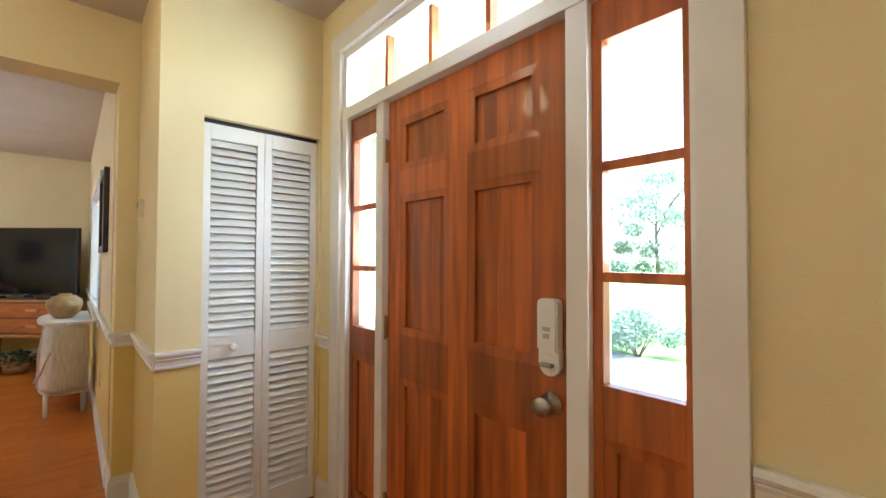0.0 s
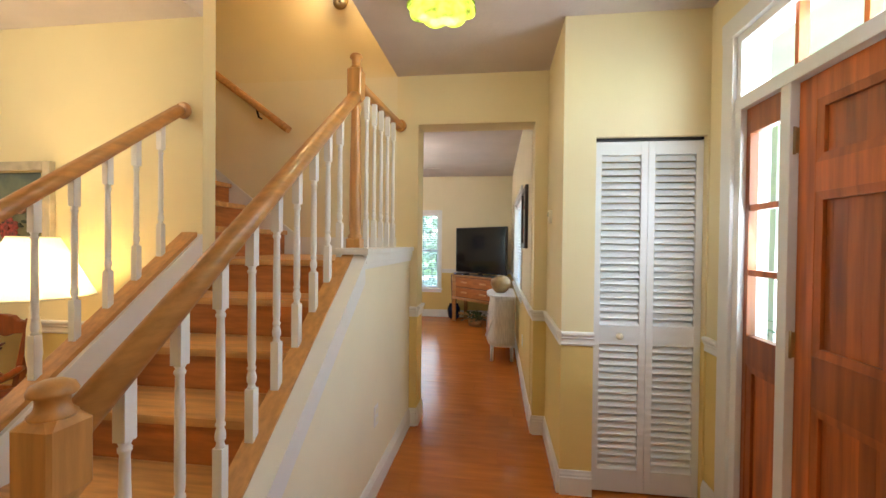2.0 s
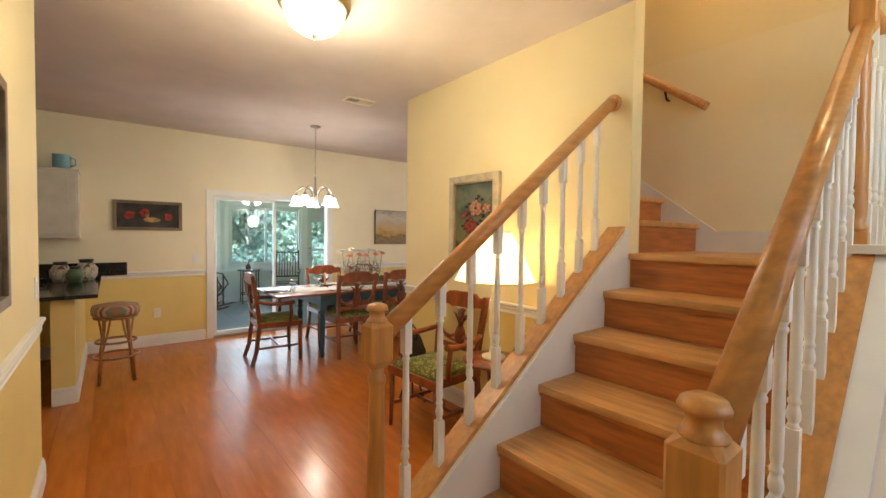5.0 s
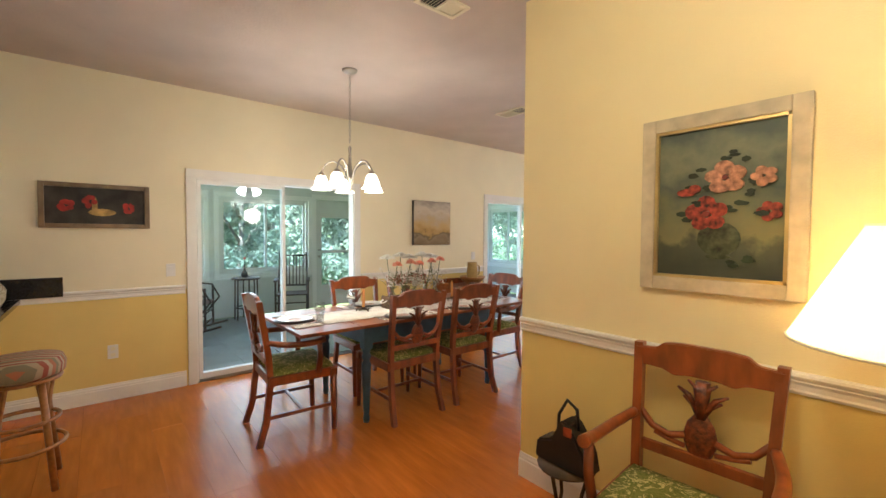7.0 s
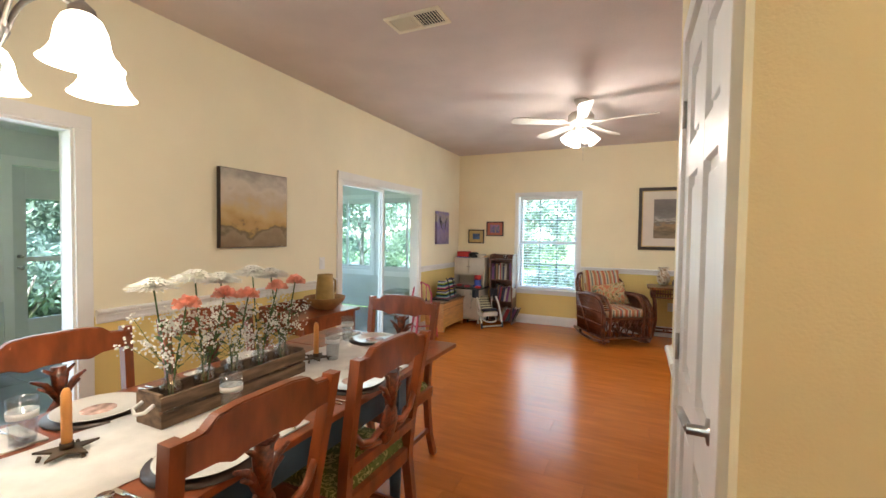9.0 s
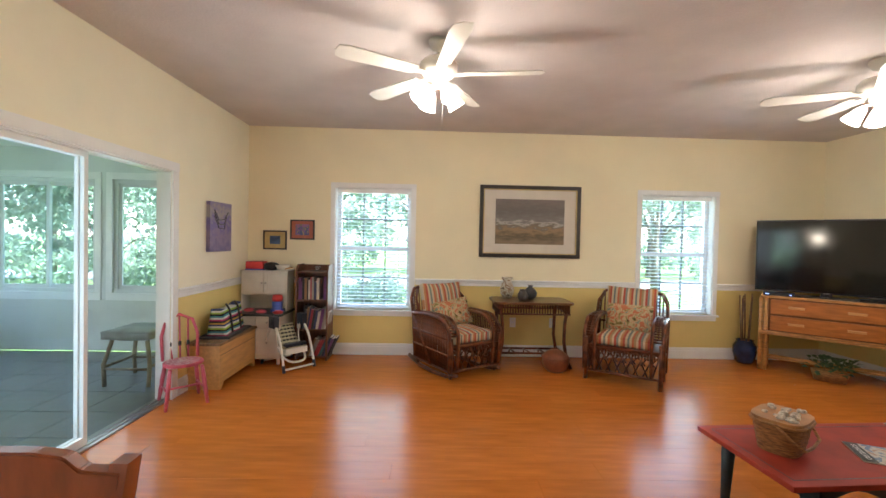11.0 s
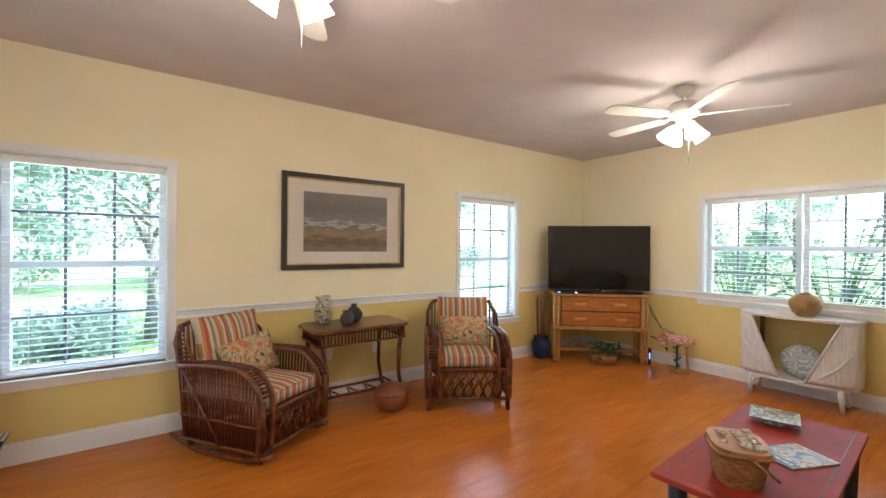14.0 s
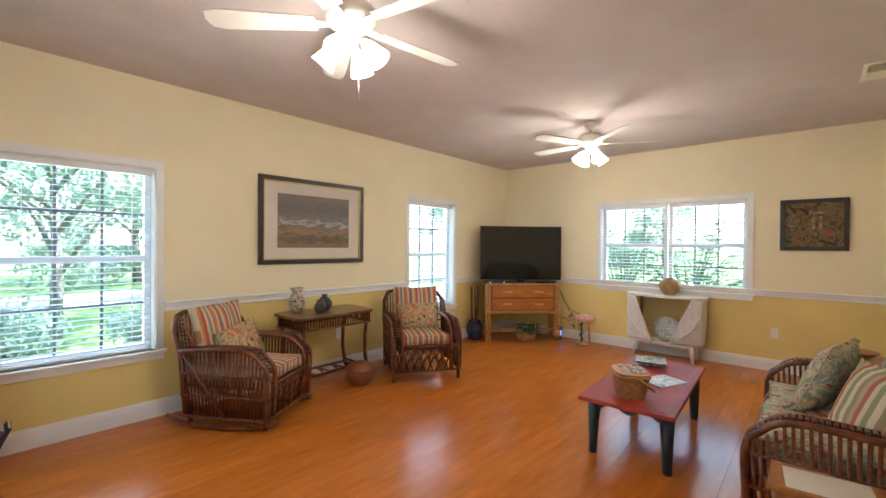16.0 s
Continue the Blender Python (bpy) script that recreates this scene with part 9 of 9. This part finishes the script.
# lapped siding boards below the windows
sdg = thing("siding", pose(0, 0, 0), "pale lapped siding boards below the sunroom windows", "wall", kind="structure")
for a, b in ((SRS, 3.46), (4.49, SRN)):
    for k in range(4):
        z = 0.155 * k
        part("siding_board", prism(bmesh.new(), [(SRW + 0.001, z), (SRW + 0.016, z), (SRW + 0.004, z + 0.158), (SRW + 0.001, z + 0.158)], a, b, "y"), M_SIDING, sdg)
for k in range(4):
    z = 0.155 * k
    part("siding_board", prism(bmesh.new(), [(SRN - 0.001, z), (SRN - 0.016, z), (SRN - 0.004, z + 0.158), (SRN - 0.001, z + 0.158)], SRW + 0.02, W - 0.125, "x"), M_SIDING, sdg)
sf = thing("floor_sunroom", pose(0, 0, 0), "grey tiled sunroom floor", "floor", kind="structure")
part("grout", boxes(((SRW, SRS, -0.3), (W - 0.12, SRN, -0.014))), mat("grey_grout", (0.15, 0.155, 0.16), 0.8), sf)
TS = 0.435
tile = mesh_of(boxes(((0.003, 0.003, -0.02), (TS - 0.003, TS - 0.003, -0.009)), bevel=0.002), "tile", M_TILE)
for i in range(7):
    for j in range(20):
        shared("tile", tile, sf, pose(SRW + TS * i, SRS + TS * j, 0))
fan(-8.05, 2.06, 10, "ceiling fans", top=2.41, chain=False)

M_TWIG = mat("dark_twig_wood", (0.045, 0.028, 0.018), 0.5, var=0.3, scale=20)


def porch_rocker(m, bent, label):
    """A slim dark rocking chair: upright spindle back, or a bentwood one with looped arms. Faces local -y."""
    c = thing("porch_rocker", m, label, "chair", "rocking chairs in the sunroom")
    for s in (-1, 1):
        part("rocker", tube(bmesh.new(), [(s * 0.24, 0.42, 0.09), (s * 0.24, 0.15, 0.022), (s * 0.24, -0.15, 0.022), (s * 0.24, -0.42, 0.09)], 0.016, 6), M_TWIG, c)
        part("back_post", tube(bmesh.new(), [(s * 0.23, 0.20, 0.03), (s * 0.23, 0.22, 0.45), (s * 0.22, 0.36, 1.08)], 0.016, 6), M_TWIG, c)
        part("front_post", tube(bmesh.new(), [(s * 0.25, -0.22, 0.03), (s * 0.25, -0.22, 0.64)], 0.016, 6), M_TWIG, c)
        if bent:
            part("bent_arm", tube(bmesh.new(), [(s * 0.25, 0.26, 0.60), (s * 0.29, 0.05, 0.68), (s * 0.30, -0.20, 0.64), (s * 0.29, -0.30, 0.45), (s * 0.27, -0.15, 0.25), (s * 0.26, 0.10, 0.20)], 0.014, 6), M_TWIG, c)
            part("bent_loop", tube(bmesh.new(), [(s * 0.26, 0.18, 0.30), (s * 0.28, 0.0, 0.55), (s * 0.28, -0.22, 0.30)], 0.010, 6), M_TWIG, c)
        else:
            part("arm", boxes(((s * 0.25 - 0.03, -0.26, 0.63), (s * 0.25 + 0.03, 0.26, 0.655)), bevel=0.006), M_TWIG, c)
        bar(c, "side_rail", (s * 0.24, 0.21, 0.25), (s * 0.25, -0.22, 0.25), 0.010, M_TWIG)
    part("seat", boxes(((-0.24, -0.23, 0.40), (0.24, 0.22, 0.425)), bevel=0.008), M_TWIG if not bent else M_RATTAN, c)
    for z, y in ((1.03, 0.35), (0.52, 0.235)):
        bar(c, "back_rail", (-0.22, y, z), (0.22, y, z), 0.016, M_TWIG)
    for k in range(7):
        x = -0.165 + 0.055 * k
        bar(c, "spindle", (x, 0.235, 0.52), (x, 0.35, 1.03), 0.008, M_TWIG)
    for z in (0.14, 0.28):
        bar(c, "stretcher", (-0.25, -0.22, z), (0.25, -0.22, z), 0.010, M_TWIG)


porch_rocker(pose(-8.45, 1.38, 0, 0, 0, 158), True, "dark bentwood rocking chair with looped arms in the sunroom")
porch_rocker(pose(-8.55, 2.86, 0, 0, 0, 68), False, "black spindle-back rocking chair in the sunroom")
pt = thing("twig_table", pose(-8.88, 2.22, 0), "small dark octagonal table with slim legs", "table")
part("tabletop", lathe(bmesh.new(), [(0.22, 0.66), (0.235, 0.675), (0.22, 0.69), (0.001, 0.692)], sides=8, smooth=False), M_TWIG, pt)
for k in range(6):
    a = 2 * math.pi * k / 6
    part("leg", tube(bmesh.new(), [(0.17 * math.cos(a), 0.17 * math.sin(a), 0.66), (0.18 * math.cos(a), 0.18 * math.sin(a), 0.0)], 0.012, 6), M_TWIG, pt)
for z in (0.2,):
    part("ring", tube(bmesh.new(), [(0.175 * math.cos(t), 0.175 * math.sin(t), z) for t in (2 * math.pi * k / 12 for k in range(13))], 0.010, 6, cap=False), M_TWIG, pt)
bv = vase("bud_vase", pose(-8.90, 2.20, 0.692), [(0.04, 0), (0.055, 0.03), (0.045, 0.08), (0.015, 0.11), (0.014, 0.20), (0.018, 0.21)], M_DARKPOT, "dark bud vase with a red flower on the table")
part("stem", tube(bmesh.new(), [(0, 0, 0.18), (0.01, 0, 0.30)], 0.003, 5), M_STEM, bv)
bm = bmesh.new()
bmesh.ops.create_icosphere(bm, subdivisions=2, radius=0.022, matrix=Matrix.Translation((0.01, 0, 0.31)))
part("bloom", bm, M_RED, bv)
leafy("potted_fern", pose(-8.85, 4.66, 0.46), "green trailing plant in a dark pot on a stand", "plant", 0.17, 0.34, 120, 0.08, 7, M_LEAF, (lathe(bmesh.new(), [(0.08, 0), (0.11, 0.13), (0.10, 0.13), (0.001, 0.11)], sides=16), M_DARKPOT, "dark pot"))
ps = thing("plant_stand", pose(-8.85, 4.66, 0), "slim dark metal plant stand in the sunroom", "stand")
part("shelf", lathe(bmesh.new(), [(0.13, 0.44), (0.13, 0.459), (0.001, 0.46)], sides=16), M_TWIG, ps)
for k in range(3):
    part("leg", tube(bmesh.new(), [(0.1 * math.cos(2.1 * k), 0.1 * math.sin(2.1 * k), 0.44), (0.14 * math.cos(2.1 * k), 0.14 * math.sin(2.1 * k), 0)], 0.010, 6), M_TWIG, ps)
M_GREYCL = mat("grey_cushion_cloth", (0.34, 0.36, 0.34), 0.9, var=0.1, bump=0.4)
ot = thing("rattan_stool", pose(-6.62, 7.10, 0), "pale rattan stool with a grey cushion in the sunroom", "stool")
M_PALEW = mat("pale_rattan", (0.30, 0.24, 0.17), 0.5, var=0.2)
for x in (-1, 1):
    for y in (-1, 1):
        part("leg", tube(bmesh.new(), [(x * 0.16, y * 0.16, 0.42), (x * 0.21, y * 0.20, 0.20), (x * 0.20, y * 0.20, 0.0)], 0.018, 8), M_PALEW, ot)
    bar(ot, "rail", (x * 0.20, -0.2, 0.18), (x * 0.20, 0.2, 0.18), 0.012, M_PALEW)
    bar(ot, "rail", (-0.2, x * 0.2, 0.16), (0.2, x * 0.2, 0.16), 0.012, M_PALEW)
cushion(ot, "seat_pad", (0.44, 0.44, 0.12), pose(0, 0, 0.47), M_GREYCL, "grey cloth seat pad", 0.4, 2)
wc = thing("porch_chair", pose(-6.85, 4.95, 0, 0, 0, 60), "pale metal mesh chair in the sunroom", "chair")
for s in (-1, 1):
    part("leg_frame", tube(bmesh.new(), [(s * 0.22, 0.25, 0.0), (s * 0.22, 0.20, 0.42), (s * 0.22, 0.32, 0.92)], 0.012, 6), M_PALE, wc)
    part("front_leg", tube(bmesh.new(), [(s * 0.22, -0.22, 0.0), (s * 0.22, -0.20, 0.42)], 0.012, 6), M_PALE, wc)
cushion(wc, "seat_pad", (0.46, 0.46, 0.06), pose(0, 0, 0.43), M_GREYCL, "", 0.4, 6)
cushion(wc, "back_pad", (0.44, 0.46, 0.05), pose(0, 0.27, 0.68, 78, 0, 0), M_GREYCL, "", 0.4, 7)

# ---- garden and distance ----
M_BARK = mat("grey_bark", (0.20, 0.17, 0.14), 0.9, var=0.3, scale=8, stretch=(3, 3, 0.6), bump=1.0, bscale=20)
# Leaf colours are paled and blued to carry the haze of window glare.
LEAFM = [mat("glare_paled_leaf", c, 0.6, var=0.4, scale=3, rnd=0.15) for c in ((0.13, 0.18, 0.14), (0.15, 0.20, 0.14), (0.12, 0.17, 0.15))]
for m in LEAFM:
    let_through(m, (0.33, 0.43, 0.34), 0.55)


def leaf_cloud(centres, per, size, seed):
    """Small bent leaves scattered in uneven clumps, as one mesh."""
    rr = np.random.default_rng(seed)
    vs, fs = [], []
    for c, r in centres:
        d = rr.normal(size=(per, 3))
        d /= np.linalg.norm(d, axis=1)[:, None]
        p = np.array(c) + d * r * rr.uniform(0.25, 1.0, (per, 1)) ** 0.6 * np.array((1, 1, 0.75))
        a = rr.normal(size=(per, 3))
        a /= np.linalg.norm(a, axis=1)[:, None]
        b = np.cross(a, rr.normal(size=(per, 3)))
        b /= np.linalg.norm(b, axis=1)[:, None]
        s = size * rr.uniform(0.6, 1.3, (per, 1))
        n = len(vs)
        quad = np.stack([p - a * s, p + b * s * 0.45, p + a * s, p - b * s * 0.45], 1).reshape(-1, 3)
        vs.extend(map(tuple, quad))
        fs.extend((n + 4 * k, n + 4 * k + 1, n + 4 * k + 2, n + 4 * k + 3) for k in range(per))
    me = bpy.data.meshes.new("crown")
    me.from_pydata(vs, [], fs)
    return me


def tree(m, h, spread, seed, clumps=40, per=190, size=0.085, low=0.35, label="leafy shade tree with a forked trunk on the lawn"):
    rr = random.Random(seed)
    t = thing("tree", m, label, "tree", "trees round the house")
    bm = bmesh.new()
    tube(bm, [(0, 0, -0.1), (0.05, 0.03, h * 0.2), (0.0, 0.1, h * 0.45), (0.1, 0, h * 0.8)], 0.12, 9, 0.03)
    cs = []
    for k in range(8):
        a = 2.4 * k + rr.random()
        z = h * rr.uniform(0.18, 0.5)
        tip = (spread * 0.8 * math.cos(a) * rr.uniform(0.6, 1), spread * 0.8 * math.sin(a) * rr.uniform(0.6, 1), z + h * rr.uniform(0.15, 0.4))
        tube(bm, [(0.03, 0.05, z), (tip[0] * 0.45, tip[1] * 0.45, z + (tip[2] - z) * 0.65), tip], 0.05, 7, 0.012)
        cs.append((tip, spread * 0.34))
    part("trunk", bm, M_BARK, t)
    while len(cs) < clumps:
        a, q = rr.uniform(0, 6.28), math.sqrt(rr.random())
        cs.append(((spread * q * math.cos(a), spread * q * math.sin(a), h * (low + (1 - low) * rr.random() * (1 - 0.35 * q))), spread * rr.uniform(0.16, 0.36)))
    me = leaf_cloud(cs, per, size, seed)
    me.materials.append(LEAFM[seed % 3])
    o = new("crown", me)
    o.parent = t
    return t


def bush(m, r, h, seed, label="rounded dense green shrub at the garden's edge"):
    rr = random.Random(seed)
    t = thing("shrub", m, label, "shrub", "shrubs round the house")
    cs = [((r * rr.uniform(-0.8, 0.8), r * rr.uniform(-0.8, 0.8), h * rr.uniform(0.15, 0.85)), r * rr.uniform(0.3, 0.5)) for _ in range(20)]
    me = leaf_cloud(cs, 260, 0.05, seed)
    me.materials.append(LEAFM[seed % 3])
    o = new("foliage", me)
    o.parent = t
    bm = bmesh.new()
    for k in range(5):
        tube(bm, [(0, 0, -0.05), (r * 0.5 * math.cos(k), r * 0.5 * math.sin(k), h * 0.6)], 0.03, 5, 0.01)
    part("stems", bm, M_BARK, t)
    return t


G = -0.5
base_tree = tree(pose(-4.1, 14.6, G), 6.5, 2.6, 1)
for x, y, s, a in ((0.2, 17.5, 1.15, 60), (-9.5, 18.5, 1.2, 140), (5.5, 20.0, 1.3, 220), (-14.5, 12.5, 1.2, 10), (14.0, 19.0, 1.2, 250)):
    copy_thing(base_tree, pose(x, y, G, 0, 0, a) @ Matrix.Diagonal((s, s, s, 1)))
wood = tree(pose(-14.2, 3.4, G), 6.0, 2.7, 4, low=0.06, per=330, size=0.08, label="dense leafy woodland tree with low branches")
for x, y, s, a in ((-15.0, -1.5, 1.1, 90), (-14.5, 7.8, 1.15, 200), (-18.5, 1.2, 1.5, 30), (-18.0, 5.6, 1.5, 280), (-17.5, -4.5, 1.4, 150), (-17.5, 10.5, 1.5, 60), (-22.5, 3.0, 1.9, 10), (-22.5, -3.0, 1.9, 100), (-22.0, 9.0, 1.9, 210), (-9.0, 26.0, 1.7, 45), (0.0, 28.0, 1.8, 145), (9.0, 27.0, 1.7, 245), (-19.0, 20.0, 1.8, 300), (40.0, 15.0, 1.8, 30), (24.0, -2.0, 1.8, 70), (22.0, 18.0, 1.8, 200), (-12.0, 13.5, 0.9, 10)):
    copy_thing(wood, pose(x, y, G, 0, 0, a) @ Matrix.Diagonal((s, s, s, 1)))
b0 = bush(pose(-5.3, 11.6, G), 0.9, 1.2, 2)
for x, y, s, a in ((-3.0, 12.6, 0.8, 50), (-0.6, 12.4, 0.9, 100), (-12.4, 1.6, 1.5, 40), (-12.6, 4.6, 1.6, 200), (-12.5, 7.2, 1.5, 100), (-12.3, -0.8, 1.5, 310), (-7.6, 11.8, 1.3, 20), (9.0, 3.7, 0.75, 70), (7.0, -1.0, 1.2, 10)):
    copy_thing(b0, pose(x, y, G, 0, 0, a) @ Matrix.Diagonal((s, s, s, 1)))


# pale hanging moss in the trees behind the sunroom
M_MOSS = let_through(mat("hanging_moss", (0.42, 0.45, 0.38), 0.9, var=0.2), (0.45, 0.48, 0.40), 0.4)
rr = random.Random(12)
for x, y, top in ((-12.2, 2.55, 3.3), (-12.6, 3.45, 3.2), (-12.4, 1.2, 3.4), (-13.0, 2.95, 3.5)):
    ms = thing("hanging_moss", pose(x, y, top), "pale grey-green moss hanging in strands from a branch", "moss", "moss in the trees")
    bm = bmesh.new()
    for k in range(60):
        u, l = rr.gauss(0, 0.13), rr.uniform(0.7, 1.6)
        v = rr.gauss(0, 0.10)
        tube(bm, [(v, u, 0.1), (v + rr.gauss(0, 0.03), u * 0.9 + rr.gauss(0, 0.03), -l * 0.5), (v * 0.6, u * 0.6 + rr.gauss(0, 0.04), -l)], 0.016, 4, 0.005)
    part("strands", bm, M_MOSS, ms)
    part("branch", tube(bmesh.new(), [(-1.6, 0.1, -0.1), (-0.6, 0.05, 0.08), (0.1, 0, 0.1)], 0.05, 7, 0.02), M_BARK, ms)


def palm(m, h, n, seed, label):
    """A clump of arching feather fronds."""
    rr = random.Random(seed)
    t = thing("palm", m, label, "palm", "palms on the porch")
    bm, bs = bmesh.new(), bmesh.new()
    for k in range(n):
        a, q = rr.uniform(0, 6.28), rr.uniform(0.35, 1.0)
        pts = []
        for j in range(9):
            u = j / 8
            pts.append(Vector((h * 0.55 * q * u * math.cos(a), h * 0.55 * q * u * math.sin(a), h * (0.15 + (1.05 - 0.25 * q) * u - (0.55 * q) * u * u))))
        tube(bs, pts, 0.012, 5, 0.003)
        for j in range(2, 9):
            for s in (-1, 1):
                d = (pts[j] - pts[j - 1]).normalized()
                w = d.cross(Vector((0, 0, 1))).normalized() * s
                e = pts[j] + w * 0.26 * (1.1 - j / 10) + d * 0.12 - Vector((0, 0, 0.07))
                bmv = [bm.verts.new(p) for p in (pts[j] - d * 0.018, e, pts[j] + d * 0.018)]
                bm.faces.new(bmv)
    part("stalks", bs, M_STEM, t)
    part("fronds", bm, LEAFM[1], t)
    return t


setting("porch_floor", boxes(((1.28, 3.4, -0.45), (3.7, 9.5, -0.12)), ((2.11, -1.0, -0.45), (4.2, 3.4, -0.12))), mat("porch_concrete", (0.42, 0.40, 0.37), 0.8, var=0.1, scale=4, bump=0.3), "pale concrete porch slab outside the front wall", "pavement")
setting("porch_roof", boxes(((1.28, 3.4, 2.85), (4.0, 9.5, 2.97)), ((2.11, -1.2, 2.85), (4.5, 3.4, 2.97))), M_SIDING, "white boarded porch ceiling", "roof")
for x, y in ((3.6, 4.6), (3.6, 7.4), (4.05, 2.6), (4.05, -0.6)):
    pp = thing("porch_post", pose(x, y, 0), "square white painted porch post", "post", "porch posts")
    part("shaft", boxes(((-0.06, -0.06, -0.12), (0.06, 0.06, 2.85)), bevel=0.005), M_SIDING, pp)
    part("base", boxes(((-0.08, -0.08, -0.12), (0.08, 0.08, 0.08)), bevel=0.005), M_SIDING, pp)
M_CLAY = mat("terracotta_planter", (0.40, 0.19, 0.11), 0.8, var=0.12)
pln = thing("planter_box", pose(2.35, 6.05, -0.12), "long terracotta planter on the porch", "planter")
part("box", boxes(((-0.16, -0.42, 0.62), (0.16, 0.42, 0.95)), ((-0.14, -0.38, 0.0), (0.14, 0.38, 0.62)), bevel=0.01), M_CLAY, pln)
leafy("potted_flowers", pose(2.35, 6.05, 0.78), "low green flowering plants in the terracotta planter", "plant", 0.36, 0.30, 120, 0.07, 15, LEAFM[1])
palm(pose(2.55, 5.55, -0.12), 2.3, 34, 3, "arching feathery palm beside the porch window")
palm(pose(2.9, 6.7, -0.12), 2.5, 30, 5, "arching feathery palm beside the porch planter")
palm(pose(2.6, 4.15, -0.12), 1.4, 22, 8, "small potted palm at the porch window")
# a pale road and a far house across the lawn
setting("road", boxes(((-60, 20.5, -0.499), (60, 24.5, -0.485))), mat("pale_asphalt", (0.30, 0.29, 0.28), 0.9, var=0.12, scale=3), "sun-bleached road across the lawn", "road")
setting("driveway", boxes(((6.0, -40, -0.499), (9.0, 20.5, -0.486))), mat("pale_drive", (0.36, 0.34, 0.31), 0.9, var=0.12, scale=3), "pale concrete driveway beside the porch", "pavement")

# ---- floor planks ----
fl = bpy.data.objects["floor"]
PW, PL = 0.192, 1.28
plank = mesh_of(boxes(((0.0004, 0.0004, -0.012), (PL - 0.0004, PW - 0.0004, 0.0)), bevel=0.0006), "plank", M_FLOOR)
cuts = {}
rr = random.Random(2)
row, y = 0, -0.33
while y < N:
    x = W - rr.random() * PL * 0.9
    yy = y
    # the last board of a row is cut where the wall stands
    end = E + 0.1 if yy > OPS - 0.1 else FW
    while x < end:
        x0, x1 = max(x, W - 0.1), min(x + PL, end)
        if x1 - x0 > 0.05:
            key = round(x1 - x0, 2)
            if key not in cuts:
                cuts[key] = plank if key == round(PL, 2) else mesh_of(boxes(((0.0004, 0.0004, -0.012), (key - 0.0004, PW - 0.0004, 0.0)), bevel=0.0006), "plank", M_FLOOR)
            shared("plank", cuts[key], fl, pose(x0, yy, rr.uniform(-0.0002, 0.0)))
        x += PL
    y += PW
    row += 1
setting("floor_kitchen", boxes(((W, -3.2, -0.012), (-2.83, -0.335, -0.001))), M_FLOOR, "cherry-coloured laminate kitchen floor", "floor")
